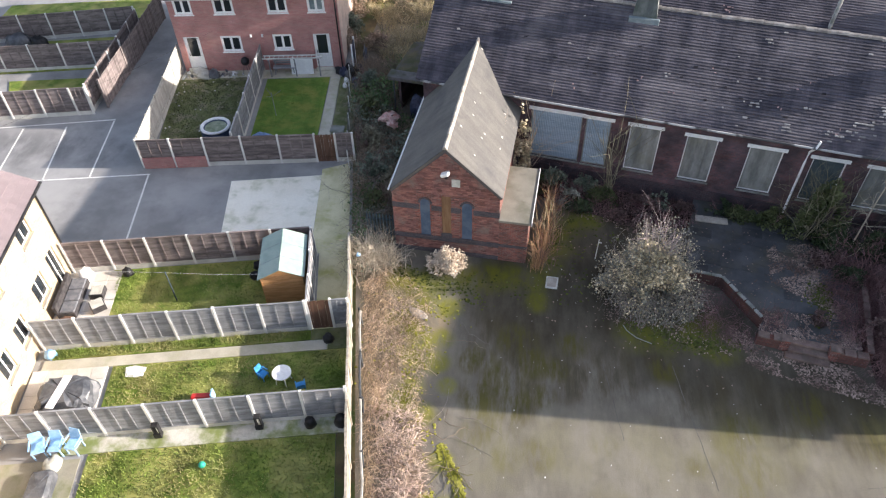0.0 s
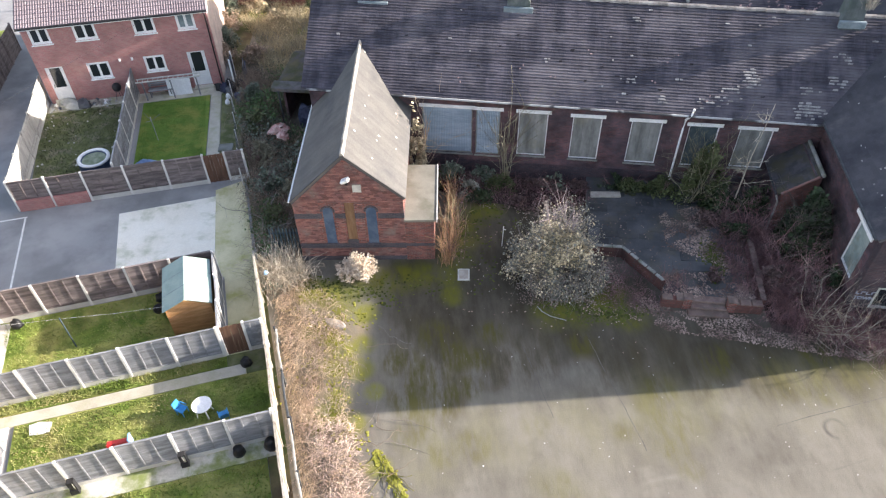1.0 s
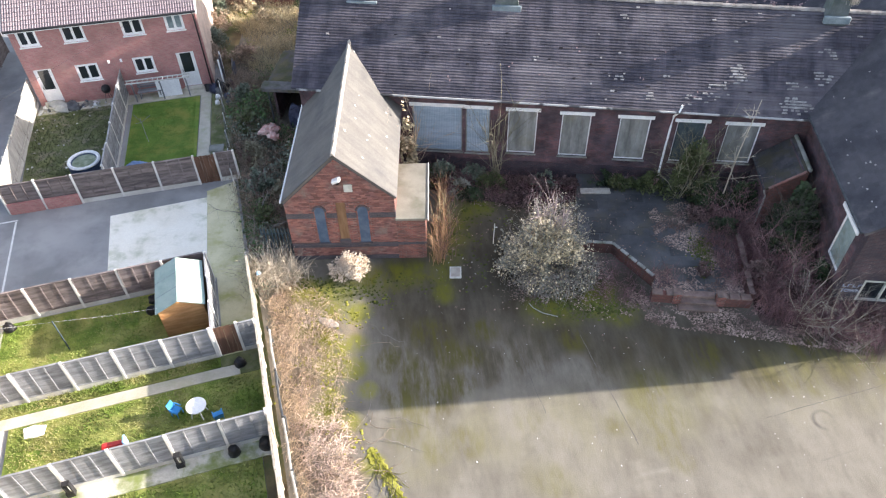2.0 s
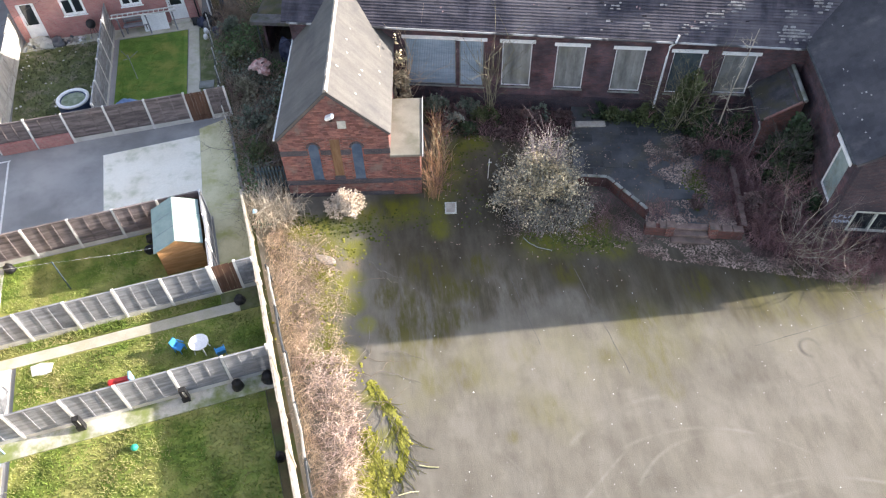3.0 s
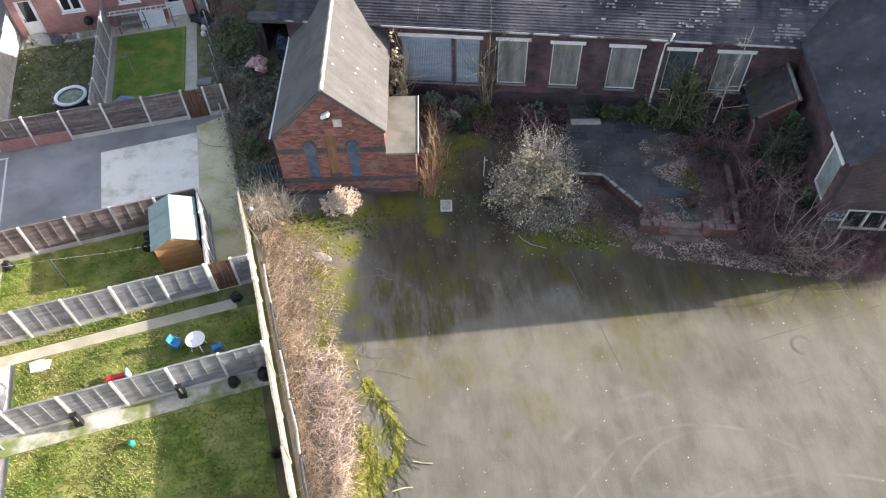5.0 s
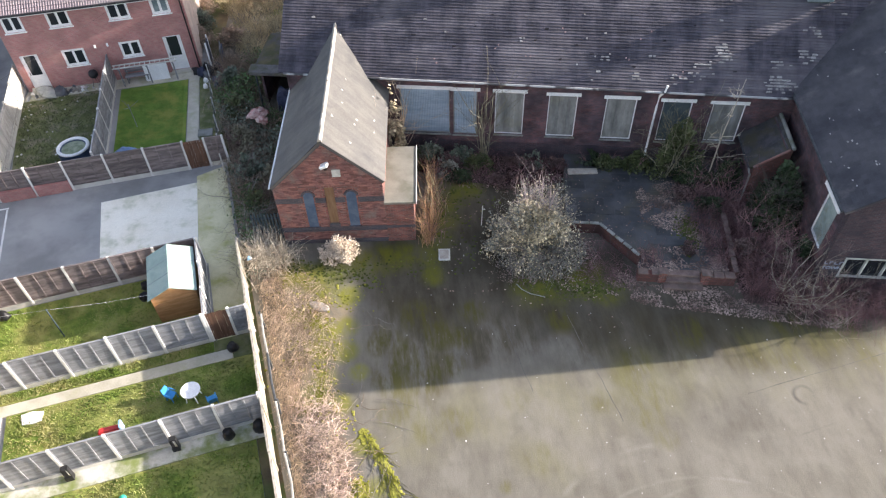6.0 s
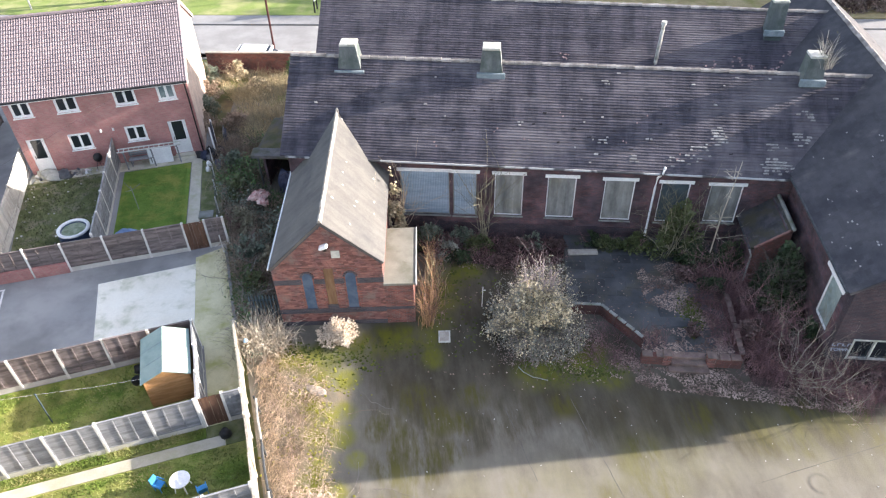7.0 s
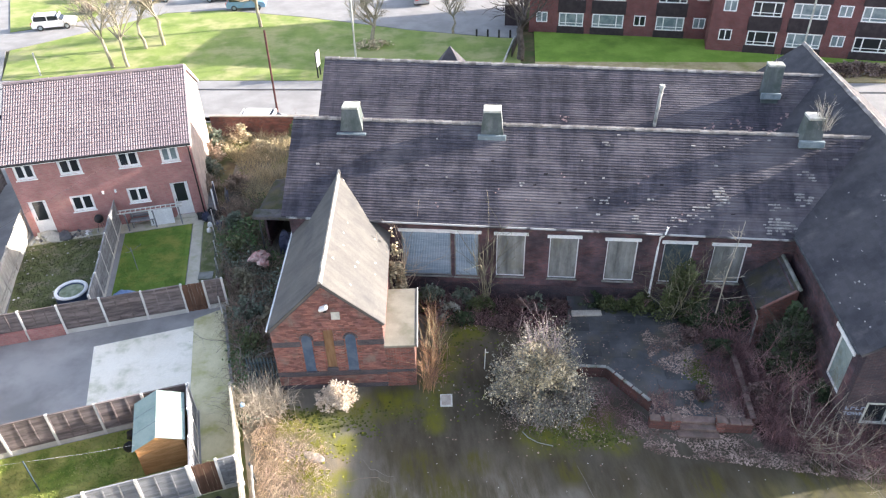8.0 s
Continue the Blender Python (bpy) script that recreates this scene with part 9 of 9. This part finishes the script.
for x, y in scatter(rng, back, 4200):
    n = dens(x, y, 0.4, 9.0)
    l = (0.45 + 0.9 * max(0, n + 0.3)) * rng.uniform(0.6, 1.2)
    b, k = rng.uniform(0, 6.283), rng.uniform(0.2, 1.0)
    (dgreen if n < -0.25 else dg).stem([(x + math.cos(b) * k * l * t * t, y + math.sin(b) * k * l * t * t, l * t * (1 - 0.4 * k * t)) for t in (0, 0.5, 1)], 0.012, 0.005, 3)
stuff(dg, "tall_dead_grass", M_DRYG, "tall straw-coloured dead grass", "dead grass")
stuff(dgreen, "rough_grass", M_BLADE, "rough green grass among dead stalks", "grass")
bush(-19.5, 46.3, 0, 1.1, 0.8, 1.5, 1300, M_DRYLEAF, "pale dry bush before the brick wall", 161, 0.12, M_STRAW)
bush(-15.2, 46.6, 0, 1.3, 0.7, 1.7, 1300, M_LAUREL, "green creeper over the brick wall", 162, 0.12)
bush(-17.4, 44.2, 0, 1.2, 1.0, 1.2, 1300, M_DRYLEAF, "pale dry bush in the long grass", 163, 0.12, M_STRAW)

# fallen leaves and scraps
lit = Soup()
for poly, n, z in (([(5.0, 20.3), (7.0, 19.7), (10.5, 19.4), (14.5, 19.0), (15.2, 20.2), (10.8, 21.0), (7.0, 20.9), (5.4, 21.8)], 5200, 0.006), ([(7.0, 24.5), (10.4, 23.0), (10.4, 25.2), (11.6, 26.6), (9.0, 27.6), (6.8, 26.8)], 5200, 0.362), ([(3.6, 24.5), (10, 22), (10, 28.9), (3.6, 28.9)], 320, 0.362),
                   ([(-3.2, 27.0), (3.2, 26.0), (3.2, 29), (-4, 29)], 2600, 0.006), ([(0.2, 20.6), (4.6, 20.2), (4.8, 23.6), (0.2, 24.2)], 1800, 0.006), ([(-3, 20), (6, 18), (4, 26), (-3, 26)], 260, 0.006), ([(6.5, 21.4), (10.4, 21.4), (10.4, 23.4), (6.6, 22.6)], 2000, 0.362), ([(9.2, 21.5), (10.4, 21.5), (10.4, 25.6), (9.4, 25.6)], 2600, 0.346)):
    for x, y in scatter(rng, poly, n):
        if dens(x, y, 1.1, 4.0) > -0.25:
            lit.leaf((x, y, z + rng.uniform(0, 0.02)), rng.uniform(0.04, 0.1), rng, 0.85)
stuff(lit, "fallen_leaves", M_LITTER, "brown fallen leaves on tarmac and terrace", "leaves")
sc = Soup()
for x, y in scatter(rng, [(-5, 6), (18, 4), (20, 18), (6, 20), (-2, 25), (-5, 20)], 250):
    r = rng.uniform(0.008, 0.024) * (1.5 if rng.random() < 0.08 else 1)
    a = rng.uniform(0, 3.1)
    k = [(x + r * math.cos(a + q * 1.5708), y + r * math.sin(a + q * 1.5708)) for q in range(4)]
    sc.add([(p[0], p[1], 0.001) for p in k] + [(p[0], p[1], 0.001 + r * 0.7) for p in k], [(4, 5, 6, 7), (0, 1, 5, 4), (1, 2, 6, 5), (2, 3, 7, 6), (3, 0, 4, 7)])
stuff(sc, "litter_scraps", M_SPECK, "small pale scraps and pebbles over the yard", "litter")
sc = Soup()
for poly, n in (([(-28.0, 32.3), (-24.75, 24.5), (-20.5, 25.9), (-23.3, 34.0)], 36), ([(-28.2, 33.3), (-27.8, 32.4), (-23.6, 33.9), (-24.0, 34.6)], 80), ([(-28.0, 32.3), (-24.75, 24.5), (-24.2, 24.7), (-27.5, 32.5)], 26)):
    for x, y in scatter(rng, poly, n):
        r, a = rng.uniform(0.015, 0.075), rng.uniform(0, 3.1)
        k = [(x + r * math.cos(a + q * 1.5708), y + r * math.sin(a + q * 1.5708)) for q in range(4)]
        sc.add([(p[0], p[1], 0.05) for p in k] + [(p[0], p[1], 0.05 + r * 0.5) for p in k], [(4, 5, 6, 7), (0, 1, 5, 4), (1, 2, 6, 5), (2, 3, 7, 6), (3, 0, 4, 7)])
stuff(sc, "lawn_litter", M_SPECK, "pale scraps strewn over the weedy lawn", "litter")

# grass blades on the lawns
def grass(name, poly, n, h, material, label, z=0.05):
    s = Soup()
    for x, y in scatter(rng, poly, n):
        hh = h * rng.uniform(0.4, 1.3) * (1 + 0.6 * dens(x, y, 0.8, 1.0))
        a = rng.uniform(0, 3.1)
        c, q = math.cos(a) * 0.022, math.sin(a) * 0.022
        lx, ly = rng.gauss(0, hh * 0.6), rng.gauss(0, hh * 0.6)
        s.add([(x - c, y - q, z - 0.005), (x + c, y + q, z - 0.005), (x + lx, y + ly, z + hh)], [(0, 1, 2)])
        s.add([(x - q, y + c, z - 0.005), (x + q, y - c, z - 0.005), (x - ly, y + lx, z + hh * 0.8)], [(0, 1, 2)])
    stuff(s, name, material, label, "grass")


grass("grass_blades", [uv(-12.2, 6.0), uv(-3.2, 6.0), uv(-3.2, 14.4), uv(-12.2, 14.4)], 15000, 0.09, M_BLADE, "uneven grass on the large lawn")
grass("grass_blades", [uv(-12.2, 15.45), uv(-2.85, 15.45), uv(-2.85, 18.35), uv(-12.2, 18.35)], 7000, 0.07, M_BLADE, "grass on the lawn with toys")
grass("grass_blades", [uv(-14.9, 19.02), uv(-4.4, 19.05), uv(-4.4, 19.5), uv(-14.9, 19.48)], 2600, 0.11, M_BLADE, "rough grass along the fence")
grass("grass_blades", [uv(-12.8, 19.8), uv(-4.4, 19.8), uv(-4.4, 23.9), uv(-13.4, 23.9)], 7000, 0.06, M_BLADE, "grass on the shed lawn")
grass("weedy_grass", [(-28.0, 32.2), (-24.7, 24.5), (-20.5, 25.9), (-23.3, 34.0)], 3500, 0.1, M_OLIVE, "rank dark weeds on the patchy lawn")
grass("grass_blades", [(-22.5, 33.8), (-20.0, 26.2), (-16.7, 27.4), (-19.2, 35.0)], 5000, 0.04, M_LAWN_NEAT, "neat short lawn grass")


# ---- the far side of the road ----
def tree(x, y, h, label, seed, n=1, mat_=M_BARKLT, spread=0.2, depth=3, r=0.16):
    g = random.Random(seed)
    t = thing("bare_tree", pose(x, y, 0.05), label, "tree")
    s, c = Soup(), Soup()
    for k in range(n):
        bx, by = (g.uniform(-0.8, 0.8), g.uniform(-0.5, 0.5)) if n > 1 else (0, 0)
        th_ = h * 0.4
        pts = [(bx + g.gauss(0, 0.06) * i, by + g.gauss(0, 0.06) * i, th_ * i / 4) for i in range(5)]
        s.stem(pts, r, r * 0.7, 8)
        for _ in range(7):
            a = g.uniform(0, 6.283)
            q = pts[g.randint(3, 4)]
            limb(c, g, q, (math.cos(a) * g.uniform(0.3, 1.0), math.sin(a) * g.uniform(0.3, 1.0), g.uniform(0.6, 1.2)), h * 0.33, r * 0.45, depth, None, 0.1, 0, (3, 5), 0.2, 0.1)
    s.mesh("trunk", mat_, t)
    c.mesh("crown", mat_, t, "leafless crown")


tree(-35.7, 60.6, 8.5, "tall bare tree with twin pale trunks", 201, 2, r=0.17)
tree(-35.4, 65.4, 8.0, "tall bare tree on the green", 202)
tree(-34.0, 66.4, 8.5, "tall bare tree on the green", 203, r=0.2)
tree(-25.9, 72.0, 8.5, "bare tree at the edge of the green", 204, r=0.2)
tree(-13.1, 66.5, 6.5, "spreading bare tree over leaf litter", 205, r=0.22, depth=4)
tree(-5.7, 70.4, 5.5, "young bare tree near the bollards", 206, r=0.13, depth=4)
bush(-13.0, 66.3, 0.08, 2.6, 1.2, 0.7, 900, M_DRYLEAF, "low dry bush round a tree foot", 207, 0.14, M_GREYST, -0.05)
bush(29, 60.4, 0.05, 5.0, 0.8, 1.3, 2200, M_LITTER, "brown winter hedge along the road", 208, 0.16, M_GREYST, -0.3, "hedge")


def lamp_post(x, y, h, r, material, label, lean=0.0):
    t = thing("street_pole", pose(x, y, 0.0), label, "pole")
    bm = bmesh.new()
    cyl(bm, 0, 0, 0, 1.0, r * 1.25, r * 1.2, 10)
    part("base", bm, material, t)
    bm = bmesh.new()
    tube(bm, [(0, 0, 0.95), (lean, 0, h)], r, 10)
    part("shaft", bm, material, t)


M_RUST = mat("rust-red paint", (0.055, 0.020, 0.020), (0.085, 0.030, 0.028), 3, 0.7, 0.2, 20)
lamp_post(-17.9, 50.4, 7.0, 0.08, M_RUST, "rust-red steel pole beside the road", 0.05)
lamp_post(-14.2, 63.4, 8.0, 0.09, M_CAP, "pale grey street lamp column")
lamp_post(-42.2, 58.3, 2.2, 0.07, M_CAP, "short pale post on the verge")
lamp_post(24.5, 61.0, 8.0, 0.08, M_CAP, "pale grey street lamp column")
sg = thing("notice_board", pose(-16.6, 58.9, 0.05, 0, 0, 88), "black and white notice board on the green", "sign")
for x in (-0.4, 0.4):
    part("post", boxes((x - 0.05, -0.05, 0, x + 0.05, 0.05, 2.3)), M_BLACK, sg)
part("board", boxes((-0.5, -0.08, 1.0, 0.5, -0.052, 2.3), bevel=0.01), M_PVC, sg)
for i in range(4):
    x = -3.3 + i * 1.1
    bo = thing("bollard", pose(x, 69.6 - 0.08 * i, 0.03), "short dark wooden bollard", "bollard", "bollards at the car park")
    part("post", boxes((-0.09, -0.09, 0, 0.09, 0.09, 0.75), bevel=0.02), M_BLACK, bo)
tree(1.0, 63.6, 9.0, "dark bare tree beside the flats lawn", 209, 1, M_BARKDK, 0.1, 3, 0.34)
gw = thing("garden_gate_wall", pose(0.2, 64.0, 0.05, 0, 0, 82), "dark timber fence beside the flats", "fence")
for i in range(5):
    part("fence_panel", boxes((i * 1.8, -0.03, 0, i * 1.8 + 1.74, 0.03, 0.9)), M_RENDER_DK, gw)
part("kerb", boxes((-4.5, 0.4, 0, 5, 0.55, 0.25)), M_CAP, gw)
bs = thing("bin_store", pose(-0.6, 73.0, 0.03), "dark timber bin store", "bin store")
part("wall", boxes((0, 0, 0, 2.2, 0.12, 2.0), (0, 0.13, 0, 0.12, 2.4, 2.0), (2.08, 0.13, 0, 2.2, 2.4, 2.0)), M_RENDER_DK, bs)


def car(x, y, turn, paint, label):
    """A small estate car: body, glasshouse, wheels and lamps."""
    t = thing("car", pose(x, y, 0.03, 0, 0, turn), label, "car")
    bm = bmesh.new()
    extrude_y(bm, [(-2.1, 0.28), (2.1, 0.28), (2.15, 0.6), (2.0, 0.85), (1.1, 0.95), (-1.95, 0.98), (-2.15, 0.7)], -0.85, 0.85)
    bmesh.ops.bevel(bm, geom=bm.edges[:], offset=0.06, segments=2, affect="EDGES")
    part("body", bm, paint, t)
    bm = bmesh.new()
    extrude_y(bm, [(-1.9, 0.97), (1.05, 0.94), (0.35, 1.42), (-1.6, 1.46)], -0.76, 0.76)
    part("windows", bm, M_GLASS, t, "dark car windows")
    bm = bmesh.new()
    extrude_y(bm, [(-1.66, 1.44), (0.38, 1.41), (0.28, 1.48), (-1.55, 1.52)], -0.74, 0.74)
    bmesh.ops.bevel(bm, geom=bm.edges[:], offset=0.03, segments=1, affect="EDGES")
    rf = part("roof", bm, paint, t)
    for xx in (-1.85, -0.5, 0.9):
        part("pillar", boxes((xx if xx < 0.5 else 0.6, -0.775, 0.95, (xx if xx < 0.5 else 0.6) + 0.09, 0.775, 1.44)), paint, t)
    for wx in (-1.3, 1.3):
        for wy in (-0.86, 0.70):
            bm = bmesh.new()
            tube(bm, [(wx, wy, 0.31), (wx, wy + 0.16, 0.31)], 0.31, 16)
            wh = part("wheel", bm, M_BLACK, t)
            bm = bmesh.new()
            tube(bm, [(wx, wy - 0.01, 0.31), (wx, wy + 0.17, 0.31)], 0.19, 12)
            part("rim", bm, M_LEADF, wh)
    for yy in (-0.7, 0.45):
        part("headlight", boxes((2.08, yy, 0.6, 2.17, yy + 0.25, 0.75)), M_PVC, t)
        part("tail_light", boxes((-2.19, yy, 0.65, -2.1, yy + 0.25, 0.85)), M_RED, t)


M_CARW = mat("white car paint", (0.72, 0.72, 0.73), (0.78, 0.78, 0.79), 2, 0.25, 0.0, 20, spec=0.6)
M_CARB = mat("blue car paint", (0.16, 0.30, 0.45), (0.2, 0.34, 0.5), 2, 0.25, 0.0, 20, spec=0.6)
M_CARG = mat("silver car paint", (0.42, 0.43, 0.45), (0.5, 0.51, 0.53), 2, 0.25, 0.0, 20, spec=0.6)
car(-48.2, 71.6, 20, M_CARW, "white estate car parked on the side road")
car(-18.1, 48.25, 2, M_CARW, "white car parked behind the brick boundary wall")
car(-41.3, 81.0, 15, M_CARB, "pale blue car parked in the car park")
car(-33.4, 81.6, 10, M_CARW, "white car parked in the car park")
car(-29.4, 78.4, 10, M_CARB, "pale blue-white car parked in the car park")
car(-10.2, 81.4, 100, M_CARG, "dark silver car in the car park")
bush(-46.9, 76.4, 0.05, 1.2, 0.9, 1.3, 900, M_LITTER, "brown winter hedge beside the side road", 211, 0.16, M_GREYST, -0.2, "hedge")
bush(-49.5, 81.5, 0.1, 3.2, 2.0, 1.6, 1800, M_DRYLEAF, "pale rough bushes on the grass bank", 212, 0.2, M_GREYST, -0.05)
